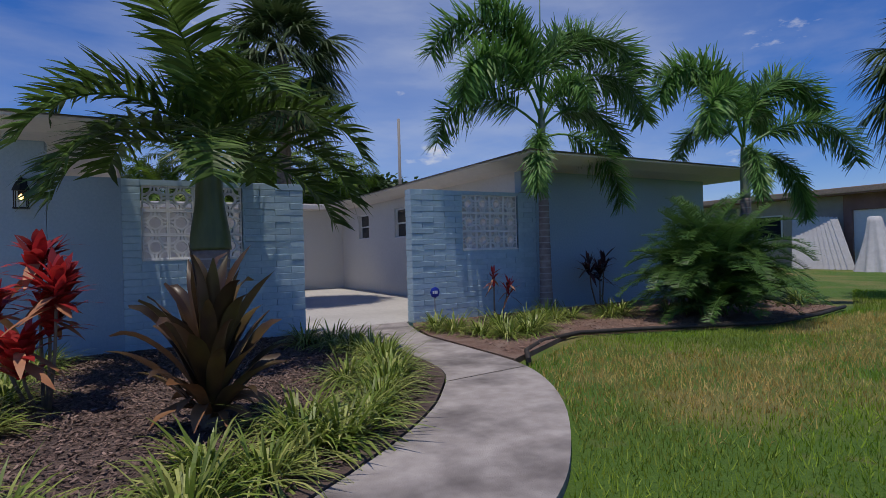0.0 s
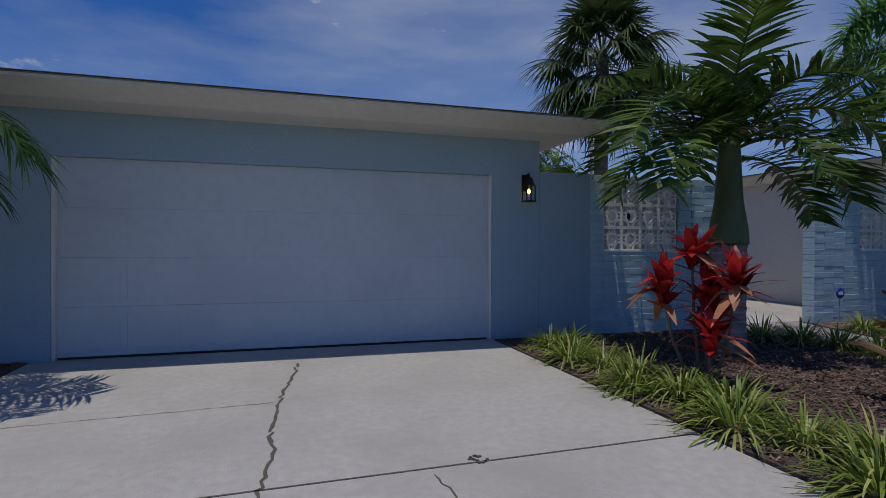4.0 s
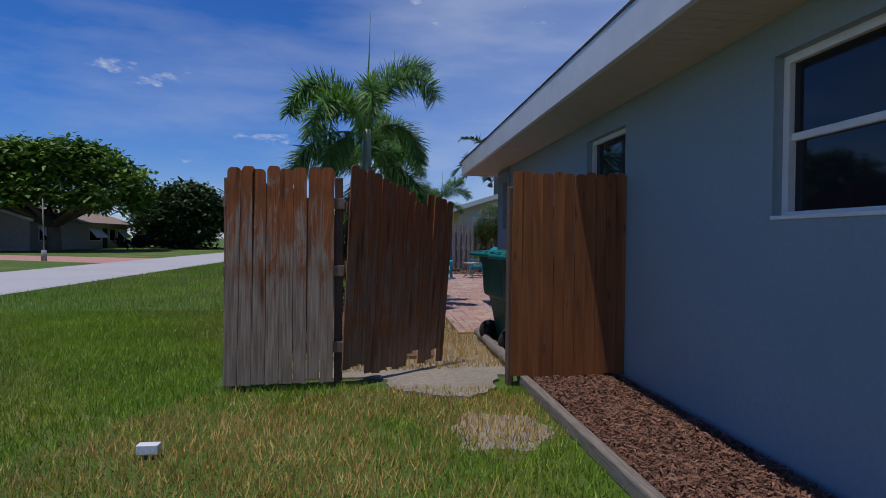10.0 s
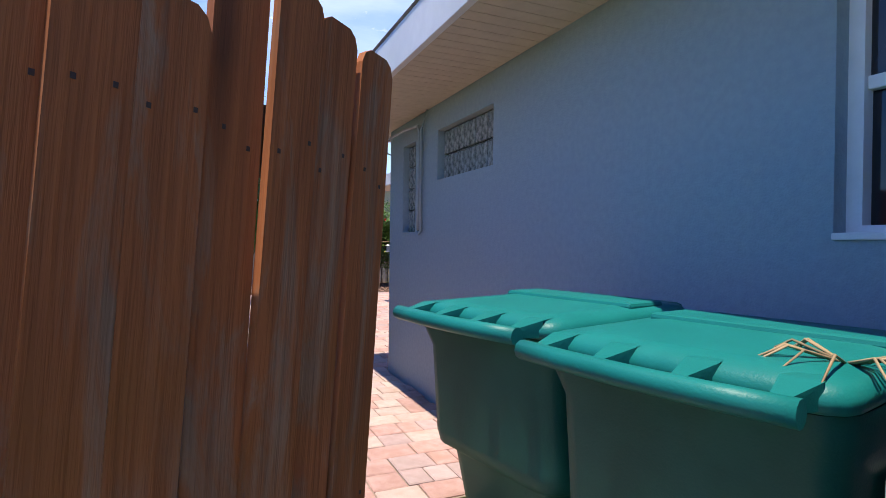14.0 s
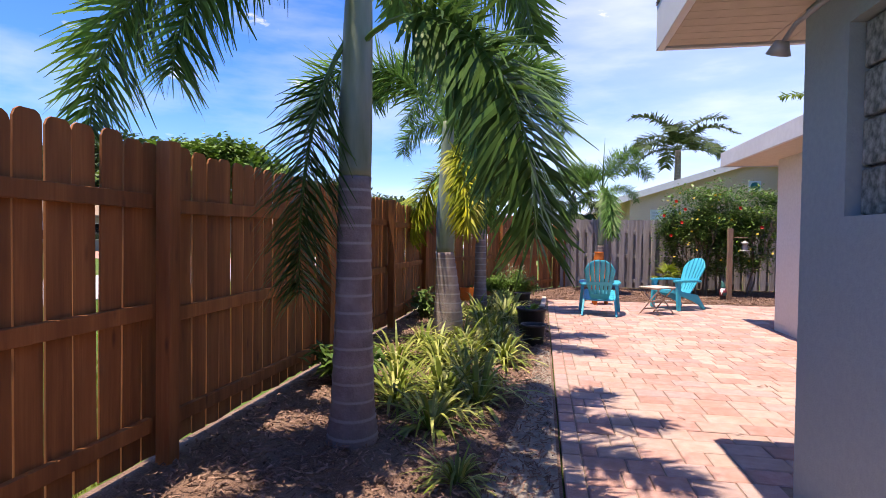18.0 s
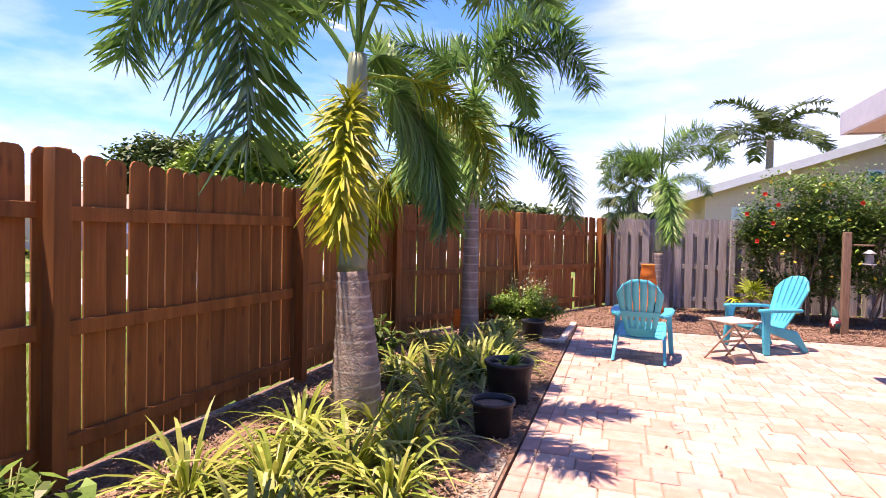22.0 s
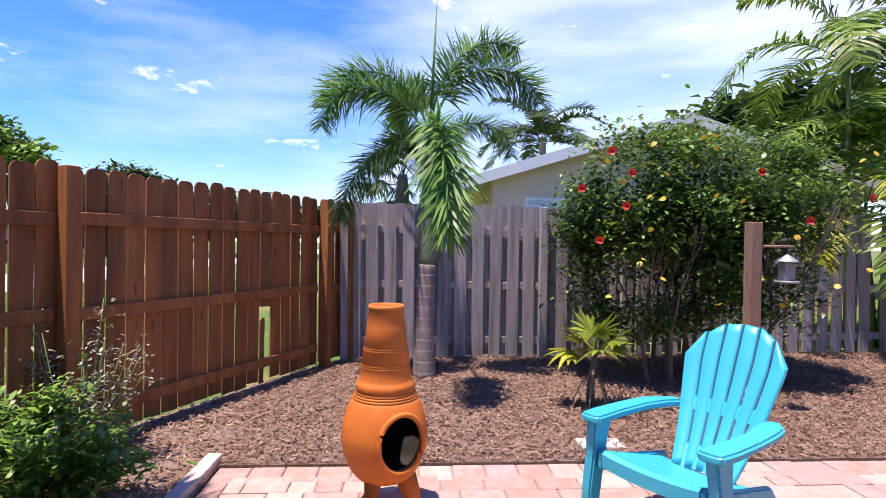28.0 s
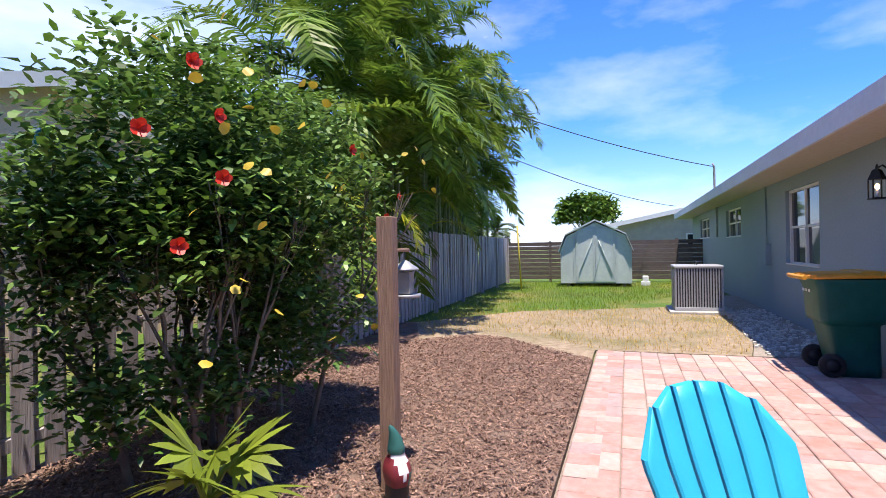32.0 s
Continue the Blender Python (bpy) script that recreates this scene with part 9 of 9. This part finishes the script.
rp = random.Random(21)
placed, rest = 0, []
rows = []
y = 6.85
while y < 18.36:
    rows.append((y, 0.20))
    y += 0.20
for j, (y, d) in enumerate(rows):
    x = -1.14
    w = 0.12
    items = [(x, w)]
    x += w
    x -= 0.0
    first = rp.choice((0.10, 0.20, 0.25))
    widths = (0.15, 0.20, 0.25, 0.25, 0.30)
    x1 = 7.41 if y > 15.5 else 2.15 if y > 9.73 else 0.0
    w = first
    while x < x1 - 0.02:
        w = min(w, x1 - x)
        items.append((x, w))
        x += w
        w = rp.choice(widths)
    for x, w in items:
        if w > 0.03 and on_patio(x, y, x + w - 0.002, y + d - 0.002):
            k = rp.randrange(6)
            m = pose(x, y, rp.uniform(-0.003, 0.003), rp.uniform(-0.3, 0.3), rp.uniform(-0.3, 0.3), 0)
            if y < 12.2 and placed < 300:
                piece("paver", paver_mesh(w, d, k), patio, m)
                placed += 1
            else:
                rest.append((x, y, w, d, k, m))
# last course along the far edge, laid on end
x = -1.14
while x < 7.38:
    rest.append((x, 18.37, 0.20, 0.22, rp.randrange(6), pose(x, 18.37, rp.uniform(-0.003, 0.003))))
    x += 0.20
for k in range(6):
    verts, faces = [], []
    for x, y, w, d, kk, m in rest:
        if kk != k:
            continue
        me = paver_mesh(w, d, k)
        n0 = len(verts)
        verts += [tuple(m @ v.co) for v in me.vertices]
        faces += [tuple(n0 + i for i in p.vertices) for p in me.polygons]
    ob = new("pavers", numpy_mesh("pavers", verts, faces, PAVER_MATS[k]))
    ob.parent = patio
    tagged(ob, "more of the mixed pavers", kind="stuff")


# ---- loose mulch, litter and turf ----
def inside(poly, x, y):
    hit, n = False, len(poly)
    for i in range(n):
        (x0, y0), (x1, y1) = poly[i], poly[(i + 1) % n]
        if (y0 > y) != (y1 > y) and x < (x1 - x0) * (y - y0) / (y1 - y0) + x0:
            hit = not hit
    return hit


def scatter_chips(name, label, poly, count, mat, seed, size=(0.02, 0.055), z=0.014, width=(0.003, 0.0075)):
    r = random.Random(seed)
    xs, ys = [p[0] for p in poly], [p[1] for p in poly]
    verts, faces = [], []
    while len(faces) < count:
        x, y = r.uniform(min(xs), max(xs)), r.uniform(min(ys), max(ys))
        if not inside(poly, x, y):
            continue
        a, l, w = r.uniform(0, 6.283), r.uniform(*size) / 2, r.uniform(*width)
        c, s = math.cos(a), math.sin(a)
        t0, t1 = r.uniform(-0.012, 0.016), r.uniform(-0.012, 0.016)
        n0 = len(verts)
        zz = z + r.uniform(0.0, 0.012)
        verts += [(x - c * l - s * w, y - s * l + c * w, zz + t0), (x - c * l + s * w, y - s * l - c * w, zz + t0 + 0.004), (x + c * l + s * w, y + s * l - c * w, zz + t1 + 0.004), (x + c * l - s * w, y + s * l + c * w, zz + t1)]
        faces.append((n0, n0 + 1, n0 + 2, n0 + 3))
    return tagged(new(name, numpy_mesh(name, verts, faces, mat)), label, "mulch", kind="stuff")


scatter_chips("mulch_chips", "loose bark chips in the front bed", [(5.6, -0.1), (5.6, -5.9), (7.1, -5.55), (8.1, -5.0), (8.75, -4.45), (9.4, -3.6), (9.7, -1.8), (9.2, -0.1)], 30000, M["chip_dark"], 31)
scatter_chips("mulch_chips", "loose bark chips at the house wall", [(11.0, -0.1), (10.7, -3.1), (12.3, -2.35), (13.8, -2.9), (15.1, -3.4), (17.7, -3.1), (18.3, -0.1)], 6000, M["chip"], 32)
scatter_chips("mulch_chips", "loose red bark chips in the side strip", [(-0.85, -0.3), (-0.04, -0.3), (-0.04, 6.5), (-0.85, 6.5)], 52000, M["chip_red"], 33, (0.010, 0.042), width=(0.0015, 0.0045))
scatter_chips("mulch_chips", "loose red bark chips round the drive palm", [(-0.70, -1.4), (-0.52, -2.3), (0.1, -3.5), (0.44, -4.4), (0.44, -0.05), (-0.75, -0.35)], 9000, M["chip_red"], 34, (0.012, 0.05), width=(0.002, 0.006))
scatter_chips("mulch_chips", "loose bark chips along the board fence", [(-3.4, 6.0), (-1.58, 6.0), (-1.19, 9.0), (-1.155, 18.6), (-1.155, 21.0), (-3.4, 16.5)], 34000, M["chip"], 35, (0.014, 0.055), width=(0.002, 0.0065))
scatter_chips("mulch_chips", "loose bark chips before the grey fence", [(-1.155, 18.615), (6.74, 18.615), (7.35, 19.27), (8.08, 19.98), (8.18, 20.58), (7.6, 21.2), (6.5, 22.0), (-0.7, 21.6), (-1.155, 21.0)], 78000, M["chip"], 36, (0.012, 0.044), width=(0.0016, 0.0052))
scatter_chips("leaf_litter", "a few dry leaves on the pavers", [(-1.0, 10.0), (2.3, 10.2), (2.3, 16.0), (-1.0, 18.0)], 70, M["chip"], 37, (0.03, 0.07), 0.006)


def turf(name, label, poly, count, seed, mat, dry_mat=None, dry=(), height=(0.035, 0.075), z=-0.05, avoid=()):
    r = np.random.RandomState(seed)
    xs, ys = [p[0] for p in poly], [p[1] for p in poly]
    pts = []
    while len(pts) < count:
        x, y = r.uniform(min(xs), max(xs)), r.uniform(min(ys), max(ys))
        if inside(poly, x, y) and not any(inside(a, x, y) for a in avoid):
            pts.append((x, y))
    groups = {0: [], 1: []}
    for x, y in pts:
        w = noise.noise((x * 0.9, y * 0.9, seed * 1.0)) * 0.5 + noise.noise((x * 4.0, y * 4.0, 3.0)) * 0.4 + r.uniform(-0.35, 0.35)
        d = max([1.0 - math.hypot((x - cx) / rx, (y - cy) / ry) for cx, cy, rx, ry in dry] + [-1.0])
        groups[1 if dry_mat and d + w > -0.05 else 0].append((x, y))
    for k, g in groups.items():
        if not g:
            continue
        p = np.array(g)
        n = len(p)
        a, h = r.uniform(0, 6.283, n), r.uniform(*height, n) * (1.05 if k else 1.0)
        w, lean, la = r.uniform(0.003, 0.0055, n), r.uniform(0.0, 0.05, n), r.uniform(0, 6.283, n)
        v = np.zeros((n, 3, 3))
        v[:, 0] = np.stack([p[:, 0] - np.cos(a) * w, p[:, 1] - np.sin(a) * w, np.full(n, z)], 1)
        v[:, 1] = np.stack([p[:, 0] + np.cos(a) * w, p[:, 1] + np.sin(a) * w, np.full(n, z)], 1)
        v[:, 2] = np.stack([p[:, 0] + np.cos(la) * lean, p[:, 1] + np.sin(la) * lean, z + h], 1)
        me = numpy_mesh(name, v.reshape(-1, 3).tolist(), np.arange(3 * n).reshape(n, 3).tolist(), mat if k == 0 else dry_mat)
        tagged(new(name if k == 0 else "dry_turf", me), label if k == 0 else "straw-coloured dead grass", "grass", kind="stuff")


curb = [(-5.2, 0.73), (-3.99, 0.37), (-2.38, -0.70), (-1.44, -1.47), (-0.92, -2.05), (-0.68, -2.3), (-0.83, -1.5), (-0.89, -0.4), (-0.97, -0.3), (-0.97, 4.3), (-1.3, 4.25), (-2.0, 4.3), (-2.5, 4.5), (-3.6, 4.5), (-3.6, 9.5), (-9.9, 9.5), (-9.9, 1.25)]
turf("lawn_grass", "mown green grass of the side lawn", curb, 170000, 41, M["grass_blade"], M["grass_dry"], [(-2.9, 2.7, 0.85, 1.2), (-1.7, 1.5, 0.5, 0.8), (-2.1, 0.3, 0.6, 0.5), (-1.4, 3.5, 0.5, 0.6), (-2.0, 3.9, 0.8, 0.4)])
turf("lawn_grass", "mown grass reaching down to the street", [(-3.62, 9.5), (-9.95, 9.5), (-9.95, 34.0), (-3.62, 34.0)], 62000, 46, M["grass_blade"], height=(0.07, 0.13))
front = [(x + 0.03, y - 0.02) for x, y in PATH_RIGHT[5:37]] + [(10.62, -3.4), (12.3, -2.55), (13.8, -3.1), (15.1, -3.6), (17.8, -3.3), (22.0, -1.5), (22.0, -9.0), (6.6, -9.0)]
turf("lawn_grass", "mown green grass of the front lawn", front, 95000, 42, M["grass_blade"], M["grass_dry"], [(11.3, -4.6, 1.3, 1.2), (15.0, -5.2, 2.2, 0.8), (12.8, -6.6, 1.0, 0.9), (16.5, -4.0, 1.6, 0.4)])
turf("dry_turf", "straw-coloured grass inside the gate", [(-3.3, 4.8), (-0.95, 5.0), (-0.95, 6.9), (-1.2, 8.6), (-2.0, 9.2), (-3.3, 8.0)], 14000, 43, M["grass_dry"], z=-0.03, height=(0.03, 0.08))
turf("dry_turf", "straw-coloured grass of the worn yard", [(7.45, 18.6), (7.45, 16.8), (8.4, 16.6), (13.0, 16.3), (12.3, 19.0), (11.6, 20.8), (9.5, 22.0), (8.0, 21.2), (8.6, 20.0)], 5200, 44, M["grass_dry"], z=0.0, height=(0.03, 0.08))
turf("lawn_grass", "green grass before the shed", [(11.8, 20.6), (12.6, 18.6), (16.5, 16.8), (22.0, 16.6), (22.0, 22.6), (9.8, 22.2)], 14000, 45, M["grass_blade"], height=(0.06, 0.12))
